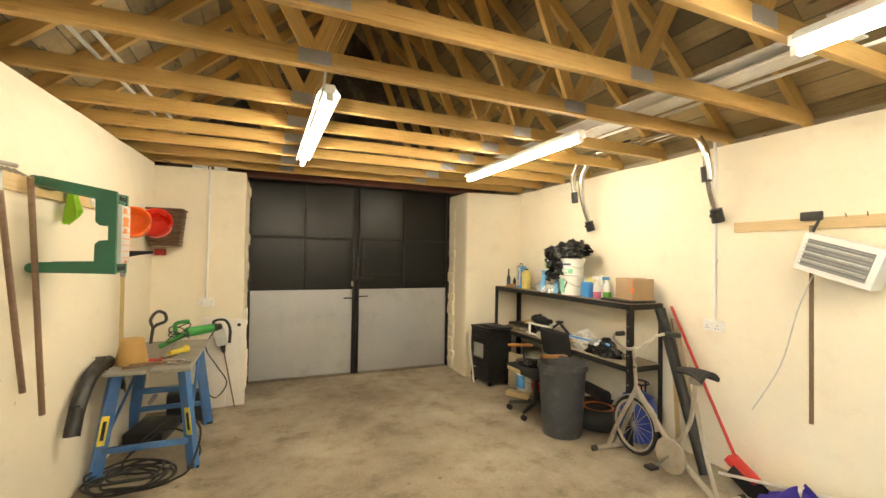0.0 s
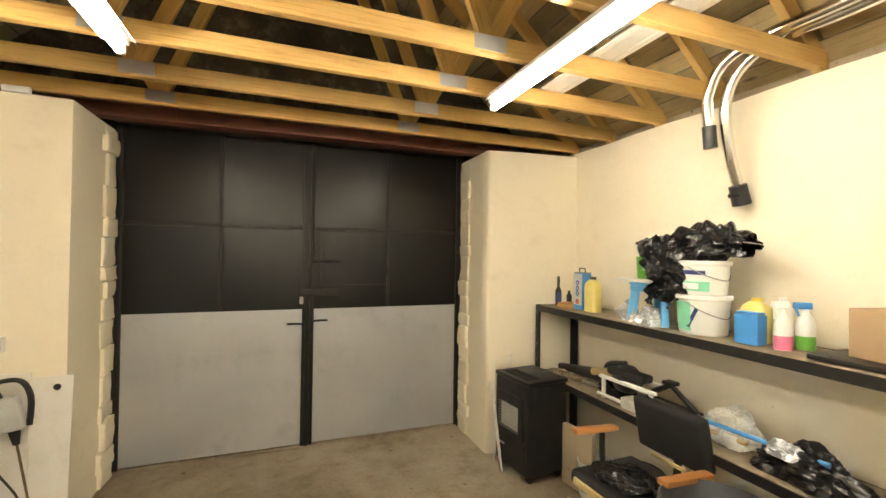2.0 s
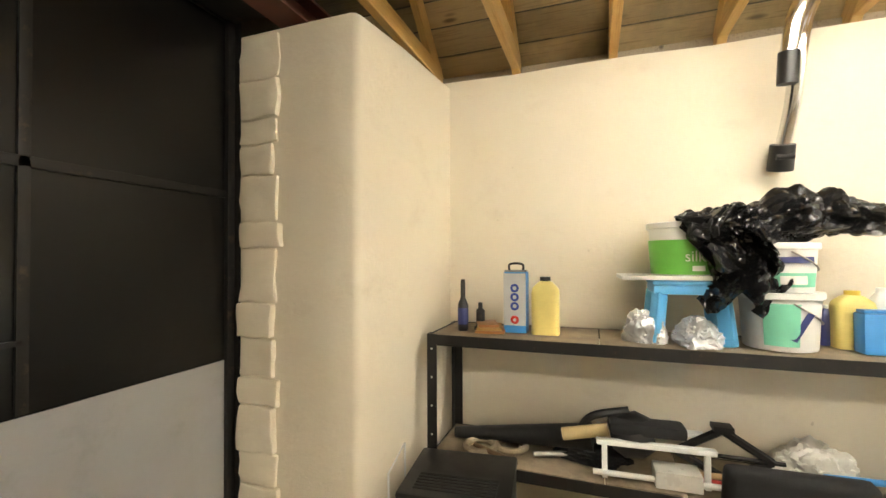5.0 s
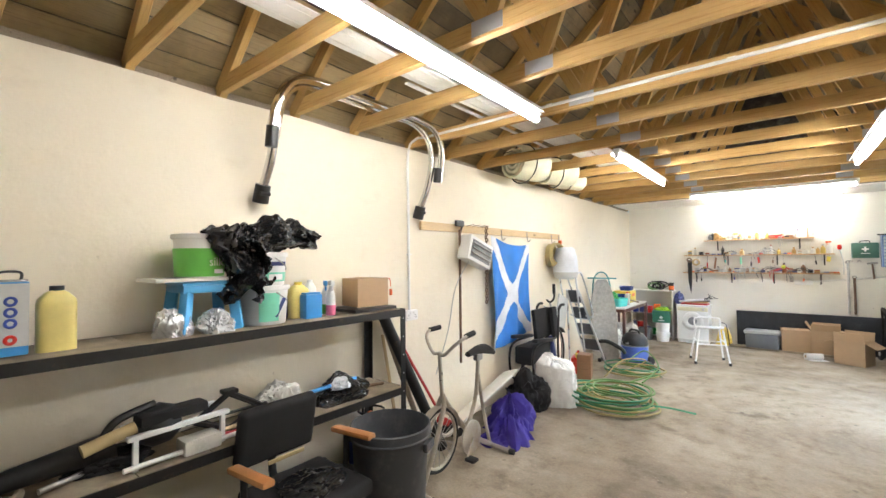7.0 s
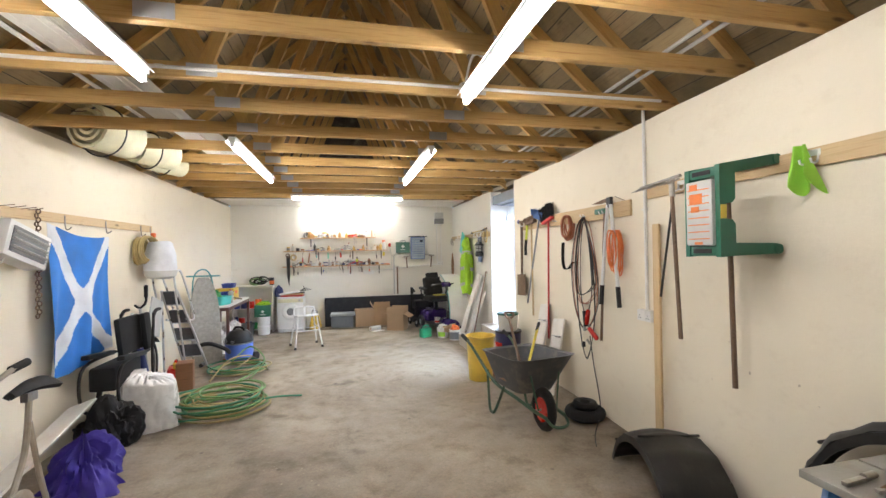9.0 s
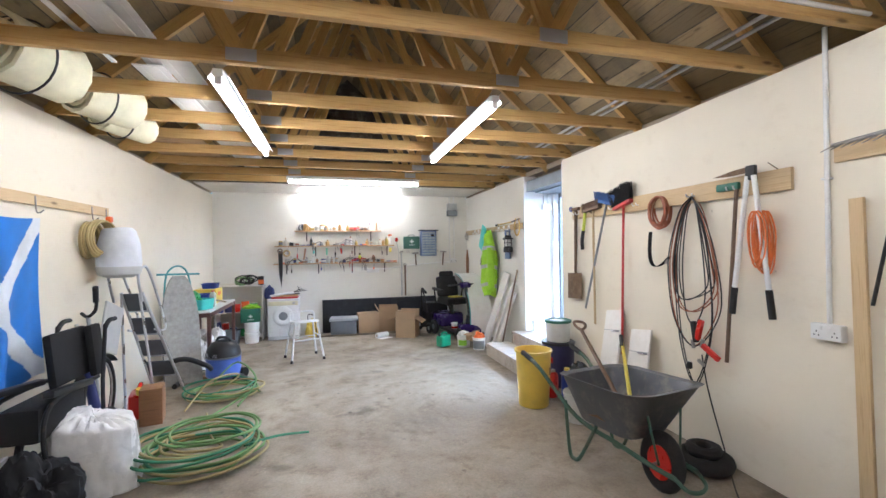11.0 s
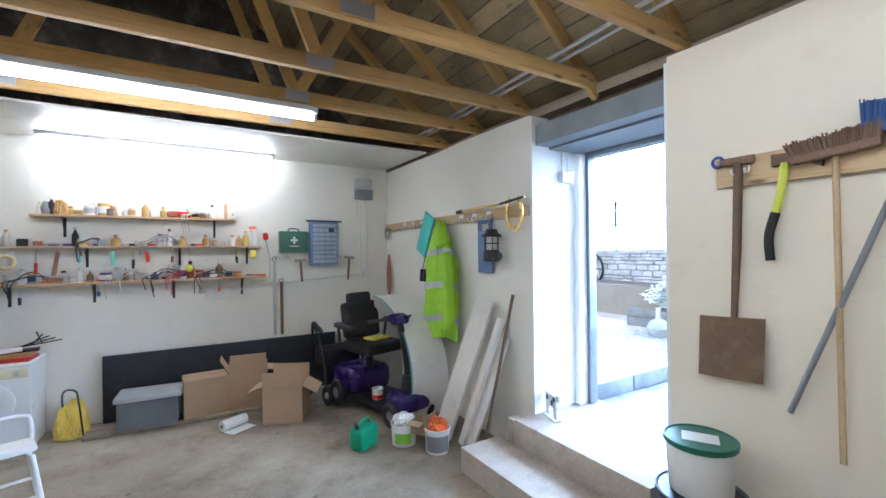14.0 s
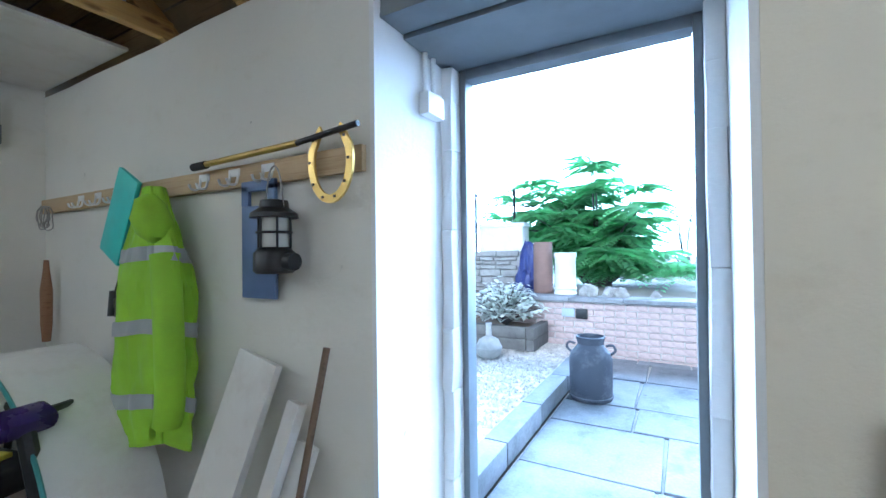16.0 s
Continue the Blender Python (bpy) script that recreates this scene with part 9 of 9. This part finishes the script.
solo("isolator_box", box((0.12, 0.045, 0.085), (WX - 0.32, DY0 + 0.042, 2.06), None, 0.006), "white_plastic", "white switch box in the door reveal", "switch box")
for s in (-1, 1):
    solo("conduit", rod((WX - 0.32 + 0.03 * s, DY0 + 0.032, 2.10), (WX - 0.32 + 0.03 * s, DY0 + 0.032, 2.262), 0.010), "white_plastic", "white conduit above the switch box", "conduit")
e = thing("cow_figure", "small painted metal cow ornament on the step", "cow ornament", (-1.36, -1.47, 0.333), 70)
bm = box((0.17, 0.02, 0.09), (0, 0, 0.12), None, 0.008)
for x in (-0.07, -0.045, 0.045, 0.07):
    box((0.014, 0.012, 0.09), (x, 0, 0.045), None, 0.002, bm)
box((0.05, 0.02, 0.045), (0.105, 0, 0.16), None, 0.008, bm)
box((0.20, 0.05, 0.006), (0, 0, 0.003), None, 0.0, bm)
part("figure", bm, "pale_grey", e)
for x, z in ((-0.04, 0.13), (0.03, 0.11), (0.06, 0.14)):
    part("patch", lathe([(0.018, 0), (0.016, 0.002)], 12, (x, -0.0105, z), rot=turn("X", 90)), "black_plastic", e)

# ---- the yard outside the side door ----
paint("earth", (0.20, 0.17, 0.13), 0.95, var=0.4, scale=0.6, bump=0.5, fine=8)
paint("pebble", (0.55, 0.50, 0.44), 0.8, var=0.4, scale=14)
paint("brick_face", (0.47, 0.36, 0.33), 0.85, var=0.25, scale=18, bump=0.4, fine=60)
paint("mortar", (0.50, 0.47, 0.43), 0.95, bump=0.5, fine=60)
paint("garden_stone", (0.34, 0.33, 0.31), 0.9, var=0.3, scale=7, bump=0.6, fine=25)


def leafy(name, c):
    """Thin leaves: light passes through them."""
    m, n, l, p = shader(name)
    a = noise_tex(n, l, 3, 4)
    col = ramp(n, l, a.outputs[0], [(0.3, shade(c, 0.7)), (0.7, shade(c, 1.2))]).outputs[0]
    l.new(col, p.inputs["Base Color"])
    p.inputs["Roughness"].default_value = 0.6
    t = n.new("ShaderNodeBsdfTranslucent")
    l.new(col, t.inputs["Color"])
    mx = n.new("ShaderNodeMixShader")
    mx.inputs[0].default_value = 0.5
    l.new(p.outputs[0], mx.inputs[1])
    l.new(t.outputs[0], mx.inputs[2])
    l.new(mx.outputs[0], n["Material Output"].inputs["Surface"])
    M[name] = m


leafy("leaf_green", (0.17, 0.42, 0.14))
leafy("sumac_leaf", (0.27, 0.58, 0.25))
leafy("leaf_white", (0.72, 0.74, 0.68))
paint("sleeper", (0.13, 0.12, 0.11), 0.9, var=0.35, scale=6, bump=0.5, fine=30)
paint("terracotta", (0.24, 0.15, 0.12), 0.8)
paint("trough_white", (0.78, 0.77, 0.74), 0.6)
paint("churn_metal", (0.055, 0.06, 0.08), 0.6, metal=0.1, dirt=(0.2, 0.2, 0.22), amount=0.5)
YZ = 0.30
bm = bmesh.new()
for x0, x1, y0, y1 in ((-300, -1.86, -300, 300), (3.6, 300, -300, 300), (-1.86, 3.6, 6.16, 300), (-1.86, 3.6, -300, -4.49)):
    vs = [bm.verts.new(c) for c in ((x0, y0, 0.24), (x1, y0, 0.24), (x1, y1, 0.24), (x0, y1, 0.24))]
    bm.faces.new(vs)
structure("ground", bm, "earth", "bare earth ground round the building", smooth=0)
M["sky_glow"] = emit("pale_sky", (0.62, 0.80, 1.0), 24.0)
structure("backdrop", box((0.1, 260, 120), (-90, -10, 55)), "sky_glow", "bright pale sky", smooth=0)

pv = thing("pavement", "old irregular stone paving of the yard", "pavement", kind="structure")
part("bedding", span(-5.24, -1.935, -1.56, 2.2, 0.245, 0.285), "mortar", pv)
rng = random.Random(17)
x = -1.94
while x > -5.2:
    w = rng.uniform(0.45, 0.75)
    w = min(w, x + 5.24)
    y = -1.555
    while y < 2.1:
        d = min(rng.uniform(0.4, 0.8), 2.2 - y)
        if w > 0.1 and d > 0.1:
            part("paving_slab", box((w - 0.016, d - 0.016, 0.02), (x - w / 2, y + d / 2, 0.292 + rng.uniform(-0.002, 0.004)), turn("Z", rng.uniform(-1.2, 1.2)), 0.005, seg=1), "slab", pv)
        y += d
    x -= w

kb = thing("kerb", "stone kerb along the gravel bed", "kerb", kind="structure")
x = -1.95
while x > -4.0:
    ln = rng.uniform(0.5, 0.8)
    part("kerb_stone", box((ln - 0.01, 0.15, 0.14), (x - ln / 2, -1.645, 0.355), turn("Z", rng.uniform(-1, 1)), 0.012), "slab", kb)
    x -= ln
structure("gravel_bed", span(x, -1.95, -5.5, -1.725, 0.245, 0.395), "pebble", "bed of pale gravel")
structure("gravel_bed_far", span(-6.2, x - 0.005, -5.5, -1.565, 0.245, 0.39), "pebble", "bed of pale gravel")
vs, fs = [], []
rng = random.Random(23)
for k in range(3800):
    cx, cy = rng.uniform(-5.2, -1.98), rng.uniform(-3.4, -1.75)
    r = rng.uniform(0.010, 0.026)
    base = len(vs)
    a0 = rng.uniform(0, 3)
    for dx, dy, dz in ((1, 0, 0), (0, 1, 0), (-1, 0, 0), (0, -1, 0), (0, 0, 0.7), (0, 0, -0.5)):
        ca, sa = math.cos(a0), math.sin(a0)
        vs.append((cx + r * (dx * ca - dy * sa) * 1.3, cy + r * (dx * sa + dy * ca), 0.398 + r * dz + rng.uniform(0, 0.004)))
    for t in ((0, 1, 4), (1, 2, 4), (2, 3, 4), (3, 0, 4), (1, 0, 5), (2, 1, 5), (3, 2, 5), (0, 3, 5)):
        fs.append(tuple(base + i for i in t))
me = bpy.data.meshes.new("gravel")
me.from_pydata(vs, [], fs)
me.materials.append(M["pebble"])
tagged(new("gravel", me), "loose pale pebbles on the bed", "gravel", "", "stuff")

# brick retaining wall with a stone coping
bw = thing("wall_garden", "low pink brick garden wall with a stone coping", "garden wall", kind="structure")
part("core", span(-5.50, -5.262, -2.6, 3.2, 0.245, 0.90), "mortar", bw)
brick_mesh = None
for row in range(9):
    y = -2.58 - (0.11 if row % 2 else 0)
    while y < 3.1:
        if y > -2.6:
            if brick_mesh is None:
                o = part("brick", box((0.02, 0.212, 0.062), (0, 0, 0), None, 0.004, seg=1), "brick_face", bw)
                brick_mesh = o.data
            else:
                o = new("brick", brick_mesh)
                o.parent = bw
            o.matrix_basis = pose(-5.256 + rng.uniform(-0.003, 0.003), y + 0.106, 0.285 + 0.072 * row)
        y += 0.224
y = -2.6
while y < 3.1:
    ln = rng.uniform(0.5, 0.9)
    part("coping_stone", box((0.34, ln - 0.01, 0.05), (-5.37, y + ln / 2, 0.935), None, 0.008), "slab", bw)
    y += ln
structure("terrace", span(-14, -5.505, -9, 9, 0.245, 0.90), "earth", "raised earth terrace behind the garden wall")
e = thing("outdoor_socket", "grey and black outdoor socket box on the brick wall", "outdoor socket", (-5.24, -1.78, 0.78))
part("box", box((0.05, 0.15, 0.10), (0, -0.08, 0), None, 0.01), "lid_grey", e)
part("cover", box((0.06, 0.13, 0.11), (0, 0.07, -0.01), None, 0.01), "black_plastic", e)

# sleeper planter with a silver-leaved plant
e = thing("planter", "timber sleeper planter with soil", "planter")
for z in (0.47, 0.60):
    part("sleeper_beam", box((1.25, 0.09, 0.125), (-5.3, -2.15, z), None, 0.01), "sleeper", e)
    part("sleeper_beam", box((0.09, 1.0, 0.125), (-4.72, -2.70, z), None, 0.01), "sleeper", e)
part("soil_fill", span(-5.9, -4.77, -3.2, -2.2, 0.40, 0.62), "soil", e)


def leaf_blade(bm, base, way, up, ln, w, bend=0.3):
    way, up = Vector(way).normalized(), Vector(up)
    side = way.cross(up).normalized()
    p0 = Vector(base)
    p1 = p0 + way * ln * 0.5 - up * ln * bend * 0.2
    p2 = p0 + way * ln - up * ln * bend
    v = [bm.verts.new(c) for c in (p0, p1 + side * w, p2, p1 - side * w)]
    bm.faces.new(v)


def tuft(name, at, n, R, hgt, material, label, cat, seed, stalk="sleeper"):
    r0 = random.Random(seed)
    e = thing(name, label, cat, at)
    st, lf = bmesh.new(), bmesh.new()
    for k in range(n):
        a, t = r0.uniform(0, 6.28), r0.uniform(0.15, 1)
        tip = Vector((R * t * math.cos(a), R * t * math.sin(a), hgt * (1 - 0.6 * t * t) * r0.uniform(0.7, 1.1)))
        tube([(0, 0, 0), tip * 0.5 + Vector((0, 0, 0.05)), tip], 0.006, 5, st)
        for j in range(16):
            p = tip * r0.uniform(0.45, 1.05)
            b2 = r0.uniform(0, 6.28)
            leaf_blade(lf, p, (math.cos(b2), math.sin(b2), r0.uniform(-0.2, 0.6)), (0, 0, 1), r0.uniform(0.07, 0.14), r0.uniform(0.018, 0.036))
    part("stems", st, stalk, e)
    part("leaves", lf, material, e, smooth=0)


tuft("silver_plant", (-5.0, -2.55, 0.62), 90, 0.50, 0.52, "leaf_white", "silvery white leafy plant in the planter", "plant", 4)
tuft("small_plant", (-5.5, -2.35, 0.62), 8, 0.16, 0.18, "leaf_green", "small green plant in the planter", "plant", 9)

# feathery green shrub on the terrace
r0 = random.Random(77)
e = thing("sumac_shrub", "wide green shrub with long feathery leaves", "shrub", (-7.9, -1.95, 0.9))
trunks, leaves = bmesh.new(), bmesh.new()
tips = []
for k in range(34):
    a, rr = r0.uniform(0, 6.28), r0.uniform(0.3, 1.0)
    tip = Vector((0.9 * rr * math.cos(a), 1.85 * rr * math.sin(a), r0.uniform(0.7, 2.1) * (1.05 - 0.5 * rr * rr) - 0.25 * math.sin(a)))
    mid = tip * 0.5 + Vector((0, 0, 0.2))
    tube(smooth_path([(0.1 * math.cos(a), 0.2 * math.sin(a), 0), mid, tip], 4), 0.03, 6, trunks, taper=lambda t: 1 - 0.75 * t)
    tips += [tip, mid, tip * 0.75 + Vector((0, 0, 0.1)), mid * 0.7]
for tip in tips:
    for j in range(17):
        a = r0.uniform(0, 6.28)
        way = Vector((math.cos(a), math.sin(a), r0.uniform(0.0, 0.7))).normalized()
        ln = r0.uniform(0.35, 0.6)
        side = way.cross(Vector((0, 0, 1))).normalized()
        up = side.cross(way).normalized()
        for i in range(11):
            f = (i + 1) / 11
            p = tip + way * ln * f - Vector((0, 0, 1)) * ln * 0.45 * f * f
            for s in (-1, 1):
                leaf_blade(leaves, p, side * s + way * 0.45 - up * 0.15, up, 0.13 * (1.15 - 0.6 * abs(f - 0.45)), 0.028, 0.25)
part("stems", trunks, "sleeper", e)
part("crown", leaves, "sumac_leaf", e, smooth=0)
tuft("hedge_plant", (-11.5, 0.8, 0.9), 60, 1.2, 1.9, "leaf_green", "green bush farther up the garden", "shrub", 14)
tuft("hedge_plant", (-12.5, -0.6, 0.9), 50, 1.0, 2.4, "leaf_green", "green bush farther up the garden", "shrub", 15)

# pots and oddments on the wall
e = thing("chimney_pot", "brown clay chimney pot standing on the wall", "chimney pot", (-5.68, -2.28, 0.96))
part("pot", lathe([(0.12, 0), (0.125, 0.02), (0.12, 0.62), (0.125, 0.66), (0.10, 0.66), (0.09, 0.1)], 24), "terracotta", e)
e = thing("chimney_pot", "cream clay chimney pot standing on the wall", "chimney pot", (-5.62, -1.98, 0.96))
part("pot", lathe([(0.14, 0), (0.13, 0.03), (0.128, 0.44), (0.14, 0.47), (0.14, 0.52), (0.11, 0.52), (0.10, 0.1)], 24), "trough_white", e)
part("band", ring(0.132, 0.012, (0, 0, 0.07)), "trough_white", e)
crumpled("blue_sack", (-5.95, -2.55, 0.9), (0.35, 0.4, 0.7), "navy", "dark blue sack standing behind the pots", "sack", 111.0)
for i, (y, s) in enumerate(((-1.66, 0.2), (-1.42, 0.17), (-1.3, 0.14), (-0.95, 0.1))):
    crumpled("garden_rock", (-5.45, y, 0.96), (s, s * 1.1, s * 0.8), "garden_stone", "rough stone lying on the coping", "stone", 121.0 + i)
e = thing("milk_churn", "old dark metal milk churn standing in the yard", "milk churn", (-3.80, -1.36, YZ))
part("body", lathe([(0.16, 0), (0.165, 0.01), (0.168, 0.32), (0.155, 0.37), (0.11, 0.42), (0.10, 0.44)], 28), "churn_metal", e)
part("neck", lathe([(0.10, 0.44), (0.105, 0.46), (0.115, 0.50), (0.105, 0.505), (0.09, 0.46)], 28), "churn_metal", e)
for s in (-1, 1):
    part("handle", tube(smooth_path([(0, s * 0.15, 0.36), (0, s * 0.19, 0.40), (0, s * 0.17, 0.44), (0, s * 0.12, 0.43)], 4), 0.010), "churn_metal", e)
part("hoop", ring(0.167, 0.008, (0, 0, 0.03)), "churn_metal", e)
e = thing("urn", "pale round stone urn on the gravel", "urn", (-4.25, -2.45, 0.395))
part("body", lathe([(0.06, 0), (0.12, 0.05), (0.14, 0.12), (0.10, 0.2), (0.03, 0.24), (0.028, 0.36), (0.04, 0.37)], 22), "garden_stone", e)

# dry stone wall, trough and iron railing beyond
sw = thing("wall_dry_stone", "dry stone garden wall", "garden wall", kind="structure")
part("core", span(-6.75, -6.38, -6.0, -2.75, 0.245, 1.50), "garden_stone", sw)
rng = random.Random(33)
z = 0.4
while z < 1.5:
    h = rng.uniform(0.06, 0.12)
    y = -5.2
    while y < -2.8:
        ln = rng.uniform(0.15, 0.4)
        if y + ln < -2.74:
            part("wall_stone", box((0.06, ln - 0.012, h - 0.01), (-6.37 + rng.uniform(-0.012, 0.012), y + ln / 2, z + h / 2), turn("X", rng.uniform(-2, 2)), 0.01, seg=1), "garden_stone", sw)
        y += ln
    z += h
e = thing("wagon_wheel", "old iron wagon wheel hung on the stone wall", "wagon wheel", (-6.30, -5.2, 1.12))
part("rim", ring(0.33, 0.022, (0, 0, 0), (1, 0, 0), 36, 8), "black_steel", e)
part("hub", rod((-0.03, 0, 0), (0.05, 0, 0), 0.06, seg=16), "black_steel", e)
for k in range(8):
    a = math.pi * k / 4
    part("spoke", rod((0, 0.05 * math.cos(a), 0.05 * math.sin(a)), (0, 0.32 * math.cos(a), 0.32 * math.sin(a)), 0.014, 0.011, 8), "black_steel", e)
e = thing("trough", "white trough standing on the stone wall", "trough", (-6.55, -3.15, 1.505))
part("body", box((0.32, 0.72, 0.40), (0, 0, 0.20), None, 0.02), "trough_white", e)
part("rim", box((0.36, 0.76, 0.06), (0, 0, 0.41), None, 0.012), "trough_white", e)
e = thing("railing", "black iron railing above the stone wall", "railing", (-6.9, -3.6, 1.2))
for y in (-1.4, -0.2, 0.5):
    p = part("post", rod((0, y, 0.0), (0, y, 1.25), 0.022), "black_steel", e)
    part("finial", lathe([(0.02, 0), (0.04, 0.03), (0.02, 0.07), (0.005, 0.1)], 14, (0, y, 1.25)), "black_steel", p)
for z in (0.75, 1.15):
    part("bar", rod((0, -1.6, z + 0.1), (0, 0.9, z - 0.12), 0.012), "black_steel", e)
